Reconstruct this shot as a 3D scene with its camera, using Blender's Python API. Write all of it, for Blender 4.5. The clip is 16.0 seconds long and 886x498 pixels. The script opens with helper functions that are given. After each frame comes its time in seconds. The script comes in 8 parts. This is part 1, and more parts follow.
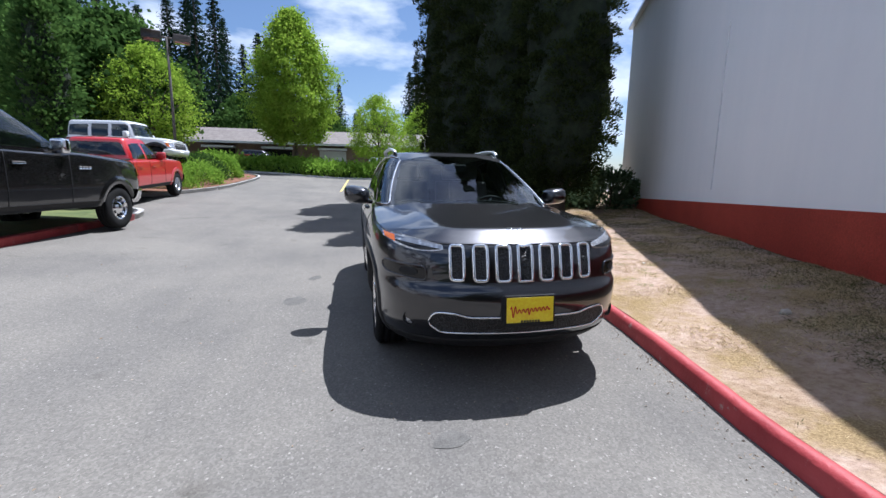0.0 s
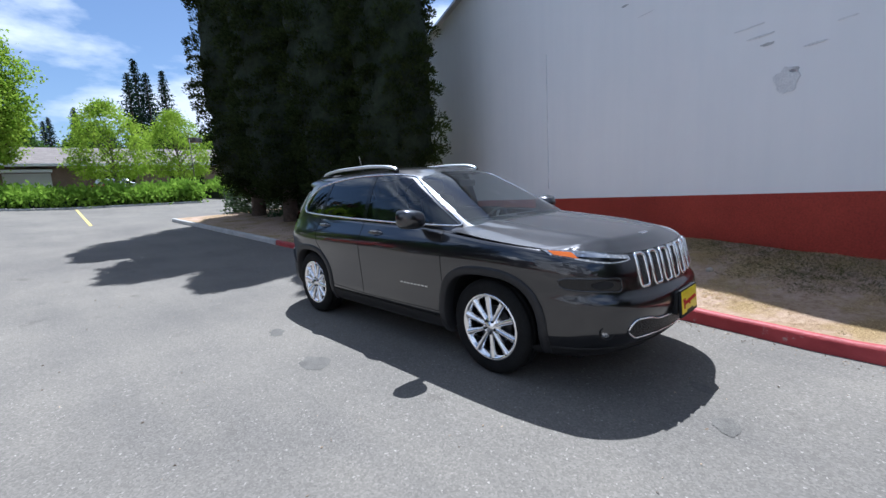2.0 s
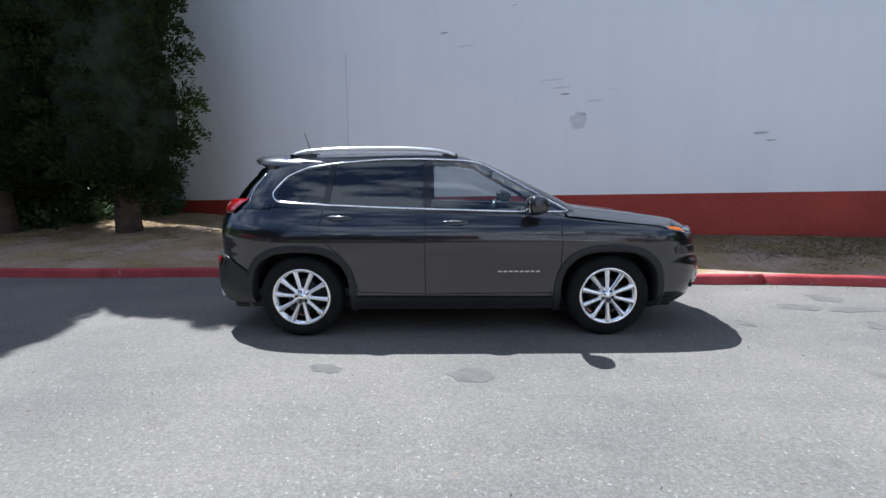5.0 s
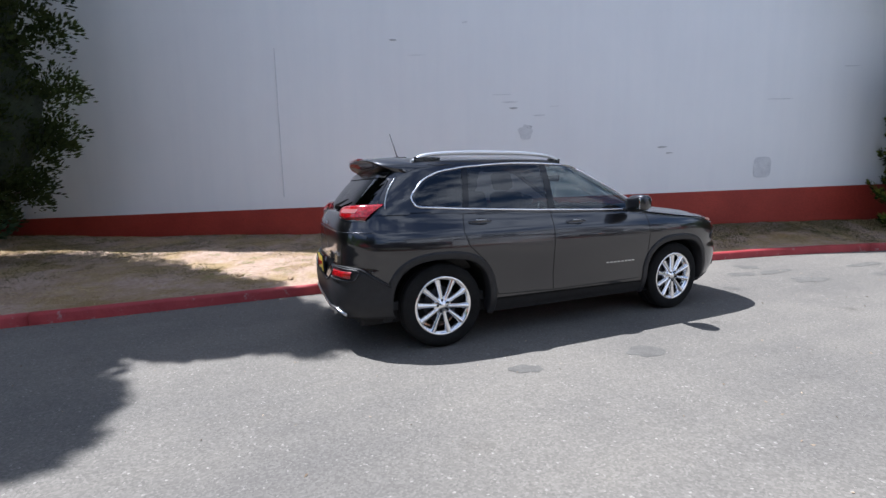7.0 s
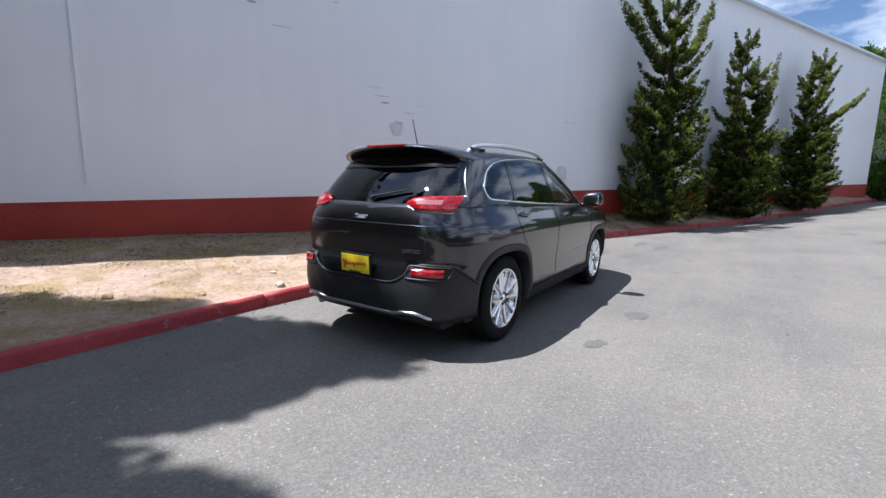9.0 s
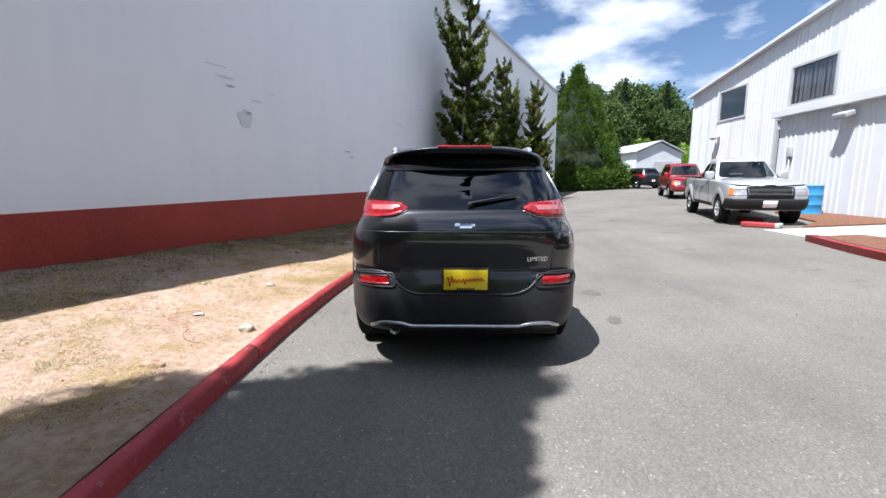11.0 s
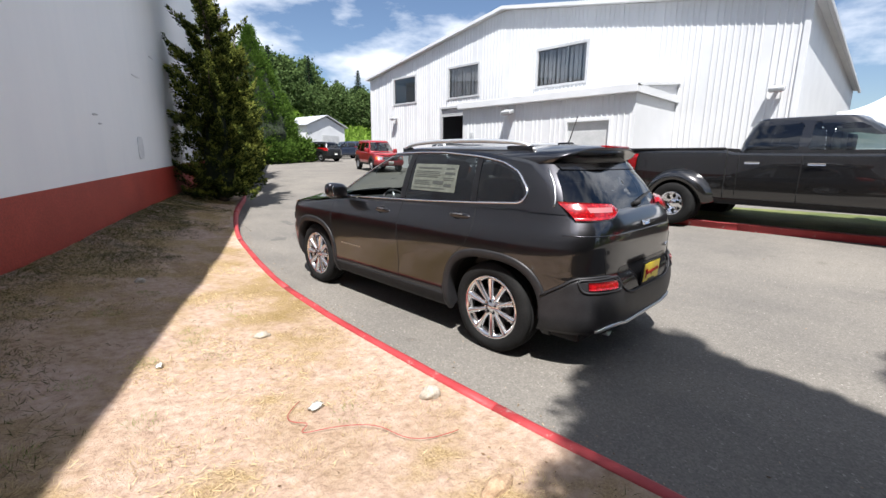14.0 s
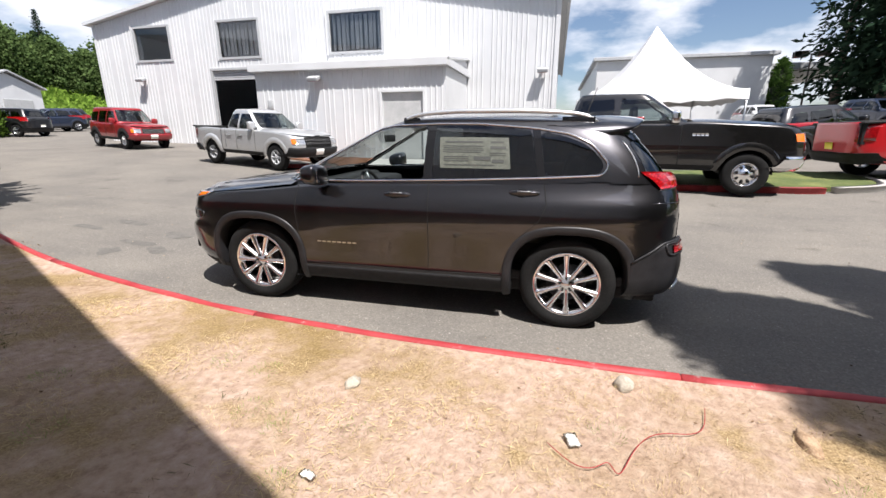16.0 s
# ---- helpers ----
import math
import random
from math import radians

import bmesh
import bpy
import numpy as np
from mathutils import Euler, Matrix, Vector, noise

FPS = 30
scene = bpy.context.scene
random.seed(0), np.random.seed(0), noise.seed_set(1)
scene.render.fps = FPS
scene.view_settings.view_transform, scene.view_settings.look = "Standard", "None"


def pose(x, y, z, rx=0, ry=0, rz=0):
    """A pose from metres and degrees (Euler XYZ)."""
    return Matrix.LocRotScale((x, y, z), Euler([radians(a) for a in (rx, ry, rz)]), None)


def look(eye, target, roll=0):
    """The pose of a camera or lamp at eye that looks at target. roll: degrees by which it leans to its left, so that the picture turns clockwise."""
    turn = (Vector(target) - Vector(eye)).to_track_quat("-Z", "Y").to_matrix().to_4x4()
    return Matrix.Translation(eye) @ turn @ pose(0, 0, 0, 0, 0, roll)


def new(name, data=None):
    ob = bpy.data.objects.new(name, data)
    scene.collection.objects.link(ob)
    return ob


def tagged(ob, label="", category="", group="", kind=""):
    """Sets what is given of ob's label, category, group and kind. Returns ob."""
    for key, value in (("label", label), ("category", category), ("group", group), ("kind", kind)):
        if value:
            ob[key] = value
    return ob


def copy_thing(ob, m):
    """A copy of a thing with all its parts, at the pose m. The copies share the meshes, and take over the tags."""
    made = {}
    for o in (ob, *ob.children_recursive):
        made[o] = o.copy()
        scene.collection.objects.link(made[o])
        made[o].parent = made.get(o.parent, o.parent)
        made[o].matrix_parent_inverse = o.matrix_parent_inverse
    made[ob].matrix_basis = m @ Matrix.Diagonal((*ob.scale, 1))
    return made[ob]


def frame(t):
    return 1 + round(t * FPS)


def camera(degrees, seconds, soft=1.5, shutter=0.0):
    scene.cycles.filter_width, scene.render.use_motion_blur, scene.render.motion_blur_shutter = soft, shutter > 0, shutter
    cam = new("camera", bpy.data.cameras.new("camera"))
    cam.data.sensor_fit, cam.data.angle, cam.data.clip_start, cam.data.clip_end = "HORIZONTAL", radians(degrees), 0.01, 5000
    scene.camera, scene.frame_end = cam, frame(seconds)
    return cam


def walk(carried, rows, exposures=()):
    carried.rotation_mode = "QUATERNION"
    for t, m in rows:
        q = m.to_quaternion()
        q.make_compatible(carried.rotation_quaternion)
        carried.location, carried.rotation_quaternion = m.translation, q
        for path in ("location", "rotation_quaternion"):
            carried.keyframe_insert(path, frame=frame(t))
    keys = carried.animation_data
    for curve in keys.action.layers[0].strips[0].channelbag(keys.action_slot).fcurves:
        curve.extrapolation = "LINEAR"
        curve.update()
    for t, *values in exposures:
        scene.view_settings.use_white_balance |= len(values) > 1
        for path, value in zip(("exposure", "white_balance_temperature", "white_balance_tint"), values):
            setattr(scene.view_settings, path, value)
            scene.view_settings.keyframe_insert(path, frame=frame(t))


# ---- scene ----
cam = camera(92.1, 16.0)
PATH = [
    (0, (-1.038, -4.756, 1.321), (-0.627, -2.826, 0.998), 0.9),
    (0.5, (-1.585, -4.504, 1.335), (-0.918, -2.646, 1.015), -0.6),
    (1, (-2.083, -4.146, 1.379), (-1.203, -2.38, 1.05), -2.1),
    (1.5, (-2.72, -3.817, 1.419), (-1.567, -2.211, 1.117), -3.1),
    (2, (-3.199, -3.353, 1.428), (-1.837, -1.919, 1.131), -3.2),
    (2.5, (-3.649, -2.868, 1.452), (-2.043, -1.721, 1.13), -1.8),
    (3, (-3.955, -2.292, 1.423), (-2.22, -1.357, 1.085), -2.1),
    (3.5, (-4.253, -1.723, 1.394), (-2.395, -1.062, 1.059), -1.7),
    (4, (-4.454, -1.125, 1.389), (-2.544, -0.632, 1.062), -0.9),
    (4.2, (-4.521, -0.881, 1.395), (-2.586, -0.503, 1.062), -0.9),
    (6.3, (-4.378, 1.843, 1.337), (-2.452, 1.379, 1.064), -0.4),
    (6.5, (-4.313, 2.108, 1.349), (-2.409, 1.565, 1.068), -0.9),
    (7, (-4.078, 2.699, 1.345), (-2.254, 1.931, 1.061), -0.9),
    (7.5, (-3.766, 3.272, 1.352), (-2.041, 2.293, 1.098), -1.2),
    (8, (-3.374, 3.759, 1.341), (-1.791, 2.559, 1.102), -0.0),
    (8.5, (-2.911, 4.174, 1.316), (-1.546, 2.737, 1.047), -0.4),
    (9, (-2.411, 4.536, 1.288), (-1.293, 2.904, 0.996), 1.1),
    (11.3, (0.521, 5.09, 1.313), (0.386, 3.111, 1.054), -0.4),
    (11.5, (0.772, 5.006, 1.29), (0.536, 3.031, 1.078), -0.7),
    (12, (1.38, 4.822, 1.289), (0.838, 2.915, 1.027), -1.0),
    (12.5, (1.949, 4.512, 1.319), (1.18, 2.692, 1.009), -2.2),
    (13, (2.502, 4.18, 1.383), (1.48, 2.493, 1.05), -1.2),
    (13.5, (2.974, 3.775, 1.429), (1.776, 2.219, 1.052), -0.9),
    (14, (3.383, 3.349, 1.502), (2.002, 1.962, 1.089), 0.5),
    (14.5, (3.688, 2.865, 1.525), (2.135, 1.67, 1.124), -0.5),
    (15, (3.926, 2.346, 1.529), (2.193, 1.432, 1.124), 0.6),
    (15.5, (4.048, 1.786, 1.51), (2.221, 1.096, 1.076), 0.3),
    (16, (4.091, 1.2, 1.508), (2.224, 0.722, 0.973), -0.1),
]
walk(cam, [(t, look(eye, target, roll)) for t, eye, target, roll in PATH],
     exposures=[(0.0, 0.86, 5500, 13), (1.0, 0.86, 5450, 12), (4.0, 1.02, 5400, 10), (6.3, 1.0, 5600, 12), (9.2, 0.98, 5650, 13), (11.3, 1.06, 5900, 12), (14.0, 1.03, 6180, 12), (16.0, 0.92, 6330, 14)])

# ---- daylight ----
SUN = Vector((0.385, 0.357, 1.0)).normalized()
elevation, azimuth = math.asin(SUN.z), math.atan2(SUN.x, SUN.y)
world = bpy.data.worlds.new("sky")
scene.world = world
world.use_nodes = True
wn, wl = world.node_tree.nodes, world.node_tree.links
wn.clear()
sky = wn.new("ShaderNodeTexSky")
sky.sky_type, sky.sun_disc = "NISHITA", False
sky.sun_elevation, sky.sun_rotation = elevation, azimuth
sky.air_density, sky.dust_density, sky.ozone_density = 1.0, 0.7, 2.0
# cumulus clouds: a noise pattern on the dome, broken into patches
co = wn.new("ShaderNodeTexCoord")
mp = wn.new("ShaderNodeMapping")
mp.inputs["Scale"].default_value = (1.0, 1.0, 2.6)
mp.inputs["Location"].default_value = (0.7, 0.25, 0.0)
wl.new(co.outputs["Generated"], mp.inputs["Vector"])
cn = wn.new("ShaderNodeTexNoise")
cn.inputs["Scale"].default_value, cn.inputs["Detail"].default_value, cn.inputs["Roughness"].default_value = 3.2, 9.0, 0.55
wl.new(mp.outputs["Vector"], cn.inputs["Vector"])
cr = wn.new("ShaderNodeValToRGB")
cr.color_ramp.elements[0].position, cr.color_ramp.elements[1].position = 0.46, 0.60
wl.new(cn.outputs["Fac"], cr.inputs["Fac"])
cm = wn.new("ShaderNodeMix")
cm.data_type = "RGBA"
cm.inputs[7].default_value = (8.8, 9.2, 9.7, 1)
wl.new(cr.outputs["Color"], cm.inputs[0])
wl.new(sky.outputs["Color"], cm.inputs[6])
bg = wn.new("ShaderNodeBackground")
bg.inputs["Strength"].default_value = 0.061
wl.new(cm.outputs[2], bg.inputs["Color"])
wo = wn.new("ShaderNodeOutputWorld")
wl.new(bg.outputs["Background"], wo.inputs["Surface"])

sun = new("sun", bpy.data.lights.new("sun", "SUN"))
sun.data.energy, sun.data.angle, sun.data.color = 5.0, radians(0.4), (1.0, 0.955, 0.88)
sun.matrix_world = look(SUN * 60, (0, 0, 0))

# ---- materials ----
def mat(name, color, rough=0.6, metal=0.0, **more):
    m = bpy.data.materials.new(name)
    m.use_nodes = True
    b = m.node_tree.nodes["Principled BSDF"]
    b.inputs["Base Color"].default_value = (*color, 1)
    b.inputs["Roughness"].default_value = rough
    b.inputs["Metallic"].default_value = metal
    for key, value in more.items():
        b.inputs[key.replace("_", " ")].default_value = value
    return m


def node(m, kind, **values):
    n = m.node_tree.nodes.new(kind)
    for key, value in values.items():
        n.inputs[key.replace("_", " ")].default_value = value
    return n


def bsdf(m):
    return m.node_tree.nodes["Principled BSDF"]


def position(m):
    return m.node_tree.nodes.new("ShaderNodeNewGeometry").outputs["Position"]


def noise_at(m, scale, detail=4.0, rough=0.55, coords=None):
    n = node(m, "ShaderNodeTexNoise", Scale=scale, Detail=detail, Roughness=rough)
    m.node_tree.links.new(coords or position(m), n.inputs["Vector"])
    return n.outputs["Fac"]


def ramp(m, fac, stops):
    r = m.node_tree.nodes.new("ShaderNodeValToRGB")
    e = r.color_ramp.elements
    e[0].position, e[0].color = stops[0][0], (*stops[0][1], 1)
    e[1].position, e[1].color = stops[-1][0], (*stops[-1][1], 1)
    for p, c in stops[1:-1]:
        e.new(p).color = (*c, 1)
    m.node_tree.links.new(fac, r.inputs["Fac"])
    return r.outputs["Color"]


def blend(m, fac, a, b, mode="MIX"):
    n = m.node_tree.nodes.new("ShaderNodeMix")
    n.data_type, n.blend_type = "RGBA", mode
    for slot, value in ((0, fac), (6, a), (7, b)):
        if isinstance(value, (int, float)):
            n.inputs[slot].default_value = value
        elif isinstance(value, tuple):
            n.inputs[slot].default_value = (*value, 1)
        else:
            m.node_tree.links.new(value, n.inputs[slot])
    return n.outputs[2]


def paint(m, color):
    m.node_tree.links.new(color, bsdf(m).inputs["Base Color"])
    return m


def bump(m, fac, strength=0.3, distance=0.01):
    n = node(m, "ShaderNodeBump", Strength=strength, Distance=distance)
    m.node_tree.links.new(fac, n.inputs["Height"])
    m.node_tree.links.new(n.outputs["Normal"], bsdf(m).inputs["Normal"])
    return m


def speckled(name, stops, scale=8.0, rough=0.8, fine=60.0, strength=0.25, distance=0.01, **more):
    """A surface with colour patches at one scale and grain at another."""
    m = mat(name, stops[0][1], rough, **more)
    c = ramp(m, noise_at(m, scale), stops)
    g = noise_at(m, fine, 3.0)
    paint(m, blend(m, 0.35, c, ramp(m, g, [(0.3, (0.25, 0.25, 0.25)), (0.7, (0.9, 0.9, 0.9))]), "OVERLAY"))
    return bump(m, g, strength, distance)


def cells(m, scale, coords=None):
    n = node(m, "ShaderNodeTexVoronoi", Scale=scale)
    m.node_tree.links.new(coords or position(m), n.inputs["Vector"])
    return n


# asphalt: grey binder, pale and dark stones, oil stains, worn patches
asphalt = mat("asphalt", (0.16, 0.16, 0.16), 0.9, Specular_IOR_Level=0.15)
stones = cells(asphalt, 95.0)
stone_tone = ramp(asphalt, stones.outputs["Color"], [(0.0, (0.128, 0.120, 0.107)), (0.5, (0.164, 0.153, 0.137)), (0.88, (0.200, 0.187, 0.168)), (1.0, (0.36, 0.34, 0.305))])
patches = ramp(asphalt, noise_at(asphalt, 0.55, 5.0), [(0.35, (0.84, 0.84, 0.85)), (0.65, (1.09, 1.08, 1.06))])
tone = blend(asphalt, 1.0, stone_tone, patches, "MULTIPLY")
stains = ramp(asphalt, noise_at(asphalt, 1.9, 3.0, 0.5), [(0.66, (1, 1, 1)), (0.76, (0.72, 0.71, 0.70))])
tone = blend(asphalt, 1.0, tone, stains, "MULTIPLY")
# long faint rolling marks along the drive, and pale worn spots
lane = asphalt.node_tree.nodes.new("ShaderNodeMapping")
lane.inputs["Scale"].default_value = (1.0, 0.10, 1.0)
lane.inputs["Rotation"].default_value = (0, 0, 0.12)
asphalt.node_tree.links.new(position(asphalt), lane.inputs["Vector"])
rolled = ramp(asphalt, noise_at(asphalt, 2.6, 4.0, 0.6, lane.outputs["Vector"]), [(0.36, (0.955, 0.955, 0.96)), (0.62, (1.03, 1.027, 1.02))])
tone = blend(asphalt, 1.0, tone, rolled, "MULTIPLY")
grit_spots = ramp(asphalt, noise_at(asphalt, 22.0, 2.0, 0.5), [(0.70, (1, 1, 1)), (0.80, (1.22, 1.21, 1.18))])
paint(asphalt, blend(asphalt, 1.0, tone, grit_spots, "MULTIPLY"))
bump(asphalt, noise_at(asphalt, 140.0, 2.0), 0.3, 0.005)

# dry grass and bare soil
earth = mat("dry_earth", (0.4, 0.3, 0.2), 0.95, Specular_IOR_Level=0.1)
soil = ramp(earth, noise_at(earth, 18.0, 6.0, 0.62), [(0.25, (0.25, 0.17, 0.122)), (0.5, (0.405, 0.295, 0.225)), (0.75, (0.49, 0.385, 0.308))])
straw = ramp(earth, noise_at(earth, 75.0, 4.0, 0.7), [(0.3, (0.17, 0.11, 0.055)), (0.6, (0.38, 0.28, 0.155)), (0.8, (0.52, 0.41, 0.25))])
cover = blend(earth, ramp(earth, noise_at(earth, 1.6, 6.0, 0.65), [(0.46, (0, 0, 0)), (0.60, (1, 1, 1))]), soil, straw)
litter_tone = ramp(earth, noise_at(earth, 0.9, 5.0, 0.6), [(0.48, (1, 1, 1)), (0.68, (0.76, 0.74, 0.62))])
paint(earth, blend(earth, 1.0, cover, litter_tone, "MULTIPLY"))
bump(earth, noise_at(earth, 38.0, 6.0, 0.65), 0.7, 0.03)

white_paint = mat("white_wall_paint", (0.78, 0.79, 0.8), 0.55)
drips = white_paint.node_tree.nodes.new("ShaderNodeMapping")
drips.inputs["Scale"].default_value = (1.0, 1.0, 0.08)
white_paint.node_tree.links.new(position(white_paint), drips.inputs["Vector"])
weather = ramp(white_paint, noise_at(white_paint, 3.5, 5.0, 0.6, drips.outputs["Vector"]), [(0.35, (0.975, 0.98, 0.985)), (0.6, (1.0, 1.0, 1.0))])
paint(white_paint, blend(white_paint, 1.0, ramp(white_paint, noise_at(white_paint, 0.35, 6.0, 0.6), [(0.3, (0.85, 0.855, 0.865)), (0.7, (0.90, 0.905, 0.91))]), weather, "MULTIPLY"))
bump(white_paint, noise_at(white_paint, 2.2, 5.0), 0.25, 0.02)
red_paint = speckled("red_masonry_paint", [(0.3, (0.27, 0.026, 0.015)), (0.7, (0.36, 0.042, 0.024))], 1.2, 0.6, 45.0, 0.2)
white_metal = mat("white_metal_siding", (0.82, 0.83, 0.84), 0.4)
paint(white_metal, ramp(white_metal, noise_at(white_metal, 0.8, 5.0), [(0.3, (0.56, 0.57, 0.58)), (0.7, (0.63, 0.64, 0.65))]))
kerb_red = mat("red_kerb_paint", (0.5, 0.05, 0.05), 0.6)
worn = ramp(kerb_red, noise_at(kerb_red, 9.0, 7.0, 0.7), [(0.60, (0, 0, 0)), (0.72, (1, 1, 1))])
reds = ramp(kerb_red, noise_at(kerb_red, 3.0, 5.0), [(0.3, (0.27, 0.022, 0.026)), (0.7, (0.40, 0.05, 0.053))])
paint(kerb_red, blend(kerb_red, worn, reds, (0.36, 0.3, 0.27)))
bump(kerb_red, noise_at(kerb_red, 30.0, 5.0), 0.5, 0.01)
concrete = speckled("concrete", [(0.3, (0.33, 0.32, 0.3)), (0.7, (0.47, 0.455, 0.43))], 2.5, 0.85, 70.0, 0.3)
bark_chips = speckled("bark_chips", [(0.3, (0.11, 0.045, 0.022)), (0.7, (0.24, 0.11, 0.06))], 14.0, 0.95, 60.0, 0.9, 0.03)
grass_green = speckled("green_lawn", [(0.3, (0.045, 0.075, 0.018)), (0.7, (0.15, 0.165, 0.05))], 1.5, 0.95, 70.0, 0.8, 0.03)
black_rubber = speckled("black_rubber", [(0.3, (0.009, 0.009, 0.009)), (0.7, (0.016, 0.016, 0.016))], 6.0, 0.85, 90.0, 0.15, 0.002, Specular_IOR_Level=0.15)
chrome = mat("chrome", (0.90, 0.90, 0.91), 0.10, 1.0)
satin_metal = mat("satin_metal", (0.62, 0.63, 0.64), 0.28, 1.0)
black_plastic = speckled("black_plastic", [(0.3, (0.011, 0.011, 0.012)), (0.7, (0.018, 0.018, 0.019))], 20.0, 0.6, 200.0, 0.1, 0.001, Specular_IOR_Level=0.25)
gloss_black = mat("gloss_black", (0.008, 0.008, 0.009), 0.12)
dark_gap = mat("dark_gap", (0.004, 0.004, 0.004), 0.9)


def car_paint(name, color, rough=0.3, metal=0.75):
    m = mat(name, color, rough, metal, Coat_Weight=1.0, Coat_Roughness=0.02, Coat_IOR=1.65)
    flakes = cells(m, 900.0)
    paint(m, blend(m, 0.5, color, ramp(m, flakes.outputs["Color"], [(0.0, tuple(0.7 * c for c in color)), (1.0, tuple(1.4 * c for c in color))])))
    return m


granite = car_paint("granite_metallic_paint", (0.031, 0.0305, 0.034), 0.29, 0.92)


def glass(name, tint, base=0.0):
    m = bpy.data.materials.new(name)
    m.use_nodes = True
    n, l = m.node_tree.nodes, m.node_tree.links
    n.clear()
    clear, gloss, mixer = n.new("ShaderNodeBsdfTransparent"), n.new("ShaderNodeBsdfGlossy"), n.new("ShaderNodeMixShader")
    clear.inputs["Color"].default_value = (*tint, 1)
    gloss.inputs["Roughness"].default_value = 0.01
    edge = n.new("ShaderNodeLayerWeight")
    edge.inputs["Blend"].default_value = 0.5
    curve = n.new("ShaderNodeMath")
    curve.operation = "POWER"
    curve.inputs[1].default_value = 4.0
    l.new(edge.outputs["Facing"], curve.inputs[0])
    fres = n.new("ShaderNodeMath")
    fres.operation = "MULTIPLY_ADD"
    fres.inputs[1].default_value, fres.inputs[2].default_value = 0.88, 0.09
    l.new(curve.outputs[0], fres.inputs[0])
    out = n.new("ShaderNodeOutputMaterial")
    l.new(fres.outputs[0], mixer.inputs[0])
    l.new(clear.outputs[0], mixer.inputs[1])
    l.new(gloss.outputs[0], mixer.inputs[2])
    l.new(mixer.outputs[0], out.inputs["Surface"])
    return m


tinted_glass = glass("tinted_glass", (0.045, 0.05, 0.06))
privacy_glass = glass("privacy_glass", (0.07, 0.075, 0.08))
wheel_silver = mat("polished_wheel_metal", (0.95, 0.95, 0.96), 0.15, 1.0)
rail_silver = mat("satin_silver_rail", (0.78, 0.79, 0.80), 0.35, 0.85)
clear_glass = glass("clear_glass", (0.50, 0.56, 0.55))
lamp_glass = glass("lamp_glass", (0.9, 0.92, 0.93))
arch_grey = speckled("dark_grey_moulding", [(0.3, (0.015, 0.015, 0.0165)), (0.7, (0.022, 0.022, 0.024))], 15.0, 0.45, 150.0, 0.08, 0.001, Specular_IOR_Level=0.35)
mesh_black = mat("black_honeycomb", (0.012, 0.012, 0.013), 0.4)
hc = cells(mesh_black, 85.0)
paint(mesh_black, ramp(mesh_black, hc.outputs["Distance"], [(0.3, (0.002, 0.002, 0.002)), (0.62, (0.022, 0.022, 0.023))]))
bump(mesh_black, hc.outputs["Distance"], 1.0, 0.01)
lamp_white = mat("headlamp_lens", (0.75, 0.77, 0.8), 0.12, 0.6, Coat_Weight=1.0)
lc = cells(lamp_white, 34.0)
paint(lamp_white, ramp(lamp_white, lc.outputs["Distance"], [(0.1, (0.85, 0.87, 0.9)), (0.5, (0.42, 0.43, 0.45))]))
amber = mat("amber_lens", (0.85, 0.19, 0.02), 0.12, Coat_Weight=1.0)
lamp_red = mat("red_lens", (0.55, 0.012, 0.018), 0.15, Coat_Weight=1.0)
rc = cells(lamp_red, 60.0)
paint(lamp_red, ramp(lamp_red, rc.outputs["Distance"], [(0.0, (0.52, 0.010, 0.014)), (0.6, (0.20, 0.003, 0.005))]))
lamp_clear = mat("clear_lens", (0.36, 0.13, 0.13), 0.12, Coat_Weight=1.0)
plate_yellow = speckled("yellow_plate", [(0.3, (0.83, 0.60, 0.012)), (0.7, (0.90, 0.68, 0.02))], 8.0, 0.35, 60.0, 0.03, 0.001)
plate_red = mat("red_ink", (0.55, 0.02, 0.02), 0.4)
plate_ink = mat("black_ink", (0.03, 0.03, 0.03), 0.5)
paper_white = speckled("paper", [(0.3, (0.80, 0.80, 0.75)), (0.7, (0.86, 0.86, 0.81))], 5.0, 0.7, 40.0, 0.05, 0.001)
trim_black = speckled("black_trim", [(0.3, (0.022, 0.022, 0.023)), (0.7, (0.035, 0.035, 0.036))], 12.0, 0.7, 160.0, 0.1, 0.001)
trim_beige = speckled("pale_headlining", [(0.3, (0.30, 0.295, 0.28)), (0.7, (0.36, 0.35, 0.33))], 6.0, 0.9, 150.0, 0.1, 0.001)
seat_leather = speckled("seat_leather", [(0.3, (0.05, 0.048, 0.047)), (0.7, (0.075, 0.072, 0.07))], 9.0, 0.5, 130.0, 0.2, 0.002)
window_grey = speckled("grey_metal", [(0.3, (0.34, 0.35, 0.36)), (0.7, (0.42, 0.43, 0.44))], 4.0, 0.45, 60.0, 0.1, 0.002)
dark_pane = glass("dark_pane", (0.66, 0.67, 0.68))
blind_grey = speckled("grey_panel", [(0.3, (0.36, 0.37, 0.37)), (0.7, (0.45, 0.455, 0.455))], 2.0, 0.6, 40.0, 0.1, 0.003)
blind_dark = speckled("grey_curtain", [(0.3, (0.58, 0.585, 0.59)), (0.7, (0.78, 0.785, 0.79))], 3.0, 0.8, 30.0, 0.2, 0.004)
patch_grey = speckled("patched_render", [(0.3, (0.62, 0.63, 0.65)), (0.7, (0.74, 0.75, 0.76))], 6.0, 0.8, 50.0, 0.3, 0.004)
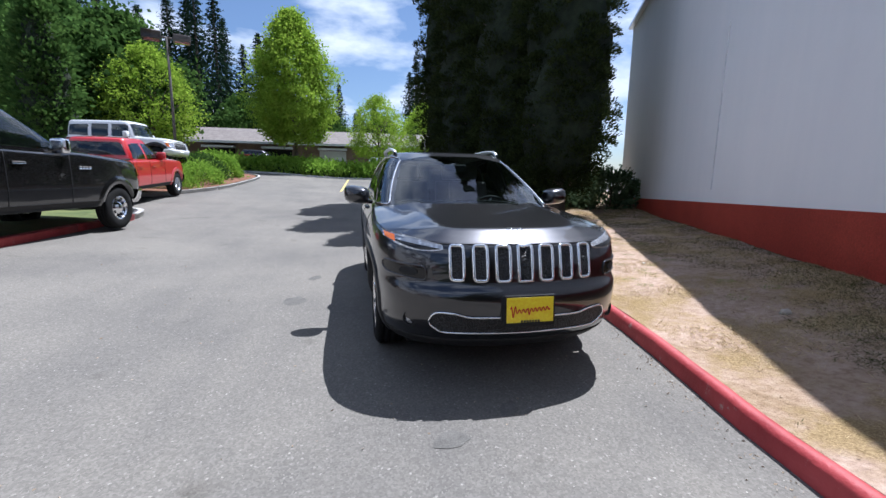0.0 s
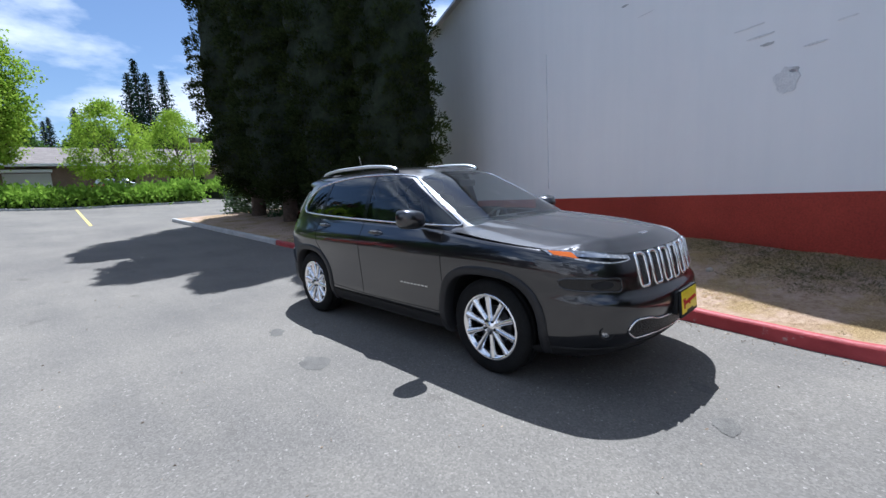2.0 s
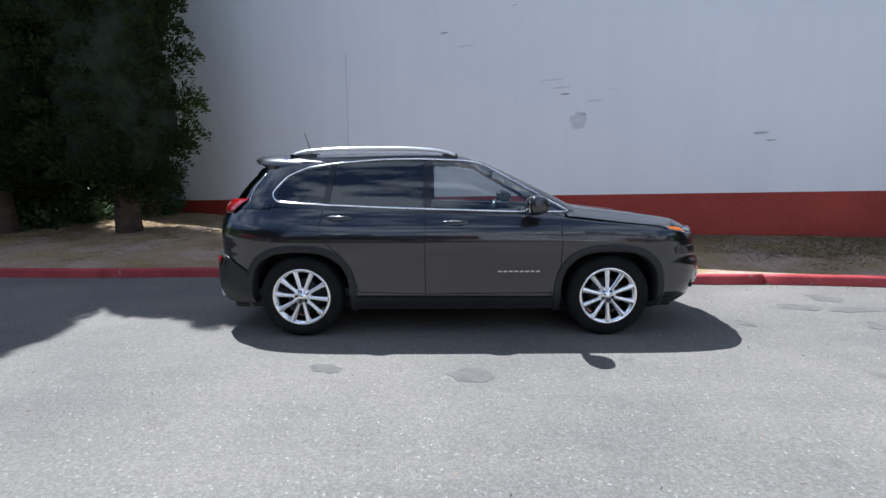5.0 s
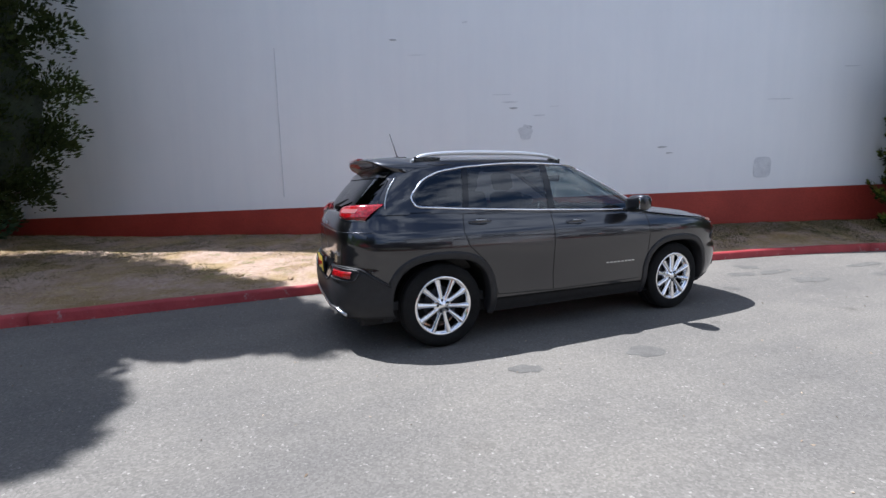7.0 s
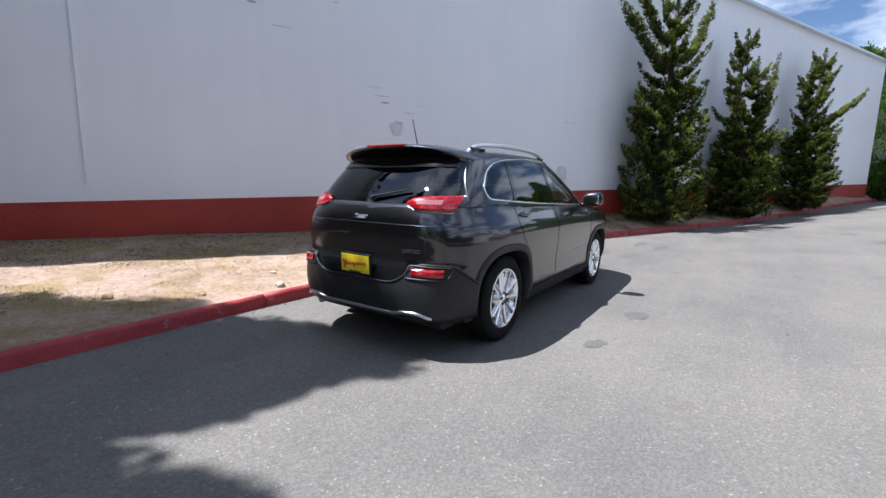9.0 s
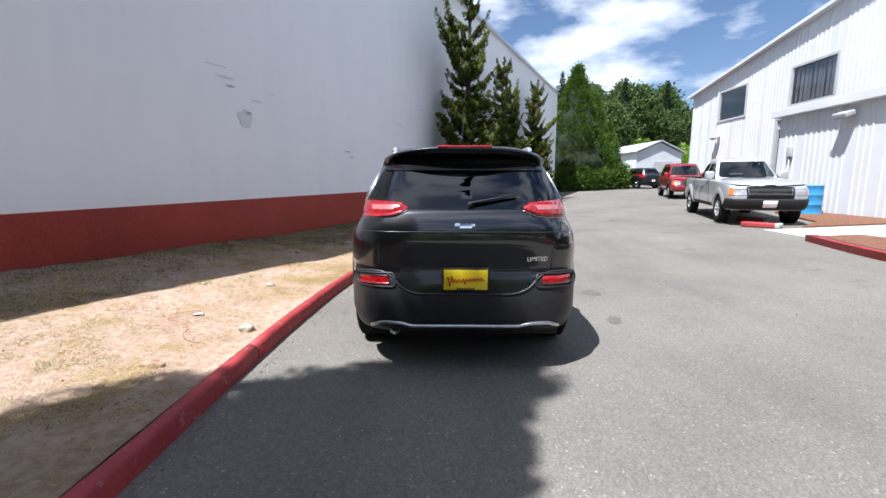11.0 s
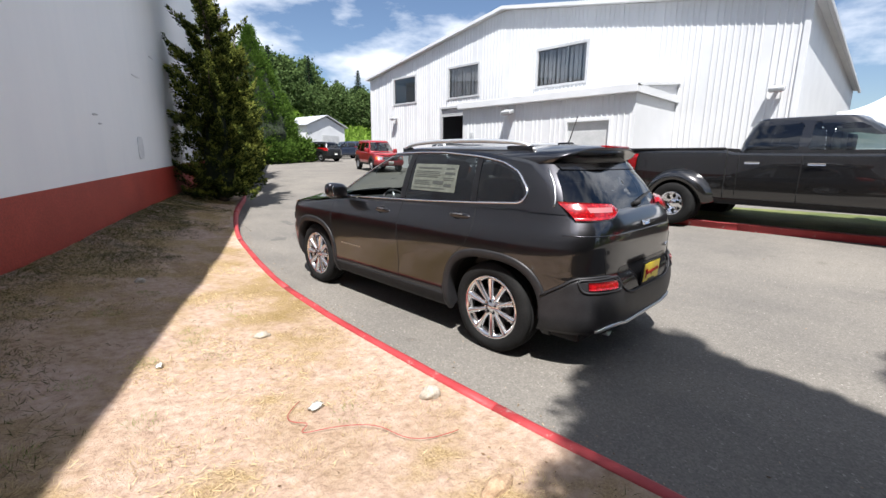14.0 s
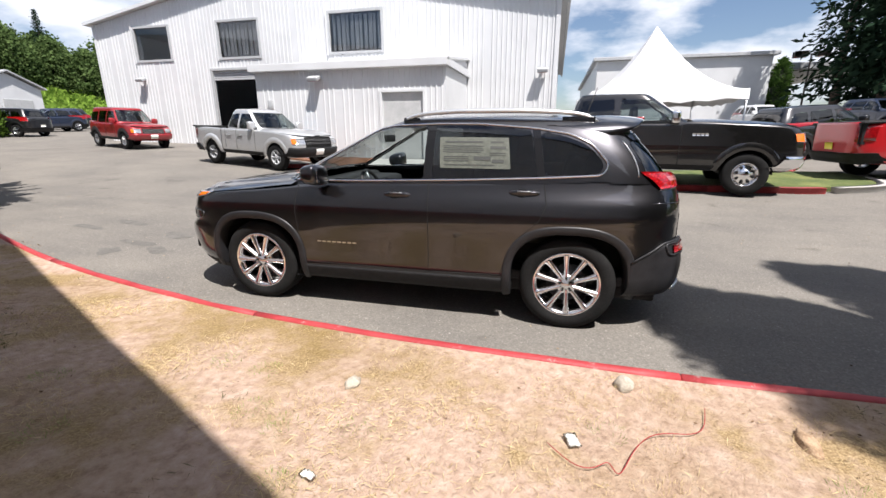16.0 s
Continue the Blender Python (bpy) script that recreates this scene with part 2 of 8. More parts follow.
chip_dark = speckled("chipped_render", [(0.3, (0.38, 0.385, 0.395)), (0.7, (0.52, 0.525, 0.53))], 9.0, 0.85, 60.0, 0.4, 0.004)
drum_blue = speckled("blue_drum_paint", [(0.3, (0.03, 0.20, 0.42)), (0.7, (0.05, 0.27, 0.52))], 4.0, 0.4, 40.0, 0.1, 0.003)
line_yellow = speckled("yellow_line_paint", [(0.3, (0.45, 0.34, 0.10)), (0.7, (0.72, 0.55, 0.16))], 5.0, 0.8, 50.0, 0.3, 0.004)
pole_brown = speckled("brown_pole_paint", [(0.3, (0.06, 0.05, 0.042)), (0.7, (0.09, 0.075, 0.062))], 3.0, 0.5, 50.0, 0.1, 0.002)
tent_white = mat("white_canvas", (0.62, 0.62, 0.63), 0.6)
bump(tent_white, noise_at(tent_white, 3.0, 3.0), 0.2, 0.03)
pale_stone = speckled("pale_stone", [(0.3, (0.27, 0.235, 0.185)), (0.7, (0.40, 0.36, 0.30))], 14.0, 0.85, 90.0, 0.4, 0.006)
brown_stone = speckled("brown_clod", [(0.3, (0.22, 0.14, 0.08)), (0.7, (0.40, 0.28, 0.18))], 20.0, 0.95, 90.0, 0.8, 0.01)
cord_red = mat("red_cord", (0.30, 0.022, 0.025), 0.5)
house_wall = speckled("brown_siding", [(0.3, (0.16, 0.11, 0.08)), (0.7, (0.24, 0.17, 0.13))], 1.5, 0.8, 20.0, 0.2)
roof_brown = speckled("brown_shingles", [(0.3, (0.13, 0.11, 0.10)), (0.7, (0.20, 0.175, 0.16))], 2.0, 0.9, 14.0, 0.6, 0.02)
ink_grey = mat("grey_print", (0.042, 0.045, 0.042), 0.5)
stain_dark = speckled("oil_stained_asphalt", [(0.3, (0.103, 0.098, 0.090)), (0.7, (0.140, 0.133, 0.122))], 9.0, 0.95, 120.0, 0.3, 0.004, Specular_IOR_Level=0.1)

# ---- building tools ----
def part(name, bm, material, parent=None, label="", smooth=True):
    me = bpy.data.meshes.new(name)
    if smooth:
        for f in bm.faces:
            f.smooth = True
    bm.to_mesh(me)
    bm.free()
    me.materials.append(material)
    ob = new(name, me)
    ob.parent = parent
    if label:
        tagged(ob, label)
    return ob


def raw(name, verts, faces, material, parent=None, label="", smooth=False):
    me = bpy.data.meshes.new(name)
    me.from_pydata(verts, [], faces)
    if smooth:
        me.shade_smooth()
    me.materials.append(material)
    ob = new(name, me)
    ob.parent = parent
    if label:
        tagged(ob, label)
    return ob


def empty(name, x=0, y=0, z=0, yaw=0):
    ob = new(name)
    ob.matrix_basis = pose(x, y, z, 0, 0, yaw)
    return ob


def add_box(bm, lo, hi, bevel=0.0, turn=None):
    """A box between two corners, added to bm, its edges rounded by bevel."""
    made = bmesh.ops.create_cube(bm, size=1.0)["verts"]
    c = [(a + b) / 2 for a, b in zip(lo, hi)]
    s = [b - a for a, b in zip(lo, hi)]
    for v in made:
        v.co = Vector((c[0] + v.co.x * s[0], c[1] + v.co.y * s[1], c[2] + v.co.z * s[2]))
    if bevel > 0:
        edges = list({e for v in made for e in v.link_edges})
        out = bmesh.ops.bevel(bm, geom=edges, offset=bevel, segments=2, affect="EDGES", profile=0.6)
        made = list(set(out["verts"]) | {v for v in made if v.is_valid})
    if turn is not None:
        bmesh.ops.transform(bm, matrix=turn, verts=made)
    return bm


def box(lo, hi, bevel=0.0, turn=None):
    return add_box(bmesh.new(), lo, hi, bevel, turn)


def add_tube(bm, path, radius, sides=8, closed=False, flat=1.0):
    """A tube along a path; radius is a number or one per point."""
    pts = [Vector(p) for p in path]
    n = len(pts)
    rad = radius if isinstance(radius, (list, tuple)) else [radius] * n
    rings, last = [], None
    for i, p in enumerate(pts):
        a = pts[(i - 1) % n] if closed or i else p
        b = pts[(i + 1) % n] if closed or i < n - 1 else p
        d = (b - a).normalized()
        side = d.cross(Vector((0, 0, 1)))
        if side.length < 0.05:
            side = d.cross(Vector((0, 1, 0)))
        side.normalize()
        if last is not None and side.dot(last) < 0:
            side = -side
        last = side
        up = side.cross(d).normalized()
        rings.append([bm.verts.new(p + (side * math.cos(2 * math.pi * k / sides) + up * (flat * math.sin(2 * math.pi * k / sides))) * rad[i]) for k in range(sides)])
    for i in range(n if closed else n - 1):
        A, B = rings[i], rings[(i + 1) % n]
        for k in range(sides):
            bm.faces.new((A[k], A[(k + 1) % sides], B[(k + 1) % sides], B[k]))
    if not closed:
        bm.faces.new(rings[0][::-1])
        bm.faces.new(rings[-1])
    return bm


def add_disc(bm, centre, axis, profile, sides=32):
    """A turned shape: profile is (distance along axis, radius) pairs."""
    centre, axis = Vector(centre), Vector(axis).normalized()
    u = axis.orthogonal().normalized()
    v = axis.cross(u)
    rings = []
    for d, r in profile:
        rings.append([bm.verts.new(centre + axis * d + (u * math.cos(2 * math.pi * k / sides) + v * math.sin(2 * math.pi * k / sides)) * max(r, 1e-4)) for k in range(sides)])
    for A, B in zip(rings, rings[1:]):
        for k in range(sides):
            bm.faces.new((A[k], A[(k + 1) % sides], B[(k + 1) % sides], B[k]))
    return bm


def table(pairs):
    """A smooth curve through (position, value) pairs."""
    xs, ys = [p[0] for p in pairs], [p[1] for p in pairs]
    n = len(xs)
    tg = []
    for i in range(n):
        if i in (0, n - 1):
            j = 0 if i == 0 else n - 2
            tg.append((ys[j + 1] - ys[j]) / (xs[j + 1] - xs[j]))
        else:
            a, b = (ys[i] - ys[i - 1]) / (xs[i] - xs[i - 1]), (ys[i + 1] - ys[i]) / (xs[i + 1] - xs[i])
            tg.append(0.0 if a * b <= 0 else 2 * a * b / (a + b))

    def at(x):
        if x <= xs[0]:
            return ys[0]
        if x >= xs[-1]:
            return ys[-1]
        i = max(k for k in range(n - 1) if xs[k] <= x)
        h = xs[i + 1] - xs[i]
        t = (x - xs[i]) / h
        return (2 * t ** 3 - 3 * t ** 2 + 1) * ys[i] + (t ** 3 - 2 * t ** 2 + t) * h * tg[i] + (3 * t ** 2 - 2 * t ** 3) * ys[i + 1] + (t ** 3 - t ** 2) * h * tg[i + 1]
    return at


def soft_rise(d, width=2.0):
    """0 for negative d, then rising one for one, rounded at the bend."""
    return 0.0 if d < -width else (d if d > width else (d + width) ** 2 / (4 * width))


def gentle(s):
    return 0.07 * min(s, 3.5) + 0.034 * min(max(s - 3.5, 0), 45)


kerb_rise = table([(-30, 0.0), (-14, 0.05), (-8.5, 0.105), (-7, 0.11), (-6, 0.105), (-5, 0.08), (-4, 0.042), (-3, 0.0), (0, 0.0)])


def ground_z(x, y):
    near = max(0.0, min(1.0, (x + 5.0) / 3.5))
    return kerb_rise(y) * near * near * (3 - 2 * near) + gentle(soft_rise(-x - 2.5, 1.5)) + 0.025 * min(soft_rise(-y - 6.0), 60) + 0.052 * min(soft_rise(y - 6.5), 40)


# wall of the white hall: a straight line in plan
WALL_DIR = Vector((0.4149, 0.9099, 0))
WALL_OUT = Vector((-0.9099, 0.4149, 0))
WALL_A = Vector((3.574, -2.374, 0))


def wall_point(s, out=0.0, z=0.0):
    """s metres along the hall's long wall (0 beside the car), out metres in front of it."""
    return WALL_A + WALL_DIR * s + WALL_OUT * out + Vector((0, 0, z))


KERB = [(0.9, 17.0), (1.2, 12.0), (1.42, 7.5), (1.52, 4.0), (1.55, 2.0), (1.50, 0.4), (1.38, -1.0), (1.21, -2.0), (0.99, -3.0), (0.78, -4.0), (0.49, -5.0), (0.15, -6.0), (-0.21, -7.0), (-0.83, -8.5), (-1.50, -10.0), (-3.0, -14.0), (-6.4, -23.0), (-9.6, -31.0)]
kerb_x = table([(y, x) for x, y in KERB[::-1]])

# ground: one sheet, fine beside the car, coarse to the horizon
def spread(lo, hi, step, far, grow=1.5):
    out, d = [lo], step
    while out[0] > -far:
        d *= grow
        out.insert(0, out[0] - d)
    v = lo
    while v < hi:
        v += step
        out.append(v)
    d = step
    while out[-1] < far:
        d *= grow
        out.append(out[-1] + d)
    return out


gx, gy = spread(-8.0, 8.0, 0.5, 900), spread(-14.0, 22.0, 0.5, 900)
gv = [(x, y, ground_z(x, y)) for y in gy for x in gx]
gf = [(j * len(gx) + i, j * len(gx) + i + 1, (j + 1) * len(gx) + i + 1, (j + 1) * len(gx) + i) for j in range(len(gy) - 1) for i in range(len(gx) - 1)]
ground = tagged(raw("ground", gv, gf, asphalt, smooth=True), "grey worn asphalt of the car park drive", "ground", kind="structure")

# bank between kerb and hall wall
def bank_z(x, y):
    k, w = kerb_x(y) + 0.16, WALL_A.x + 0.456 * (y - WALL_A.y)
    f = max(0.0, min(1.0, (x - k) / max(w - k, 0.3)))
    swell = 0.035 * noise.noise((x * 0.9, y * 0.9, 3.0)) + 0.012 * noise.noise((x * 4, y * 4, 1.0))
    return ground_z(kerb_x(y), y) + 0.118 + 0.28 * f ** 1.3 + swell * min(1.0, 5 * f + 0.15)


bv, bf = [], []
NX = 40
ys = [-31.0 + 0.16 * i for i in range(301)]
for y in ys:
    k = kerb_x(y) + 0.100
    w = WALL_A.x + 0.456 * (y - WALL_A.y) + 0.15 if y < 9.5 else 11.5
    w = max(w, k + 0.05)
    for i in range(NX + 1):
        x = k + (w - k) * i / NX
        bv.append((x, y, bank_z(x, y)))
for j in range(len(ys) - 1):
    for i in range(NX):
        a = j * (NX + 1) + i
        bf.append((a, a + 1, a + NX + 2, a + NX + 1))
bank = tagged(raw("bank", bv, bf, earth, smooth=True), "dry straw grass and bare soil behind the kerb", "verge", kind="structure")

# red kerb, in cast lengths
def kerb_run(points, top, bottom, height, material, parent, name="kerb_stone", length=3.0, gap=0.006):
    pts = [Vector((x, y, 0)) for x, y in points]
    fine = []
    for a, b in zip(pts, pts[1:]):
        n = max(1, int((b - a).length / 0.25))
        fine += [a.lerp(b, i / n) for i in range(n)]
    fine.append(pts[-1])
    run, chunk, made = 0.0, [fine[0]], []
    for p, q in zip(fine, fine[1:]):
        run += (q - p).length
        chunk.append(q)
        if run >= length or q is fine[-1]:
            bm, rings = bmesh.new(), []
            for i, c in enumerate(chunk):
                d = (chunk[min(i + 1, len(chunk) - 1)] - chunk[max(i - 1, 0)]).normalized()
                side = Vector((-d.y, d.x, 0))
                if i in (0, len(chunk) - 1):
                    c = c + d * (gap if i == 0 else -gap)
                g = ground_z(c.x, c.y)
                wob = 0.008 * noise.noise((c.x * 2, c.y * 2, 0))
                prof = [(0, -0.1), (0.012, height - 0.035), (0.022, height - 0.012), (0.045, height), (top - 0.03, height), (top - 0.008, height - 0.012), (top, -0.1)]
                rings.append([bm.verts.new(c + side * o + Vector((0, 0, g + h + (wob if h > 0 else 0)))) for o, h in prof])
            for A, B in zip(rings, rings[1:]):
                for k in range(len(A) - 1):
                    bm.faces.new((A[k], A[k + 1], B[k + 1], B[k]))
            bm.faces.new(rings[0])
            bm.faces.new(rings[-1][::-1])
            bmesh.ops.recalc_face_normals(bm, faces=bm.faces)
            made.append(part(name, bm, material, parent))
            chunk, run = [q], 0.0
    return made


kerb_points = [(kerb_x(y), y) for y in [8.0 - 0.5 * i for i in range(79)]]
kerb = tagged(empty("kerb"), "red painted concrete kerb, chipped and worn", "kerb", kind="structure")
kerb_run(kerb_points, 0.105, 0, 0.13, kerb_red, kerb)
far_kerb = tagged(empty("grey_kerb"), "bare grey concrete kerb along the dry verge", "kerb", kind="structure")
kerb_run([(kerb_x(y), y) for y in [17.0 - 0.5 * i for i in range(19)]], 0.15, 0, 0.13, concrete, far_kerb)


# the white hall with its red base
HALL_N, HALL_S = 14.6, -28.0
def wall_top(s):
    return 7.45 - 0.022 * s


def hall_red(s):
    return 1.09 - 0.026 * s


hall = tagged(empty("hall"), "tall white-painted hall with a red base band", "building", kind="structure")
def hall_slab(name, s0, s1, lo, hi, out, deep, material, label=""):
    v = []
    for s, (a, b) in ((s0, (lo(s0), hi(s0))), (s1, (lo(s1), hi(s1)))):
        for o in (out, -deep):
            v += [wall_point(s, o, a), wall_point(s, o, b)]
    f = [(0, 1, 5, 4), (2, 6, 7, 3), (0, 2, 3, 1), (4, 5, 7, 6), (1, 3, 7, 5), (0, 4, 6, 2)]
    bm = bmesh.new()
    bv_ = [bm.verts.new(p) for p in v]
    for q in f:
        bm.faces.new([bv_[i] for i in q])
    bmesh.ops.recalc_face_normals(bm, faces=bm.faces)
    return part(name, bm, material, hall, label, smooth=False)


hall_slab("upper_wall", HALL_S, HALL_N, hall_red, wall_top, 0.0, 16.0, white_paint, "white painted smooth wall, patched")
hall_slab("base_band", HALL_S, HALL_N, lambda s: -0.4, hall_red, 0.012, 15.9, red_paint, "red painted base of the wall")
# the 0.17 m overhang is added to widen the wall's shadow on the bank
hall_slab("parapet_flashing", HALL_S - 0.05, HALL_N + 0.05, lambda s: wall_top(s) - 0.02, lambda s: wall_top(s) + 0.07, 0.17, 16.05, satin_metal, "grey sheet metal coping, overhang added to widen the shadow")

# ---- the parked sport utility vehicle ----
ARCH_Y, WHEEL_R, WHEEL_Z = 1.35, 0.362, 0.362


class Shell:
    """A closed body of horizontal slices: each an oval with squared corners, wider or longer by height."""

    def __init__(self, width, front, rear, power=5.0, bow=0.0, droop=None):
        self.width, self.front, self.rear, self.power, self.bow, self.droop = width, front, rear, power, bow, droop

    def point(self, a, z):
        """a: angle, -90 at the middle of the front, 0 at the middle of the +x side, 90 at the rear; beyond that the -x side."""
        w, f, r = self.width(z), self.front(z), self.rear(z)
        mid = (f + r) / 2
        c, s = math.cos(a), math.sin(a)
        p = 2.0 / self.power
        x = w * math.copysign(abs(c) ** p, c)
        k = math.copysign(abs(s) ** p, s)
        y = mid + (r - f) / 2 * k
        if k < 0:
            y += self.bow * (x / w) ** 2 * k ** 4
        dz = self.droop(y, z) if self.droop else 0.0
        return Vector((x, y, z + dz))

    def solve(self, lo, hi, z, axis, value):
        rising = self.point(hi, z)[axis] > self.point(lo, z)[axis]
        for _ in range(36):
            m = (lo + hi) / 2
            if (self.point(m, z)[axis] < value) == rising:
                lo = m
            else:
                hi = m
        return (lo + hi) / 2

    def lifted(self, a, z, off):
        p = self.point(a, z)
        u = self.point(a + 0.004, z) - self.point(a - 0.004, z)
        v = self.point(a, z + 0.004) - self.point(a, z - 0.004)
        n = u.cross(v)
        return p + n.normalized() * off if n.length > 1e-9 else p

    def side(self, sgn):
        """Surface (y, z, offset) on the +x (1) or -x (-1) side."""
        def at(y, z, off=0.0):
            a = self.solve(-1.5705, 1.5705, z, 1, y)
            p = self.lifted(a, z, off)
            return Vector((sgn * p.x, p.y, p.z))
        return at

    def end(self, sgn):
        """Surface (x, z, offset) on the front (-1) or rear (1) end."""
        def at(x, z, off=0.0):
            w = self.width(z) * 0.9995
            ax = min(abs(x), w)
            a = self.solve(0.0, 1.5707, z, 0, ax)
            p = self.lifted(sgn * a, z, off)
            return Vector((math.copysign(p.x, x) if x else 0.0, p.y, p.z))
        return at


def patch(surface, low, high, nu, nv, off, thick=0.0, bm=None, lift=None):
    """A piece of skin between two curves (u -> surface coordinates), lying off metres proud of a surface, with an edge."""
    bm = bm or bmesh.new()
    grid = []
    for i in range(nu + 1):
        u = i / nu
        (a0, b0), (a1, b1) = low(u), high(u)
        col = []
        for j in range(nv + 1):
            v = j / nv
            extra = lift(u, v) if lift else 0.0
            col.append(bm.verts.new(surface(a0 + (a1 - a0) * v, b0 + (b1 - b0) * v, off + extra)))
        grid.append(col)
    faces = [bm.faces.new((grid[i][j], grid[i + 1][j], grid[i + 1][j + 1], grid[i][j + 1])) for i in range(nu) for j in range(nv)]
    if thick > 0:
        rim = [grid[i][0] for i in range(nu + 1)] + [grid[nu][j] for j in range(1, nv + 1)] + [grid[i][nv] for i in range(nu - 1, -1, -1)] + [grid[0][j] for j in range(nv - 1, 0, -1)]
        inner = []
        for i in range(nu + 1):
            u = i / nu
            (a0, b0), (a1, b1) = low(u), high(u)
            inner.append([bm.verts.new(surface(a0 + (a1 - a0) * v, b0 + (b1 - b0) * v, off - thick)) for v in (0.0, 1.0)])
        back = [inner[i][0] for i in range(nu + 1)]
        top = [inner[i][1] for i in range(nu + 1)]
        for i in range(nu):
            bm.faces.new((grid[i][0], back[i], back[i + 1], grid[i + 1][0]))
            bm.faces.new((grid[i][nv], grid[i + 1][nv], top[i + 1], top[i]))
    bmesh.ops.recalc_face_normals(bm, faces=faces)
    return bm


def fill(surface, outline, off, bm=None, rings=5):
    """A piece of skin inside a closed outline, made of shrinking rings."""
    bm = bm or bmesh.new()
    ca = sum(p[0] for p in outline) / len(outline)
    cb = sum(p[1] for p in outline) / len(outline)
    loops = []
    for r in range(rings):
        f = 1 - r / rings
        loops.append([bm.verts.new(surface(ca + (a - ca) * f, cb + (b - cb) * f, off)) for a, b in outline])
    mid = bm.verts.new(surface(ca, cb, off))
    n = len(outline)
    for A, B in zip(loops, loops[1:]):
        for k in range(n):
            bm.faces.new((A[k], A[(k + 1) % n], B[(k + 1) % n], B[k]))
    for k in range(n):
        bm.faces.new((loops[-1][k], loops[-1][(k + 1) % n], mid))
    bmesh.ops.recalc_face_normals(bm, faces=bm.faces)
    return bm


def rounded(points, radius=0.03, steps=4):
    """A closed outline with its corners rounded."""
    out, n = [], len(points)
    for i in range(n):
        p, a, b = Vector(points[i]), Vector(points[i - 1]), Vector(points[(i + 1) % n])
        ra, rb = min(radius, (a - p).length * 0.45), min(radius, (b - p).length * 0.45)
        s, e = p + (a - p).normalized() * ra, p + (b - p).normalized() * rb
        for k in range(steps + 1):
            t = k / steps
            out.append(tuple(s * (1 - t) ** 2 + p * 2 * t * (1 - t) + e * t ** 2))
    return out


def dense(outline, step=0.03):
    out, n = [], len(outline)
    for i in range(n):
        a, b = Vector(outline[i]), Vector(outline[(i + 1) % n])
        k = max(1, int((b - a).length / step))
        out += [tuple(a.lerp(b, j / k)) for j in range(k)]
    return out


def trim(surface, outline, radius, off, closed=True, sides=6, flat=1.0):
    return add_tube(bmesh.new(), [surface(a, b, off) for a, b in outline], radius, sides, closed, flat)


def inside(p, poly):
    x, y, c = p[0], p[1], False
    for (x1, y1), (x2, y2) in zip(poly, poly[1:] + poly[:1]):
        if (y1 > y) != (y2 > y) and x < (x2 - x1) * (y - y1) / (y2 - y1) + x1:
            c = not c
    return c


def even_angles(shell, z, n):
    """n angles round a shell, evenly spaced along its outline at height z."""
    q = shell.power / 2
    quarter = [math.asin((k / 200) ** q * math.sin(math.pi / 4)) for k in range(201)]
    half = quarter + [math.pi / 2 - a for a in quarter[-2::-1]]
    right = [a - math.pi / 2 for a in half] + half[1:]
    fine = right + [a + math.pi for a in right[1:]]
    pts = [shell.point(a, z) for a in fine]
    run = [0.0]
    for p, r in zip(pts, pts[1:]):
        run.append(run[-1] + (r - p).length)
    out, j = [], 0
    for i in range(n):
        want = run[-1] * i / n
        while run[j + 1] < want:
            j += 1
        t = (want - run[j]) / max(run[j + 1] - run[j], 1e-9)
        out.append(fine[j] + (fine[j + 1] - fine[j]) * t)
    return out


# --- lower body ---
lower = Shell(
    table([(0.20, 0.80), (0.28, 0.865), (0.36, 0.893), (0.43, 0.904), (0.50, 0.903), (0.58, 0.906), (0.68, 0.914), (0.78, 0.922), (0.85, 0.925), (0.90, 0.922), (0.95, 0.912), (0.99, 0.896), (1.03, 0.872), (1.08, 0.845), (1.12, 0.828), (1.25, 0.785)]),
    table([(0.20, -2.14), (0.27, -2.25), (0.34, -2.325), (0.42, -2.37), (0.50, -2.395), (0.58, -2.405), (0.64, -2.395), (0.69, -2.35), (0.80, -2.335), (0.90, -2.30), (0.96, -2.24), (1.02, -2.13), (1.12, -1.97)]),
    table([(0.24, 2.08), (0.32, 2.165), (0.40, 2.20), (0.52, 2.212), (0.62, 2.20), (0.68, 2.185), (0.74, 2.16), (0.90, 2.16), (1.02, 2.15), (1.10, 2.12), (1.2, 2.06)]), 6.0, 0.22)
belt = table([(-2.3, 0.93), (-2.05, 0.955), (-1.75, 0.985), (-1.4, 1.02), (-1.0, 1.065), (-0.7, 1.085), (0.0, 1.105), (0.8, 1.135), (1.5, 1.175), (1.8, 1.17), (2.2, 1.15)])
sill = table([(-2.4, 0.24), (-1.9, 0.26), (-0.9, 0.25), (0.9, 0.25), (1.9, 0.30), (2.3, 0.30)])

suv = tagged(empty("sport_utility_vehicle"), "dark granite-grey metallic five-door sport utility vehicle with chrome wheels", "car")
ARCH_R, ARCH_TOP, ARCH_POW = 0.448, 0.420, 2.7


def arch_reach(dy, dz):
    """1 on the edge of a wheel opening, less inside."""
    return ((abs(dy) / ARCH_R) ** ARCH_POW + (abs(dz) / ARCH_TOP) ** ARCH_POW) ** (1 / ARCH_POW)


def arch_edge(s, t, grow=0.0):
    """A point (y, z) on the edge of an opening, grow metres outside it."""
    k = 1 / arch_reach(math.cos(t), math.sin(t)) + grow
    return s * ARCH_Y + k * math.cos(t), WHEEL_Z + k * math.sin(t)


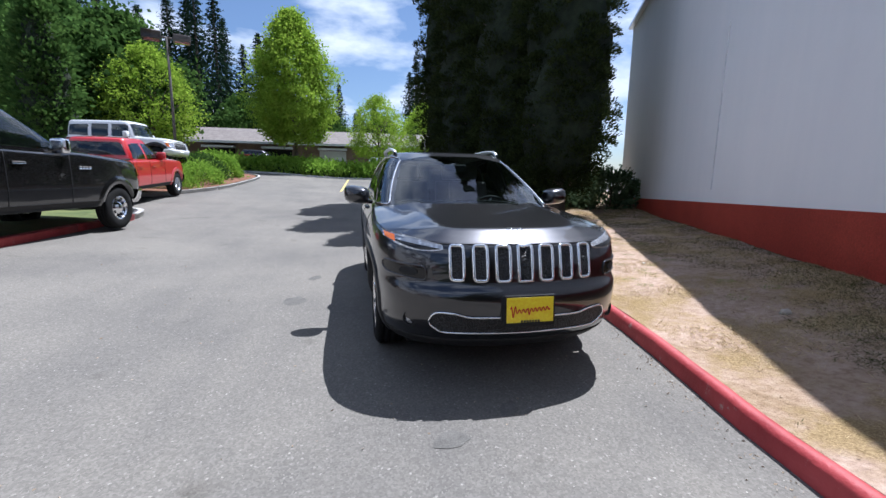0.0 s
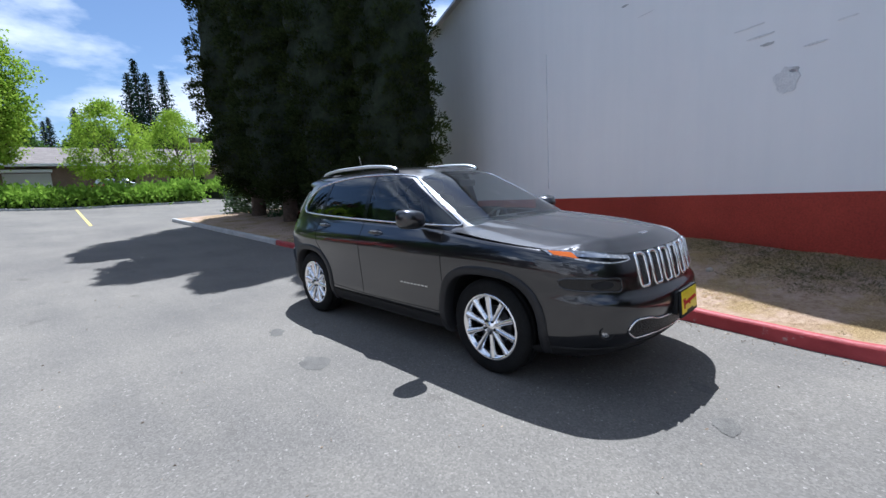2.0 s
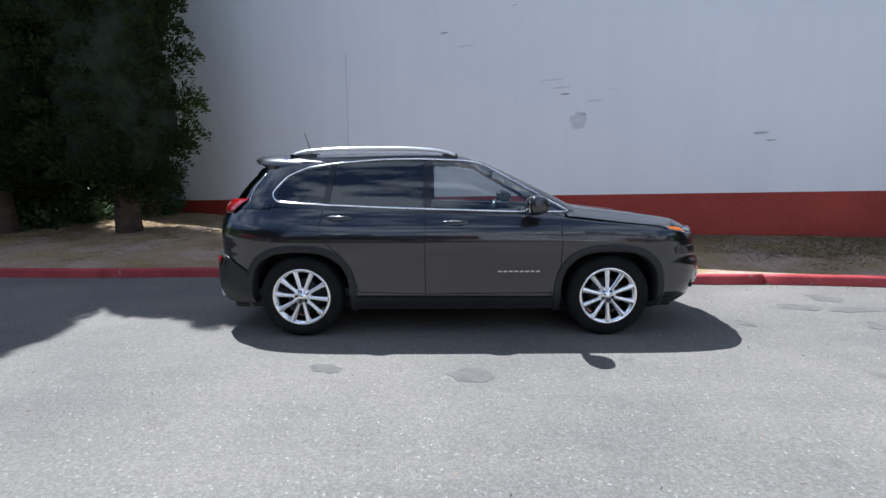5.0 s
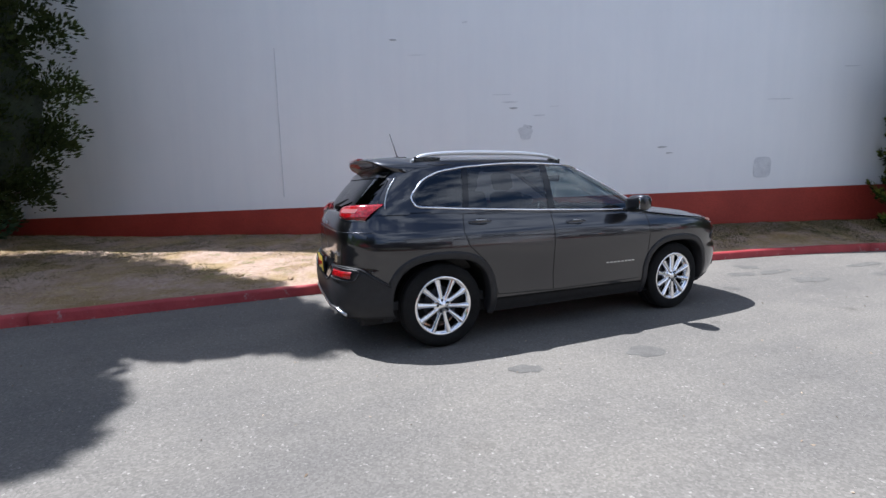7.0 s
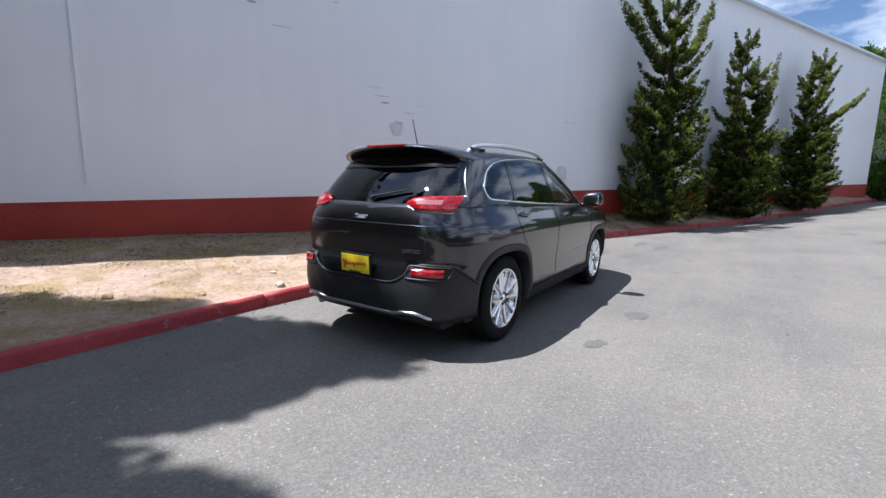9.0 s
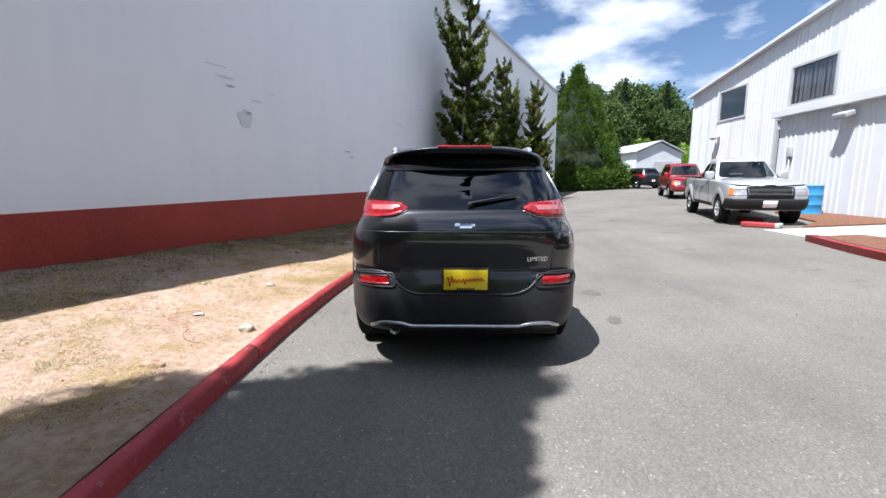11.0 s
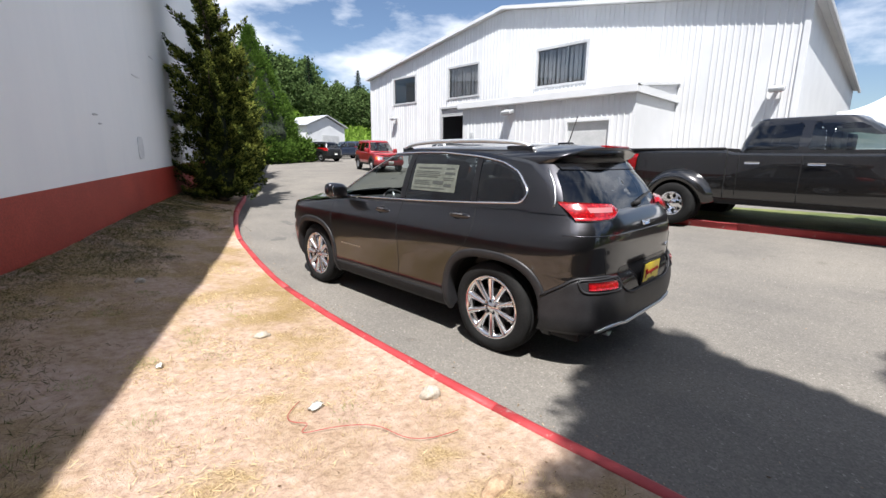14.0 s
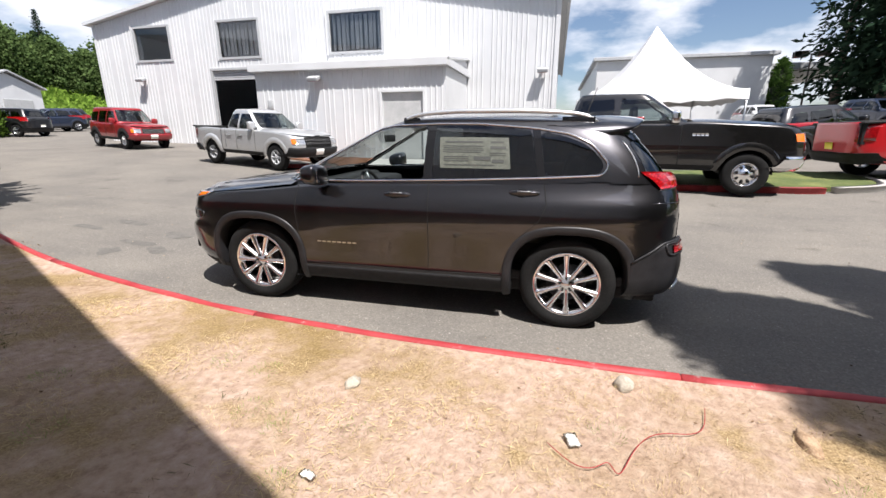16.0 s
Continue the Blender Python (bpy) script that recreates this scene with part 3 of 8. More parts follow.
def lower_skin():
    bm = bmesh.new()
    n, rows = 420, 30
    angles = even_angles(lower, 0.75, n)
    cols = []
    for a in angles:
        y0 = lower.point(a, 0.8).y
        zt, zb = belt(y0), sill(y0)
        col = []
        for r in range(rows + 1):
            z = zb + (zt - zb) * r / rows
            col.append(bm.verts.new(lower.point(a, z)))
        # a narrow shelf turned in under the glass
        q = lower.point(a, zt)
        col.append(bm.verts.new(Vector((q.x * 0.94, q.y * 0.985 if abs(q.y) > 1.9 else q.y, zt + 0.004))))
        cols.append(col)
    faces = []
    for i in range(n):
        A, B = cols[i], cols[(i + 1) % n]
        for r in range(rows + 1):
            faces.append(bm.faces.new((A[r], B[r], B[r + 1], A[r + 1])))
    # wheel openings
    drop = []
    for f in faces:
        c = f.calc_center_median()
        if abs(c.x) > 0.55 and min(arch_reach(c.y - s * ARCH_Y, c.z - WHEEL_Z) for s in (-1, 1)) < 1:
            drop.append(f)
    bmesh.ops.delete(bm, geom=drop, context="FACES")
    for v in bm.verts:
        for s in (-1, 1):
            d = Vector((v.co.y - s * ARCH_Y, v.co.z - WHEEL_Z))
            if abs(v.co.x) > 0.55 and v.is_boundary and arch_reach(d.x, d.y) < 1.14 and v.co.z > 0.29 and v.co.z < 0.9:
                d = d / arch_reach(d.x, d.y)
                v.co.y, v.co.z = s * ARCH_Y + d.x, WHEEL_Z + d.y
    return bm


body = part("body", lower_skin(), granite, suv, "dark granite-grey metallic painted body")


# --- bonnet ---
def bonnet_skin():
    bm, rows = bmesh.new(), []
    crest = table([(-2.36, 0.942), (-2.28, 0.972), (-2.1, 1.012), (-1.85, 1.045), (-1.6, 1.075), (-1.25, 1.112), (-0.86, 1.145)])
    nose, side = lower.end(-1), lower.side(1)
    for i in range(47):
        row = []
        for k in range(-26, 27):
            u = k / 26
            front = nose(abs(u) * 0.83, 0.938)
            v = (i / 46) ** 1.3
            y = front.y + (-0.97 - front.y) * v
            zt = belt(y)
            edge = side(max(y, -2.05), zt).x
            x = u * (0.83 + (edge - 0.83) * min(1.0, v * 6)) if y < -1.95 else u * edge
            lift = (1 - abs(u) ** 3.2) * (crest(y) - zt) * min(1.0, 9 * v) - 0.006 * max(0.0, 1 - 20 * v)
            # raised middle with two soft creases
            ridge = 0.012 * math.exp(-((abs(u) - 0.62) / 0.09) ** 2) * min(1.0, max(0.0, (y + 2.25) * 2.5))
            row.append(bm.verts.new((x, y, zt + lift + ridge)))
        rows.append(row)
    for A, B in zip(rows, rows[1:]):
        for k in range(52):
            bm.faces.new((A[k], A[k + 1], B[k + 1], B[k]))
    bmesh.ops.recalc_face_normals(bm, faces=bm.faces)
    return bm


bonnet = part("bonnet", bonnet_skin(), granite, suv, "dark grey metallic bonnet with two soft creases")

# --- upper body and glass ---
upper = Shell(
    table([(1.00, 0.852), (1.10, 0.834), (1.20, 0.807), (1.30, 0.773), (1.40, 0.732), (1.50, 0.682), (1.56, 0.640), (1.60, 0.60)]),
    table([(1.00, -1.46), (1.10, -1.22), (1.25, -0.92), (1.40, -0.615), (1.52, -0.36), (1.60, -0.13)]),
    table([(1.00, 2.11), (1.10, 2.08), (1.20, 2.03), (1.35, 1.93), (1.48, 1.82), (1.56, 1.755), (1.60, 1.70)]), 6.0, 0.13,
    lambda y, z: -0.05 * ((y - 0.35) / 1.5) ** 2 * max(0.0, (z - 1.1) / 0.5) if y > 0.35 else 0.0)
TOP = 1.595

SIDE_FRONT = rounded([(-0.975, 1.105), (-0.25, 1.50), (-0.10, 1.527), (0.205, 1.538), (0.205, 1.140), (-0.45, 1.122)], 0.03)
SIDE_REAR = rounded([(0.275, 1.142), (0.275, 1.54), (0.60, 1.54), (1.02, 1.515), (1.09, 1.18), (0.7, 1.155)], 0.03)
SIDE_QUARTER = rounded([(1.14, 1.185), (1.085, 1.51), (1.28, 1.478), (1.44, 1.415), (1.555, 1.285), (1.53, 1.215)], 0.06)
ALL_GLASS = rounded([(-1.015, 1.095), (-0.25, 1.517), (-0.09, 1.545), (0.30, 1.557), (0.62, 1.556), (1.05, 1.530), (1.30, 1.497), (1.46, 1.430), (1.590, 1.280), (1.55, 1.197), (1.10, 1.165), (0.5, 1.137), (-0.3, 1.112)], 0.05)
REAR_GLASS = rounded([(-0.735, 1.175), (-0.625, 1.47), (-0.3, 1.51), (0.3, 1.51), (0.625, 1.47), (0.735, 1.175), (0.3, 1.150), (-0.3, 1.150)], 0.06)
SCREEN = rounded([(-0.70, 1.085), (-0.545, 1.50), (-0.27, 1.555), (0.27, 1.555), (0.545, 1.50), (0.70, 1.085), (0.35, 1.06), (-0.35, 1.06)], 0.05)


def upper_skin():
    bm = bmesh.new()
    n, rows = 520, 44
    angles = even_angles(upper, 1.3, n)
    zs = [1.02 + (TOP - 1.02) * r / rows for r in range(rows + 1)]
    cols = [[bm.verts.new(upper.point(a, z)) for z in zs] for a in angles]
    for i in range(n):
        A, B = cols[i], cols[(i + 1) % n]
        am = angles[i] + (0 if i == n - 1 else (angles[i + 1] - angles[i]) / 2)
        for r in range(rows):
            z = (zs[r] + zs[r + 1]) / 2
            p = upper.point(am, z)
            if z < belt(p.y) - 0.03:
                continue
            if any(inside((p.y, z), w) for w in (SIDE_FRONT, SIDE_REAR, SIDE_QUARTER)) and abs(p.x) > upper.width(z) * 0.80:
                continue
            if p.y > 1.6 and inside((p.x, z), REAR_GLASS):
                continue
            if p.y < 0.2 and inside((p.x, z), SCREEN) and abs(p.x) < upper.width(z) * 0.87:
                continue
            bm.faces.new((A[r], B[r], B[r + 1], A[r + 1]))
    # roof, crowned
    last = [c[-1] for c in cols]
    rings = [last]
    mid_y = (upper.front(TOP) + upper.rear(TOP)) / 2
    for k in range(1, 14):
        f = 1 - k / 14
        ring = []
        for v in last:
            x, y = v.co.x * f, mid_y + (v.co.y - mid_y) * f
            ring.append(bm.verts.new((x, y, TOP + (v.co.z - TOP) * f ** 2 + 0.055 * (1 - f ** 2.2))))
        rings.append(ring)
    for A, B in zip(rings, rings[1:]):
        for k in range(n):
            bm.faces.new((A[k], A[(k + 1) % n], B[(k + 1) % n], B[k]))
    bm.faces.new(rings[-1])
    loose = [v for v in bm.verts if not v.link_faces]
    bmesh.ops.delete(bm, geom=loose, context="VERTS")
    bmesh.ops.recalc_face_normals(bm, faces=bm.faces)
    return bm


cabin = part("cabin_frame", upper_skin(), granite, suv, "dark grey metallic roof and window pillars")
up_end_f, up_end_r = upper.end(-1), upper.end(1)
lo_f, lo_r = lower.end(-1), lower.end(1)

part("windscreen", fill(up_end_f, dense(SCREEN, 0.08), 0.004, rings=8), clear_glass, suv, "clear laminated windscreen")
part("rear_window", fill(up_end_r, dense(REAR_GLASS, 0.08), 0.004, rings=8), tinted_glass, suv, "dark tinted rear window")
for sgn in (1, -1):
    us, ls = upper.side(sgn), lower.side(sgn)
    for nm, poly, g, lab in (("front_side_window", SIDE_FRONT, clear_glass, "lightly tinted front side window"), ("rear_side_window", SIDE_REAR, privacy_glass, "dark privacy glass"), ("quarter_window", SIDE_QUARTER, privacy_glass, "dark privacy glass")):
        if sgn > 0 and nm == "front_side_window":
            continue  # the driver's window is wound down
        part(nm, fill(us, dense(poly, 0.06), 0.003, rings=6), g, suv, lab)
    part("window_trim", trim(us, dense(ALL_GLASS, 0.05), 0.0085, 0.004, sides=6), chrome, suv, "bright chrome strip round the side windows")
    # pillars between the panes, gloss black
    for a0, a1 in ((0.205, 0.275), (1.085, 1.142)):
        lean = -0.055 if a0 > 1 else 0.0
        part("pillar_cover", patch(us, lambda u: (a0 + (a1 - a0) * u, 1.145 + 0.03 * (a0 > 1)), lambda u: (a0 + lean + (a1 - a0) * u, 1.54 - 0.022 * (a0 > 1)), 2, 8, 0.006), gloss_black, suv, "gloss black pillar cover")
    # doors: joints, handles
    joints = [
        [(-0.90, 1.07), (-0.915, 0.85), (-0.905, 0.55), (-0.86, 0.40)],
        [(0.25, 1.12), (0.262, 0.9), (0.262, 0.55), (0.255, 0.40)],
        [(1.135, 1.155), (1.165, 0.98), (1.12, 0.86), (0.97, 0.72), (0.88, 0.55), (0.84, 0.42)],
        [(-0.86, 0.405), (0.25, 0.395), (0.84, 0.415)],
    ]
    for line in joints:
        fine = []
        for (a, b), (c, d) in zip(line, line[1:]):
            fine += [(a + (c - a) * k / 8, b + (d - b) * k / 8) for k in range(8)]
        fine.append(line[-1])
        part("door_joint", trim(ls, fine, 0.004, -0.001, closed=False, sides=5), dark_gap, suv)
    for hy, hz in ((0.0, 1.015), (1.0, 1.055)):
        bm = patch(ls, lambda u: (hy - 0.115 + 0.23 * u, hz - 0.020 * math.sin(math.pi * min(1, max(0, u))) ** 0.35 - 0.001), lambda u: (hy - 0.115 + 0.23 * u, hz + 0.018 * math.sin(math.pi * u) ** 0.35 + 0.001), 14, 5, 0.004, 0.01,
                   lift=lambda u, v: 0.028 * (math.sin(math.pi * u) ** 0.5) * math.sin(math.pi * (0.08 + 0.84 * v)))
        handle = part("door_handle", bm, granite, suv, "body-coloured handle with a chrome insert")
        part("handle_insert", trim(ls, [(hy - 0.10 + 0.2 * k / 8, hz) for k in range(9)][2:7], 0.004, 0.034, closed=False), satin_metal, handle)
        part("handle_cup", fill(ls, [(hy - 0.02 + 0.05 * math.cos(t * math.pi / 8), hz + 0.032 * math.sin(t * math.pi / 8)) for t in range(16)], 0.0012), gloss_black, suv)
    # dark lower cladding: sill and wheel arches
    part("sill_cladding", patch(ls, lambda u: (-0.885 + 1.765 * u, 0.252), lambda u: (-0.885 + 1.765 * u, 0.372 + 0.012 * u), 30, 5, 0.004, 0.015), black_plastic, suv, "black plastic sill cladding")
    for s in (-1, 1):
        bm, rings = bmesh.new(), []
        a0, a1 = (-0.33, math.pi + 0.20) if s < 0 else (-0.20, math.pi + 0.26)
        for i in range(41):
            t = a0 + (a1 - a0) * i / 40
            ring = []
            flare = 0.012
            for g, o in ((-0.02, -0.09), (-0.018, 0.004), (-0.010, flare), (0.034, flare), (0.046, 0.008), (0.049, -0.01)):
                y, z = arch_edge(s, t, g)
                ring.append(bm.verts.new(ls(y, max(z, 0.235), o)))
            rings.append(ring)
        for A, B in zip(rings, rings[1:]):
            for k in range(5):
                bm.faces.new((A[k], A[k + 1], B[k + 1], B[k]))
        bmesh.ops.recalc_face_normals(bm, faces=bm.faces)
        part("arch_moulding", bm, arch_grey, suv, "dark grey wheel arch moulding")
        # inner wheel well
        bm, rings = bmesh.new(), []
        for i in range(25):
            t = math.pi * i / 24
            rings.append([bm.verts.new((sgn * x, *arch_edge(s, t, -0.012))) for x in (0.86, 0.5)])
        for A, B in zip(rings, rings[1:]):
            bm.faces.new((A[0], A[1], B[1], B[0]))
        bm.faces.new([r[1] for r in rings])
        part("wheel_well", bm, black_plastic, suv, smooth=False)
    # roof rails
    ends = [(-0.02, 1.575), (0.06, 1.608), (0.2, 1.628), (0.5, 1.642), (0.9, 1.64), (1.25, 1.626), (1.40, 1.606), (1.50, 1.555)]
    prof = table(ends)
    railx = table([(-0.1, 0.565), (0.3, 0.60), (0.9, 0.605), (1.5, 0.555)])
    path = [(sgn * railx(-0.02 + 1.52 * k / 36), -0.02 + 1.52 * k / 36, prof(-0.02 + 1.52 * k / 36) + 0.012) for k in range(37)]
    rail = part("roof_rail", add_tube(bmesh.new(), path, [0.018 + 0.006 * math.sin(math.pi * k / 36) for k in range(37)], 10, flat=0.8), rail_silver, suv, "satin silver roof rail on black feet")
    for fy, fl in ((0.04, 0.07), (1.36, 0.12)):
        part("rail_foot", box((sgn * railx(fy) - 0.012, fy - fl, 1.545), (sgn * railx(fy) + 0.012, fy + fl, 1.608), 0.01), gloss_black, rail)
    # door mirror
    bm = bmesh.new()
    bmesh.ops.create_uvsphere(bm, u_segments=24, v_segments=14, radius=1.0)
    for v in bm.verts:
        x, y, z = v.co
        sx = abs(x) ** 0.6 * math.copysign(1, x)
        sz = abs(z) ** 0.65 * math.copysign(1, z)
        v.co = (sgn * (0.995 + 0.118 * sx), -0.635 + (0.135 if y < 0 else 0.055) * y * (1.0 - 0.15 * sx), 1.165 + 0.083 * sz + 0.012 * sx)
    bmesh.ops.recalc_face_normals(bm, faces=bm.faces)
    mirror = part("door_mirror", bm, granite, suv, "dark grey door mirror")
    part("mirror_glass", box((sgn * 0.995 - 0.078, -0.597, 1.115), (sgn * 0.995 + 0.078, -0.590, 1.213), 0.003), chrome, mirror, "silvered mirror glass")
    part("mirror_arm", box((sgn * 0.905 - 0.055, -0.67, 1.083), (sgn * 0.905 + 0.055, -0.60, 1.118), 0.012), gloss_black, mirror)

# --- front ---
def slot(cx, half, z0, z1):
    return rounded([(cx - half, z0), (cx + half, z0), (cx + half * 1.05, z1), (cx - half * 1.05, z1)], 0.022)


part("grille_panel", fill(lo_f, dense(rounded([(-0.56, 0.70), (0.56, 0.70), (0.58, 0.91), (-0.58, 0.91)], 0.05), 0.06), 0.003), granite, suv)
for k in range(7):
    cx = (k - 3) * 0.140
    half = 0.0435 - 0.0018 * abs(k - 3)
    z0, z1 = 0.705 + 0.003 * abs(k - 3), 0.915
    hole = part("grille_slot", fill(lo_f, slot(cx, half, z0, z1), 0.006), mesh_black, suv, "black honeycomb grille slot in a chrome surround")
    part("slot_surround", trim(lo_f, slot(cx, half, z0, z1), 0.0115, 0.010, sides=8), chrome, hole, "bright chrome surround")
for sgn in (1, -1):
    # slim headlamps wrapping round the corners
    top = lambda u: (sgn * (0.50 + 0.335 * u), 0.918 + 0.058 * u + 0.006 * math.sin(math.pi * u))
    bot = lambda u: (sgn * (0.50 + 0.335 * u), 0.893 + 0.048 * u - 0.032 * math.sin(math.pi * u) ** 0.8)
    lamp = part("headlamp", patch(lo_f, bot, top, 20, 4, 0.006, 0.01), lamp_white, suv, "slim headlamp with an amber corner marker")
    part("lamp_band", patch(lo_f, lambda u: (sgn * (0.52 + 0.25 * u), 0.893 + 0.03 * u - 0.018 * math.sin(math.pi * u)), lambda u: (sgn * (0.52 + 0.25 * u), 0.897 + 0.034 * u), 12, 2, 0.009), gloss_black, lamp)
    part("marker", patch(lo_f, lambda u: (sgn * (0.768 + 0.058 * u), 0.918 + 0.024 * u), lambda u: (sgn * (0.768 + 0.058 * u), 0.955 + 0.012 * u), 8, 2, 0.010), amber, lamp, "amber side marker")
    # dark lamp pod under it
    pod = part("lamp_pod", fill(lo_f, dense(rounded([(sgn * 0.60, 0.70), (sgn * 0.84, 0.725), (sgn * 0.85, 0.80), (sgn * 0.60, 0.79)], 0.035), 0.03), 0.004), gloss_black, suv, "smoked lower headlamp pod")
    part("pod_rim", trim(lo_f, dense(rounded([(sgn * 0.60, 0.70), (sgn * 0.84, 0.725), (sgn * 0.85, 0.80), (sgn * 0.60, 0.79)], 0.035), 0.04), 0.006, 0.004), granite, pod)
    part("pod_lens", fill(lo_f, [(sgn * 0.70 + 0.052 * math.cos(t * math.pi / 9), 0.752 + 0.026 * math.sin(t * math.pi / 9)) for t in range(18)], 0.007), black_plastic, pod)
    # fog lamp
    c = lo_f(sgn * 0.70, 0.445, -0.012)
    fog = part("fog_lamp", add_disc(bmesh.new(), c, (sgn * 0.75, -1, 0), [(-0.03, 0.048), (0.012, 0.05), (0.016, 0.044), (0.008, 0.038)], 24), black_plastic, suv, "round fog lamp in a black ring")
    part("fog_lens", add_disc(bmesh.new(), c, (sgn * 0.75, -1, 0), [(0.0, 0.038), (0.008, 0.03), (0.012, 0.001)], 20), lamp_white, fog)
LOWER_OPEN = rounded([(-0.52, 0.385), (0.52, 0.385), (0.60, 0.45), (0.56, 0.525), (0.44, 0.52), (0.36, 0.495), (-0.36, 0.495), (-0.44, 0.52), (-0.56, 0.525), (-0.60, 0.45)], 0.04)
part("lower_grille", fill(lo_f, dense(LOWER_OPEN, 0.05), 0.004), mesh_black, suv, "black lower intake")
part("intake_trim", trim(lo_f, dense(LOWER_OPEN, 0.05), 0.0065, 0.006, sides=8), chrome, suv, "chrome outline of the lower intake")
part("front_valance", patch(lo_f, lambda u: (-0.84 + 1.68 * u, 0.245), lambda u: (-0.84 + 1.68 * u, 0.33 - 0.0 * u), 34, 4, 0.006, 0.01), black_plastic, suv, "black plastic chin")
part("bonnet_joint", trim(lo_f, [(-0.60 + 1.2 * k / 30, 0.927) for k in range(31)], 0.004, 0.0, closed=False), dark_gap, suv)


def dealer_plate(name, surface_y, z, width, height, lean, facing):
    """A yellow dealer plate in a black frame; lettering in red script strokes."""
    y = surface_y
    f = facing
    turn = Matrix.Translation((0, y, z)) @ Matrix.Rotation(lean, 4, "X")
    frame_ = part(name, box((-width / 2 - 0.012, -0.008, -height / 2 - 0.012), (width / 2 + 0.012, 0.008, height / 2 + 0.012), 0.004, turn), black_plastic, suv, "yellow dealer plate in a black frame")
    yo = f * 0.011
    part("plate_face", box((-width / 2, min(0, yo), -height / 2 + 0.012), (width / 2, max(0, yo), height / 2), 0.001, turn), plate_yellow, frame_)
    # red script mark as one flowing stroke, and a line of small black bars
    stroke = []
    for i in range(120):
        t = i / 119
        x = -width * 0.42 + width * 0.84 * t
        big = 0.034 if t < 0.14 else (0.026 if 0.43 < t < 0.50 else 0.011)
        stroke.append(turn @ Vector((x if f < 0 else -x, f * 0.013, 0.004 + 0.018 * (t - 0.5) + big * math.sin(t * 62 + 0.6))))
    part("plate_script", add_tube(bmesh.new(), stroke, 0.0034, 5), plate_red, frame_, "red flowing script stroke")
    for k in range(7):
        part("plate_bar", box((-0.06 + 0.018 * k, min(0, f * 0.0135), -height / 2 + 0.013), (-0.047 + 0.018 * k, max(0, f * 0.0135), -height / 2 + 0.026), 0, turn), plate_ink, frame_, smooth=False)


dealer_plate("front_plate", -2.428, 0.545, 0.30, 0.165, radians(-4), -1)
part("plate_mount", box((-0.17, -2.415, 0.47), (0.17, -2.35, 0.635), 0.01), black_plastic, suv)

# --- rear ---
dealer_plate("rear_plate", 2.216, 0.675, 0.30, 0.152, radians(-3), 1)
for sgn in (1, -1):
    lamp_top = table([(0.0, 1.168), (0.25, 1.206), (1.0, 1.218)])
    lamp_low = table([(0.0, 1.150), (0.35, 1.108), (1.0, 1.094)])
    top = lambda u: (sgn * (0.405 + 0.318 * u), lamp_top(u))
    bot = lambda u: (sgn * (0.405 + 0.318 * u), lamp_low(u))
    lamp = part("tail_lamp", patch(lo_r, bot, top, 28, 6, 0.010, 0.03, lift=lambda u, v: 0.016 * math.sin(math.pi * (0.1 + 0.8 * v)) * min(1.0, 6 * u + 0.15)), lamp_red, suv, "red tail lamp with a clear reversing light")
    part("reversing_light", patch(lo_r, lambda u: (sgn * (0.50 + 0.15 * u), 1.140), lambda u: (sgn * (0.48 + 0.17 * u), 1.172), 8, 3, 0.0275), lamp_clear, lamp, "clear reversing light")
    part("lamp_surround", trim(lo_r, [(sgn * (0.40 + 0.325 * k / 24), lamp_low(k / 24) - 0.004) for k in range(25)], 0.0035, 0.004, closed=False), satin_metal, lamp, "bright lower lamp edge")
    refl = part("rear_reflector", patch(lo_r, lambda u: (sgn * (0.53 + 0.20 * u), 0.640), lambda u: (sgn * (0.53 + 0.20 * u), 0.690), 12, 3, 0.024, 0.02), lamp_red, suv, "red bumper reflector")
    part("reflector_housing", trim(lo_r, dense(rounded([(sgn * 0.48, 0.622), (sgn * 0.755, 0.620), (sgn * 0.775, 0.702), (sgn * 0.495, 0.710)], 0.03), 0.04), 0.009, 0.014), arch_grey, refl)
    # joint between tailgate and bumper corner
    part("tailgate_joint", trim(lo_r, [(sgn * 0.60, 1.07), (sgn * 0.61, 0.9), (sgn * 0.605, 0.80), (sgn * 0.60, 0.73)], 0.004, 0.0, closed=False, sides=5), dark_gap, suv)
    # bright strip in place of the highlight along the rear pillar's edge
    part("quarter_glint", trim(up_end_r, [(sgn * (0.752 - 0.105 * k / 12), 1.19 + 0.27 * k / 12) for k in range(13)], 0.005, 0.003, closed=False, sides=5), satin_metal, suv, "metal strip standing for the highlight beside the rear window")
# bumper: unpainted shell below, running round the corners to the wheel arches
ring = [a for a in even_angles(lower, 0.5, 520) if lower.point(a, 0.5).y > ARCH_Y + ARCH_R - 0.02]
ring.sort()
half_ring = len(ring) / 2
lip = table([(0.0, 0.575), (0.30, 0.575), (0.42, 0.605), (0.52, 0.70), (0.60, 0.722), (0.80, 0.712), (0.95, 0.645), (1.16, 0.52)])
step_ = (lower.point(ring[1], 0.5) - lower.point(ring[0], 0.5)).length


def lip_at(i):
    return lip(abs(i - half_ring + 0.5) * step_)


def on_ring(i, z, off=0.0):
    return lower.lifted(ring[max(0, min(len(ring) - 1, int(round(i))))], z, off)


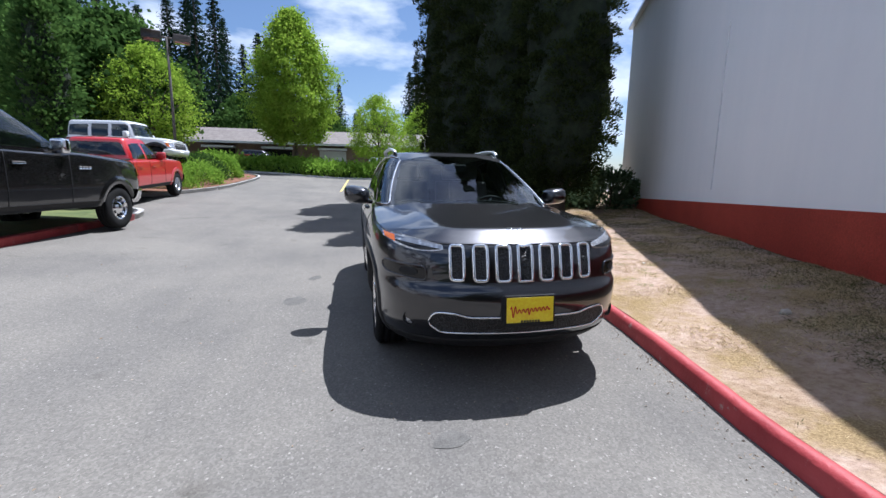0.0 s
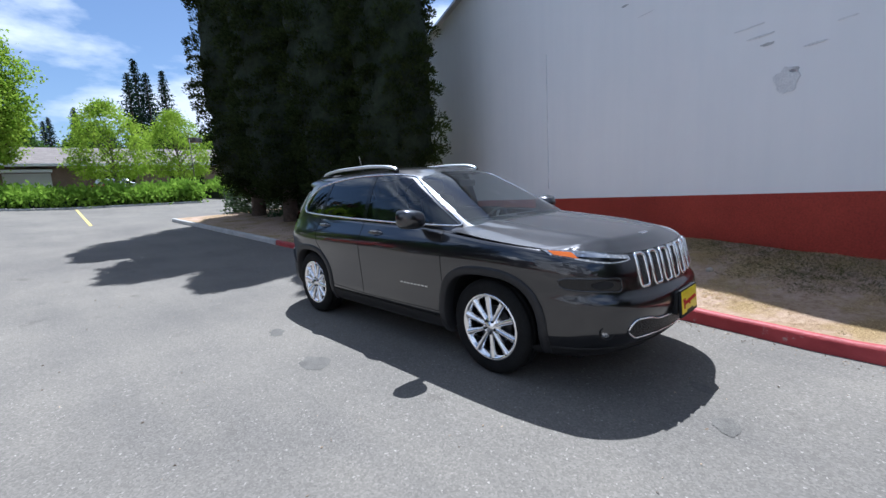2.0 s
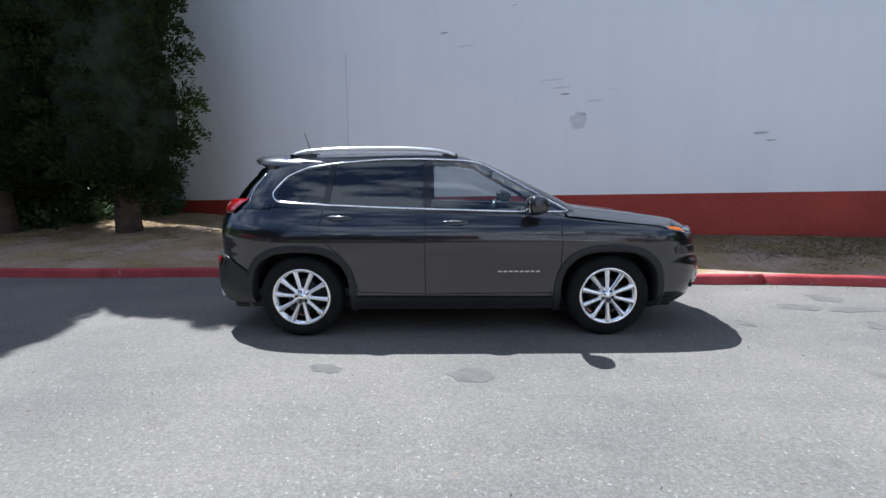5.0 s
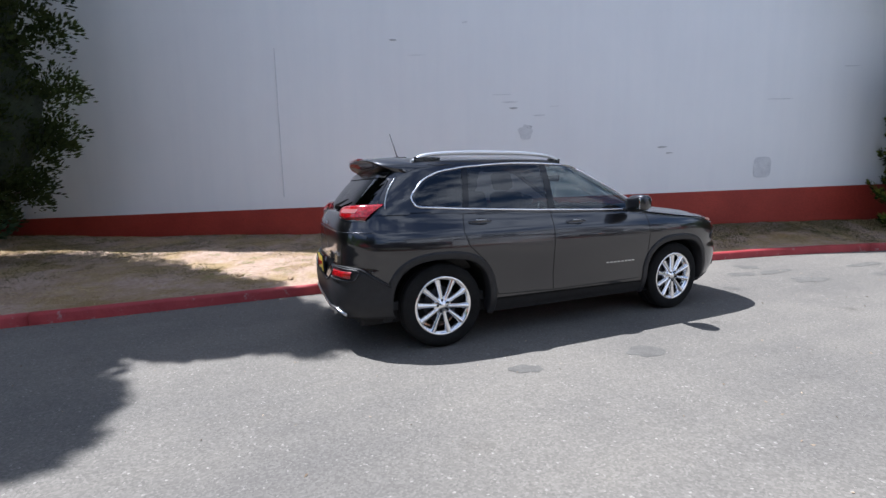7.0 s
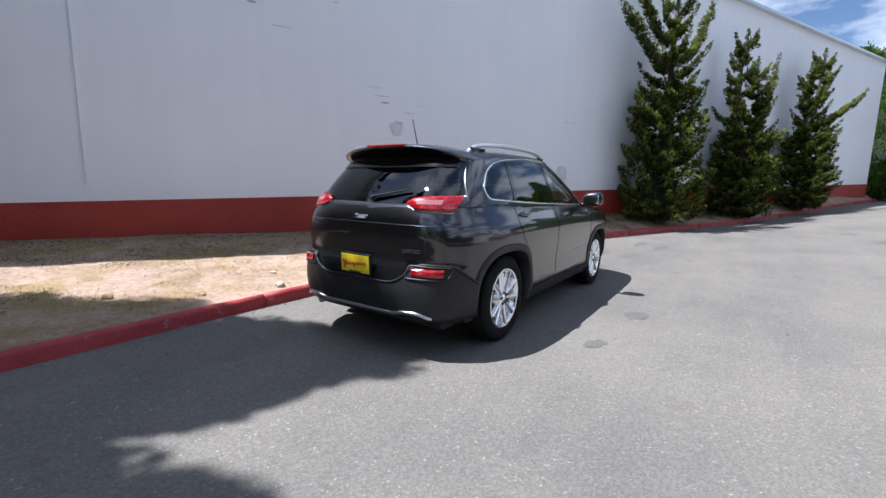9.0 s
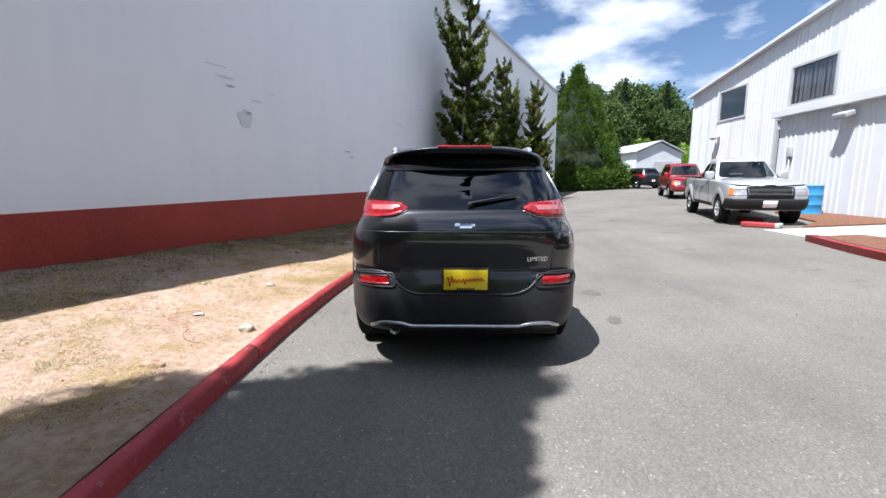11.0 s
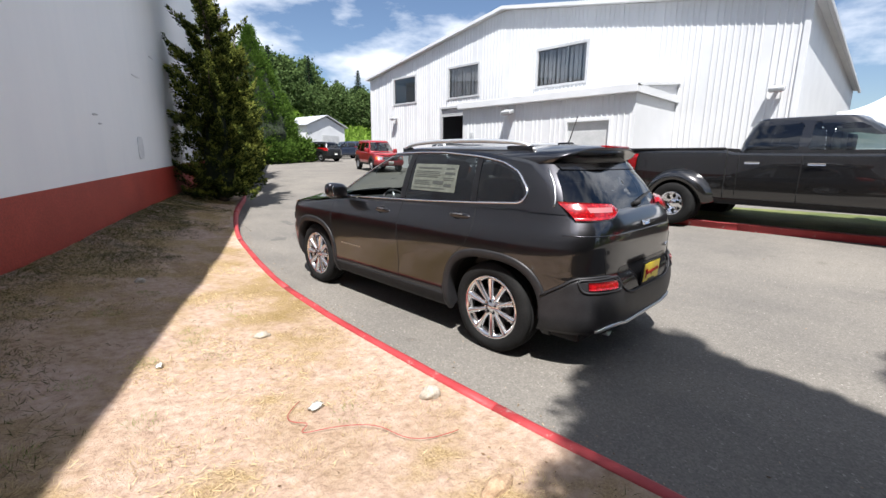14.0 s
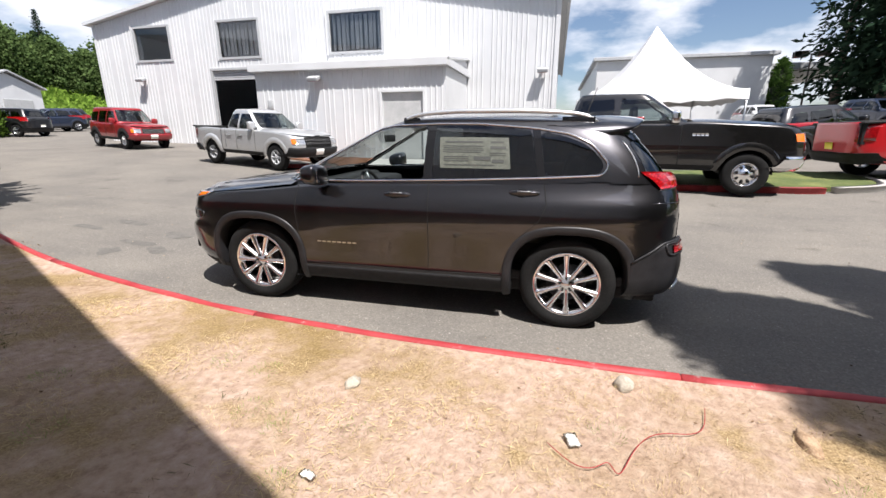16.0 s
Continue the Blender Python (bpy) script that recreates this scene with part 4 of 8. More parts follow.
last_i = len(ring) - 1
part("rear_bumper", patch(on_ring, lambda u: (last_i * u, 0.305), lambda u: (last_i * u, lip_at(last_i * u)), last_i, 14, 0.012, 0.03), arch_grey, suv, "dark grey moulded rear bumper")
part("bumper_lip", add_tube(bmesh.new(), [on_ring(i, lip_at(i), 0.012) for i in range(0, last_i + 1, 2)], 0.009, 8), arch_grey, suv, "dark grey bumper edge")
chin = table([(0.0, 0.352), (0.36, 0.352), (0.46, 0.372), (0.56, 0.375), (0.66, 0.34)])
part("skid_trim", trim(lo_r, [(-0.66 + 1.32 * k / 50, chin(abs(-0.66 + 1.32 * k / 50))) for k in range(51)], 0.014, 0.018, closed=False, sides=8), satin_metal, suv, "satin silver skid trim")
part("tailpipe", add_disc(bmesh.new(), (0.50, 2.03, 0.30), (0, 1, 0), [(0, 0.035), (0.12, 0.035), (0.125, 0.031), (0.03, 0.03), (0.03, 0.001)], 20), satin_metal, suv, "steel tailpipe")
part("tailgate_recess", fill(lo_r, dense(rounded([(-0.40, 0.585), (0.40, 0.585), (0.47, 0.69), (0.45, 0.765), (-0.45, 0.765), (-0.47, 0.69)], 0.04), 0.06), 0.003), gloss_black, suv, "black number plate recess")
part("tailgate_crease", trim(lo_r, [(-0.80 + 1.6 * k / 40, 1.0) for k in range(41)], 0.006, -0.003, closed=False), granite, suv)
# wiper on the rear window
wiper = part("rear_wiper", add_tube(bmesh.new(), [up_end_r(-0.02 - 0.35 * k / 10, 1.19 + 0.07 * k / 10, 0.03) for k in range(11)], [0.020 - 0.0011 * k for k in range(11)], 8, flat=0.5), black_plastic, suv, "black rear wiper")
part("wiper_pivot", add_disc(bmesh.new(), up_end_r(-0.02, 1.185, 0.0), (0, 1, 0.6), [(0, 0.024), (0.035, 0.022), (0.042, 0.001)], 16), black_plastic, wiper)
# spoiler over the rear window, its ends running into the pillars
bm, rows = bmesh.new(), []
for i in range(37):
    q = -1 + 2 * i / 36
    x = 0.648 * q
    e = max(0.0, 1 - abs(q) ** 4) ** 0.5
    row = []
    for y, z, zs in ((1.36, 1.570, 1.545), (1.42, 1.622, 1.556), (1.62, 1.627, 1.552), (1.80, 1.615, 1.540), (1.875, 1.600, 1.530), (1.890, 1.590, 1.522), (1.875, 1.578, 1.512), (1.74, 1.540, 1.498)):
        base = up_end_r(x, zs, 0.002)
        want = Vector((x, y - 0.10 * q * q, z - 0.045 * q ** 4))
        row.append(bm.verts.new(base.lerp(want, e)))
    rows.append(row)
for A, B in zip(rows, rows[1:]):
    for k in range(7):
        bm.faces.new((A[k], A[k + 1], B[k + 1], B[k]))
bmesh.ops.recalc_face_normals(bm, faces=bm.faces)
spoiler = part("roof_spoiler", bm, granite, suv, "dark grey roof spoiler with a red brake light")
part("high_brake_light", box((-0.20, 1.83, 1.592), (0.20, 1.884, 1.612), 0.006), lamp_red, spoiler, "red high brake light")
part("spoiler_lining", patch(up_end_r, lambda u: (-0.60 + 1.2 * u, 1.462), lambda u: (-0.60 + 1.2 * u, 1.515), 24, 3, 0.010), gloss_black, spoiler, "black strip under the spoiler")
# aerial
aerial = part("aerial", add_tube(bmesh.new(), [(0, 1.44, 1.63), (0, 1.455, 1.66), (0, 1.52, 1.86)], [0.012, 0.005, 0.003], 8), black_plastic, suv, "black whip aerial")
part("aerial_base", box((-0.028, 1.36, 1.615), (0.028, 1.49, 1.648), 0.012), gloss_black, aerial)
# front wipers
for a, b in (((0.55, -1.13, 1.10), (-0.05, -1.02, 1.135)), ((-0.10, -1.15, 1.11), (-0.66, -0.92, 1.135))):
    part("front_wiper", add_tube(bmesh.new(), [Vector(a).lerp(Vector(b), k / 6) + Vector((0, -0.02, 0.012 * math.sin(math.pi * k / 6))) for k in range(7)], 0.009, 6, flat=0.6), black_plastic, suv, "black windscreen wiper")
part("cowl_panel", patch(up_end_f, lambda u: (-0.74 + 1.48 * u, 1.03), lambda u: (-0.74 + 1.48 * u, 1.085), 24, 3, 0.006), black_plastic, suv, "black cowl panel under the windscreen")


# --- badges in raised metal letters ---
def lettering(name, text, size, m, material, parent, depth=0.002):
    cu = bpy.data.curves.new(name, "FONT")
    cu.body, cu.size, cu.extrude, cu.align_x = text, size, depth, "CENTER"
    tmp = bpy.data.objects.new(name, cu)
    scene.collection.objects.link(tmp)
    dg = bpy.context.evaluated_depsgraph_get()
    me = bpy.data.meshes.new_from_object(tmp.evaluated_get(dg))
    bpy.data.objects.remove(tmp)
    bpy.data.curves.remove(cu)
    me.materials.clear()
    me.materials.append(material)
    ob = new(name, me)
    ob.parent = parent
    ob.matrix_basis = m
    return ob


for sgn in (1, -1):
    ls = lower.side(sgn)
    for k in range(8):
        y = -0.73 + 0.047 * k
        bm = patch(ls, lambda u: (y + 0.034 * u, 0.590), lambda u: (y + 0.034 * u, 0.601), 2, 1, 0.003, 0.003)
        part("badge_bar", bm, satin_metal, suv, smooth=False)
for k in range(3):
    part("maker_mark", patch(lo_r, lambda u: (0.075 - 0.05 * k - 0.04 * u, 1.028), lambda u: (0.075 - 0.05 * k - 0.04 * u, 1.056 if k else 1.062), 4, 2, 0.008, 0.008), chrome, suv)
lettering("trim_badge", "LIMITED", 0.042, Matrix.Translation(lo_r(-0.50, 0.802, 0.003)) @ pose(0, 0, 0, 90, 0, 180 + 11), chrome, suv)
bm = bmesh.new()
for k in range(4):
    add_tube(bm, [Vector((-0.045 + 0.03 * k, -2.12, 1.004)) + Vector((0.011 * math.cos(t * math.pi / 5), 0.013 * math.sin(t * math.pi / 5), 0.004 * math.sin(t * math.pi / 5))) for t in range(10)], 0.004, 6, True)
part("bonnet_mark", bm, chrome, suv)


# --- wheels ---
def tyre_mesh(r, w, rim_r, sides=64):
    bm = bmesh.new()
    half = w / 2
    prof = [(-half * 0.8, rim_r - 0.012), (-half * 0.96, rim_r + 0.02), (-half, (r + rim_r) / 2), (-half * 0.93, r - 0.03), (-half * 0.78, r - 0.006), (-half * 0.5, r), (-half * 0.48, r - 0.008), (-half * 0.42, r - 0.008), (-half * 0.40, r),
            (-half * 0.04, r), (-half * 0.03, r - 0.008), (half * 0.03, r - 0.008), (half * 0.04, r), (half * 0.40, r), (half * 0.42, r - 0.008), (half * 0.48, r - 0.008), (half * 0.5, r), (half * 0.78, r - 0.006), (half * 0.93, r - 0.03), (half, (r + rim_r) / 2), (half * 0.96, rim_r + 0.02), (half * 0.8, rim_r - 0.012)]
    return add_disc(bm, (0, 0, 0), (1, 0, 0), prof, sides)


def make_wheel(r, w, rim_r, spokes, metal):
    """A wheel about the x axis, its face towards +x."""
    hub_ = empty("wheel")
    part("tyre", tyre_mesh(r, w, rim_r), black_rubber, hub_, "black tyre with grooved tread")
    half = w / 2
    rim = part("rim", add_disc(bmesh.new(), (0, 0, 0), (1, 0, 0), [(-half * 0.8, rim_r - 0.02), (0.0, rim_r - 0.05), (half * 0.72, rim_r - 0.028), (half * 0.86, rim_r - 0.016), (half * 0.93, rim_r - 0.002), (half * 0.86, rim_r + 0.008), (half * 0.7, rim_r + 0.006)], 56), metal, hub_, "polished chrome rim")
    for k in range(spokes):
        a = 2 * math.pi * (k + 0.5) / spokes
        bm, rows = bmesh.new(), []
        ca, sa = math.cos(a), math.sin(a)
        # in pairs: every two spokes lean to one another
        skew = 0.0
        for i in range(6):
            t = i / 5
            rr = 0.045 + (rim_r - 0.062) * t
            wid = 0.015 + 0.010 * t if t < 0.85 else 0.028
            xx = half * (0.74 + 0.10 * t)
            row = []
            for o, dx in ((-wid, -0.03), (-wid * 0.85, 0.0), (-wid * 0.25, 0.010), (wid * 0.25, 0.010), (wid * 0.85, 0.0), (wid, -0.03)):
                row.append(bm.verts.new((xx + dx, rr * ca - (o + skew) * sa, rr * sa + (o + skew) * ca)))
            rows.append(row)
        for A, B in zip(rows, rows[1:]):
            for q in range(5):
                bm.faces.new((A[q], A[q + 1], B[q + 1], B[q]))
        bmesh.ops.recalc_face_normals(bm, faces=bm.faces)
        part("spoke", bm, metal, rim)
    part("wheel_hub", add_disc(bmesh.new(), (0, 0, 0), (1, 0, 0), [(0.0, 0.085), (half * 0.68, 0.08), (half * 0.78, 0.066), (half * 0.80, 0.034), (half * 0.86, 0.030), (half * 0.88, 0.001)], 28), metal, rim)
    for k in range(5):
        a = 2 * math.pi * k / 5 + 0.3
        part("wheel_nut", add_disc(bmesh.new(), (half * 0.76, 0.052 * math.cos(a), 0.052 * math.sin(a)), (1, 0, 0), [(0, 0.011), (0.014, 0.010), (0.016, 0.001)], 8), gloss_black, rim)
    part("brake_disc", add_disc(bmesh.new(), (0, 0, 0), (1, 0, 0), [(0.0, 0.06), (0.01, 0.15), (0.03, 0.15), (0.031, 0.06)], 32), arch_grey, hub_)
    return hub_


first = make_wheel(WHEEL_R, 0.225, 0.250, 10, wheel_silver)
first.parent = suv
first.matrix_basis = pose(0.770, -ARCH_Y, WHEEL_Z, 18)
for x, y, yaw, spin in ((0.770, ARCH_Y, 0, 3), (-0.770, -ARCH_Y, 180, 40), (-0.770, ARCH_Y, 180, 12)):
    copy_thing(first, pose(x, y, WHEEL_Z, 0, 0, yaw) @ pose(0, 0, 0, spin))
part("underbody", box((-0.70, -2.0, 0.22), (0.70, 2.02, 0.34), 0.03), black_plastic, suv, "dark underbody", smooth=False)

# --- cabin ---
floor_pan = part("cabin_floor", box((-0.76, -0.95, 0.34), (0.76, 2.0, 0.42), 0.02), trim_black, suv, smooth=False)


def seat(x, y, rear=False):
    cushion = part("seat", box((x - 0.25, y - 0.26, 0.60), (x + 0.25, y + 0.26, 0.78), 0.06), seat_leather, suv, "dark leather seat")
    m = Matrix.Translation((x, y + 0.25, 0.72)) @ Matrix.Rotation(radians(-16), 4, "X")
    part("backrest", box((-0.24, -0.06, 0.0), (0.24, 0.07, 0.60), 0.055, m), seat_leather, cushion)
    part("head_restraint", box((-0.13, -0.05, 0.62), (0.13, 0.06, 0.80), 0.045, m), seat_leather, cushion)
    return cushion


for sx in (0.37, -0.37):
    seat(sx, 0.05)
    seat(sx, 0.98)
part("dashboard", add_box(box((-0.74, -0.98, 0.72), (0.74, -0.52, 1.03), 0.06), (-0.72, -1.08, 0.9), (0.72, -0.8, 1.06), 0.04), trim_black, suv, "black dashboard")
wheel_c = Vector((0.37, -0.42, 0.98))
wm = Matrix.Translation(wheel_c) @ Matrix.Rotation(radians(-66), 4, "X")
bm = add_tube(bmesh.new(), [wm @ Vector((0.185 * math.cos(t * math.pi / 18), 0.185 * math.sin(t * math.pi / 18), 0)) for t in range(36)], 0.016, 8, True)
steering = part("steering_wheel", bm, trim_black, suv, "black leather steering wheel with silver spokes")
for ang in (0.1, math.pi - 0.1, -math.pi / 2):
    part("wheel_spoke", add_tube(bmesh.new(), [wm @ Vector((0.05 * math.cos(ang), 0.05 * math.sin(ang), 0)), wm @ Vector((0.18 * math.cos(ang), 0.18 * math.sin(ang), 0))], 0.014, 6), satin_metal, steering)
part("wheel_boss", add_disc(bmesh.new(), wm @ Vector((0, 0, -0.04)), wm.to_3x3() @ Vector((0, 0, 1)), [(0, 0.075), (0.05, 0.07), (0.06, 0.001)], 20), trim_black, steering)
part("rear_view_mirror", box((-0.12, -0.40, 1.40), (0.12, -0.37, 1.47), 0.012), trim_black, suv, "rear-view mirror")
part("headlining", patch(lambda a, b, o: Vector((a, b, 1.555 + 0.06 * (1 - (a / 0.6) ** 2) - 0.03 * ((b - 0.6) / 1.1) ** 2)), lambda u: (-0.57, -0.05 + 1.7 * u), lambda u: (0.57, -0.05 + 1.7 * u), 16, 12, 0), trim_beige, suv, "pale headlining")
label_paper = speckled("label_paper", [(0.3, (0.085, 0.092, 0.077)), (0.7, (0.105, 0.112, 0.094))], 5.0, 0.35, 40.0, 0.02, 0.001)
# price label on the driver's rear window
us = upper.side(1)
label_ = part("price_label", patch(us, lambda u: (0.335 + 0.55 * u, 1.225), lambda u: (0.315 + 0.54 * u, 1.455), 8, 5, 0.0055), label_paper, suv, "large pale printed price label on the rear side window")
for a, b, w, h in ((0.36, 1.42, 0.30, 0.012), (0.35, 1.39, 0.32, 0.006), (0.35, 1.375, 0.31, 0.006), (0.35, 1.36, 0.32, 0.006), (0.35, 1.345, 0.30, 0.006), (0.60, 1.30, 0.13, 0.03), (0.36, 1.31, 0.2, 0.006), (0.36, 1.295, 0.2, 0.006), (0.36, 1.28, 0.2, 0.006), (0.36, 1.25, 0.4, 0.007),
                   (0.72, 1.42, 0.1, 0.012), (0.72, 1.38, 0.12, 0.02), (0.72, 1.34, 0.12, 0.006), (0.72, 1.325, 0.12, 0.006), (0.74, 1.28, 0.09, 0.025)):
    part("print_bar", patch(us, lambda u: (a + w * u, b - h / 2), lambda u: (a + w * u, b + h / 2), 2, 1, 0.0075), ink_grey, label_, smooth=False)

# ---- the white metal workshop opposite ----
workshop = tagged(empty("workshop"), "white ribbed-metal workshop with a shallow gable", "building", kind="structure")
WX, WY0, WY1, RIDGE = -15.4, -22.8, 1.0, -11.2


def gable_top(y):
    return 8.85 - (y - RIDGE) * 0.175 if y > RIDGE else 8.85 - (RIDGE - y) * 0.172


def ribbed(name, y0, y1, z0, z1a, z1b, x, material, parent, pitch=0.2033):
    """A sheet of siding standing in a plane of constant x, with trapezoid ribs; its top runs from z1a to z1b."""
    prof, y = [], y0
    first_rib = math.ceil(y0 / pitch) * pitch
    prof.append((y0, 0.0))
    r = first_rib
    while r < y1 - 0.06:
        if r > y0 + 0.06:
            prof += [(r - 0.032, 0.0), (r - 0.016, 0.026), (r + 0.016, 0.026), (r + 0.032, 0.0)]
        r += pitch
    prof.append((y1, 0.0))
    v, f = [], []
    for yy, d in prof:
        top = z1a + (z1b - z1a) * (yy - y0) / (y1 - y0)
        v += [(x + d, yy, z0), (x + d, yy, top)]
    for i in range(len(prof) - 1):
        f.append((2 * i, 2 * i + 2, 2 * i + 3, 2 * i + 1))
    return raw(name, v, f, material, parent)


def clad(y0, y1, low, top, holes, x, parent):
    """Sheets about 0.92 m wide from y0 to y1, cut round the holes (y0, y1, z0, z1)."""
    cuts = sorted({y0, y1, *[h[0] for h in holes], *[h[1] for h in holes]})
    for a, b in zip(cuts, cuts[1:]):
        n = max(1, round((b - a) / 0.915))
        for k in range(n):
            p, q = a + (b - a) * k / n, a + (b - a) * (k + 1) / n
            zs = [low((p + q) / 2)]
            spans, z = [], low((p + q) / 2)
            for h in sorted((h for h in holes if h[0] < (p + q) / 2 < h[1]), key=lambda h: h[2]):
                if h[2] > z:
                    spans.append((z, h[2], h[2]))
                z = h[3]
            spans.append((z, top(p), top(q)))
            for s in spans:
                ribbed("siding_sheet", p, q, s[0], s[1], s[2], x, white_metal, parent)


WINDOWS = [(-20.25, -18.05, 5.0, 6.6), (-15.15, -12.85, 4.95, 6.62), (-9.15, -6.55, 4.95, 6.65)]
BIGDOOR = (-15.78, -13.2, 0.3, 4.42)
clad(WY0, WY1, lambda y: 0.1, gable_top, WINDOWS + [BIGDOOR], WX, workshop)
for y0, y1, z0, z1 in WINDOWS:
    win = empty("window")
    win.parent = workshop
    bm = bmesh.new()
    for lo, hi in (((WX - 0.06, y0 - 0.06, z0 - 0.06), (WX + 0.05, y0 + 0.05, z1 + 0.06)), ((WX - 0.06, y1 - 0.05, z0 - 0.06), (WX + 0.05, y1 + 0.06, z1 + 0.06)),
                   ((WX - 0.06, y0 + 0.05, z1 - 0.05), (WX + 0.05, y1 - 0.05, z1 + 0.06)), ((WX - 0.06, y0 + 0.05, z0 - 0.06), (WX + 0.05, y1 - 0.05, z0 + 0.05))):
        add_box(bm, lo, hi, 0.006)
    part("window_frame", bm, window_grey, win, "grey metal frame", smooth=False)
    part("pane", box((WX - 0.045, y0 + 0.05, z0 + 0.05), (WX - 0.03, y1 - 0.05, z1 - 0.05)), dark_pane, win, "dark glass with pale vertical blinds behind", smooth=False)
    for k in range(int((y1 - y0) / 0.22)):
        yy = y0 + 0.16 + 0.22 * k
        if (k * 7 + int(-y0 * 3)) % 7 != 4:
            part("blind_strip", box((WX - 0.10, yy, z0 + 0.1), (WX - 0.09, yy + 0.13 + 0.03 * (k % 3), z1 - 0.08 - 0.05 * (k % 2))), blind_dark, win, "grey hanging curtain strip" if k == 0 else "", smooth=False)
    part("sill_reveal", box((WX - 0.12, y0 - 0.12, z0 - 0.10), (WX + 0.09, y0 - 0.06, z1 + 0.08), 0.006), white_metal, win, smooth=False)
# side wall, back and roof
for yy in (WY0, WY1):
    part("corner_trim", box((WX - 0.12, yy - 0.09, 0.1), (WX + 0.045, yy + 0.09, gable_top(yy) + 0.02), 0.006), white_metal, workshop, smooth=False)
def quad_slab(name, corners, thick, material, parent, label=""):
    a, b, c, d = [Vector(p) for p in corners]
    n = (b - a).cross(d - a).normalized() * thick
    v = [a, b, c, d, a - n, b - n, c - n, d - n]
    f = [(0, 1, 2, 3), (7, 6, 5, 4), (0, 4, 5, 1), (1, 5, 6, 2), (2, 6, 7, 3), (3, 7, 4, 0)]
    return raw(name, v, f, material, parent, label)


quad_slab("north_wall", [(WX, WY1 + 0.02, 0), (-42, WY1 + 0.02, 0), (-42, WY1 + 0.02, gable_top(WY1)), (WX, WY1 + 0.02, gable_top(WY1))], 0.1, white_metal, workshop)
quad_slab("south_wall", [(WX, WY0 - 0.02, 0), (-42, WY0 - 0.02, 0), (-42, WY0 - 0.02, gable_top(WY0)), (WX, WY0 - 0.02, gable_top(WY0))], 0.1, white_metal, workshop)
for ya, yb in ((WY0 - 0.35, RIDGE), (RIDGE, WY1 + 0.35)):
    quad_slab("roof_slope", [(WX + 0.3, ya, gable_top(ya) + 0.14), (WX + 0.3, yb, gable_top(yb) + 0.14), (-42, yb, gable_top(yb) + 0.14), (-42, ya, gable_top(ya) + 0.14)], 0.12, white_metal, workshop, "pale metal roof")
    quad_slab("verge_trim", [(WX + 0.32, ya, gable_top(ya) + 0.0), (WX + 0.32, yb, gable_top(yb) + 0.0), (WX + 0.32, yb, gable_top(yb) + 0.15), (WX + 0.32, ya, gable_top(ya) + 0.15)], 0.03, white_metal, workshop)
quad_slab("back_wall", [(-42, WY0, 0), (-42, WY1, 0), (-42, WY1, 8), (-42, WY0, 8)], 0.1, white_metal, workshop)
part("gutter", box((-42, WY1 + 0.30, gable_top(WY1) - 0.18), (WX + 0.3, WY1 + 0.44, gable_top(WY1) - 0.02), 0.02), window_grey, workshop, "grey gutter", smooth=False)
# big door: dark interior with a part-raised shutter
door = empty("shutter_door")
door.parent = workshop
quad_slab("interior_back", [(WX - 9, BIGDOOR[0] - 4, 0), (WX - 9, BIGDOOR[1] + 4, 0), (WX - 9, BIGDOOR[1] + 4, 6), (WX - 9, BIGDOOR[0] - 4, 6)], 0.1, blind_grey, door)
for k in range(4):
    part("shutter_slat", box((WX - 0.10, BIGDOOR[0] + 0.04, 4.40 - 0.11 * (k + 1)), (WX - 0.06, BIGDOOR[1] - 0.04, 4.40 - 0.11 * k - 0.012), 0.01), window_grey, door, smooth=False)
for yy in (BIGDOOR[0], BIGDOOR[1]):
    part("door_jamb", box((WX - 0.12, yy - 0.06, 0.3), (WX + 0.05, yy + 0.06, 4.44), 0.01), window_grey, door, smooth=False)
part("door_head", box((WX - 0.12, BIGDOOR[0] - 0.06, 4.40), (WX + 0.05, BIGDOOR[1] + 0.06, 4.52), 0.01), window_grey, door, smooth=False)

# annex in front
annex = tagged(empty("annex"), "white ribbed-metal lean-to annex with a grey door", "building", kind="structure")
AX, AY0, AY1 = -11.6, -10.4, -2.78
ADOOR = (-5.17, -3.52, 0.35, 2.9)
clad(AY0, AY1, lambda y: 0.15, lambda y: 3.72, [ADOOR], AX, annex)
for yy, s in ((AY0, -1), (AY1, 1)):
    quad_slab("end_wall", [(AX, yy, 0.1), (WX, yy, 0.1), (WX, yy, 4.44), (AX, yy, 3.93)], 0.08 * -s, white_metal, annex)
n = 12
for k in range(n):
    xa = AX - 0.05 - (AX - WX) * k / n
    part("end_rib", box((xa - 0.05, AY1 + 0.0, 2.85), (xa + 0.02, AY1 + 0.045, 3.74 + 0.5 * k / n)), white_metal, annex, smooth=False)
quad_slab("annex_roof", [(AX + 0.25, AY0 - 0.2, 3.98), (AX + 0.25, AY1 + 0.2, 3.98), (WX, AY1 + 0.2, 4.5), (WX, AY0 - 0.2, 4.5)], 0.1, white_metal, annex, "pale metal roof")
for yy in (AY0 - 0.2, AY1 + 0.12):
    part("barge_board", box((WX, yy, 3.70), (AX + 0.04, yy + 0.08, 3.95), 0.01), white_metal, annex, smooth=False)
part("fascia", box((AX + 0.04, AY0 - 0.2, 3.70), (AX + 0.27, AY1 + 0.2, 3.97), 0.02), white_metal, annex, "white gutter fascia", smooth=False)
adoor = part("annex_door", box((AX - 0.12, ADOOR[0] + 0.02, ADOOR[2]), (AX - 0.07, ADOOR[1] - 0.02, ADOOR[3] - 0.02)), blind_grey, annex, "plain grey sliding door", smooth=False)
bm = bmesh.new()
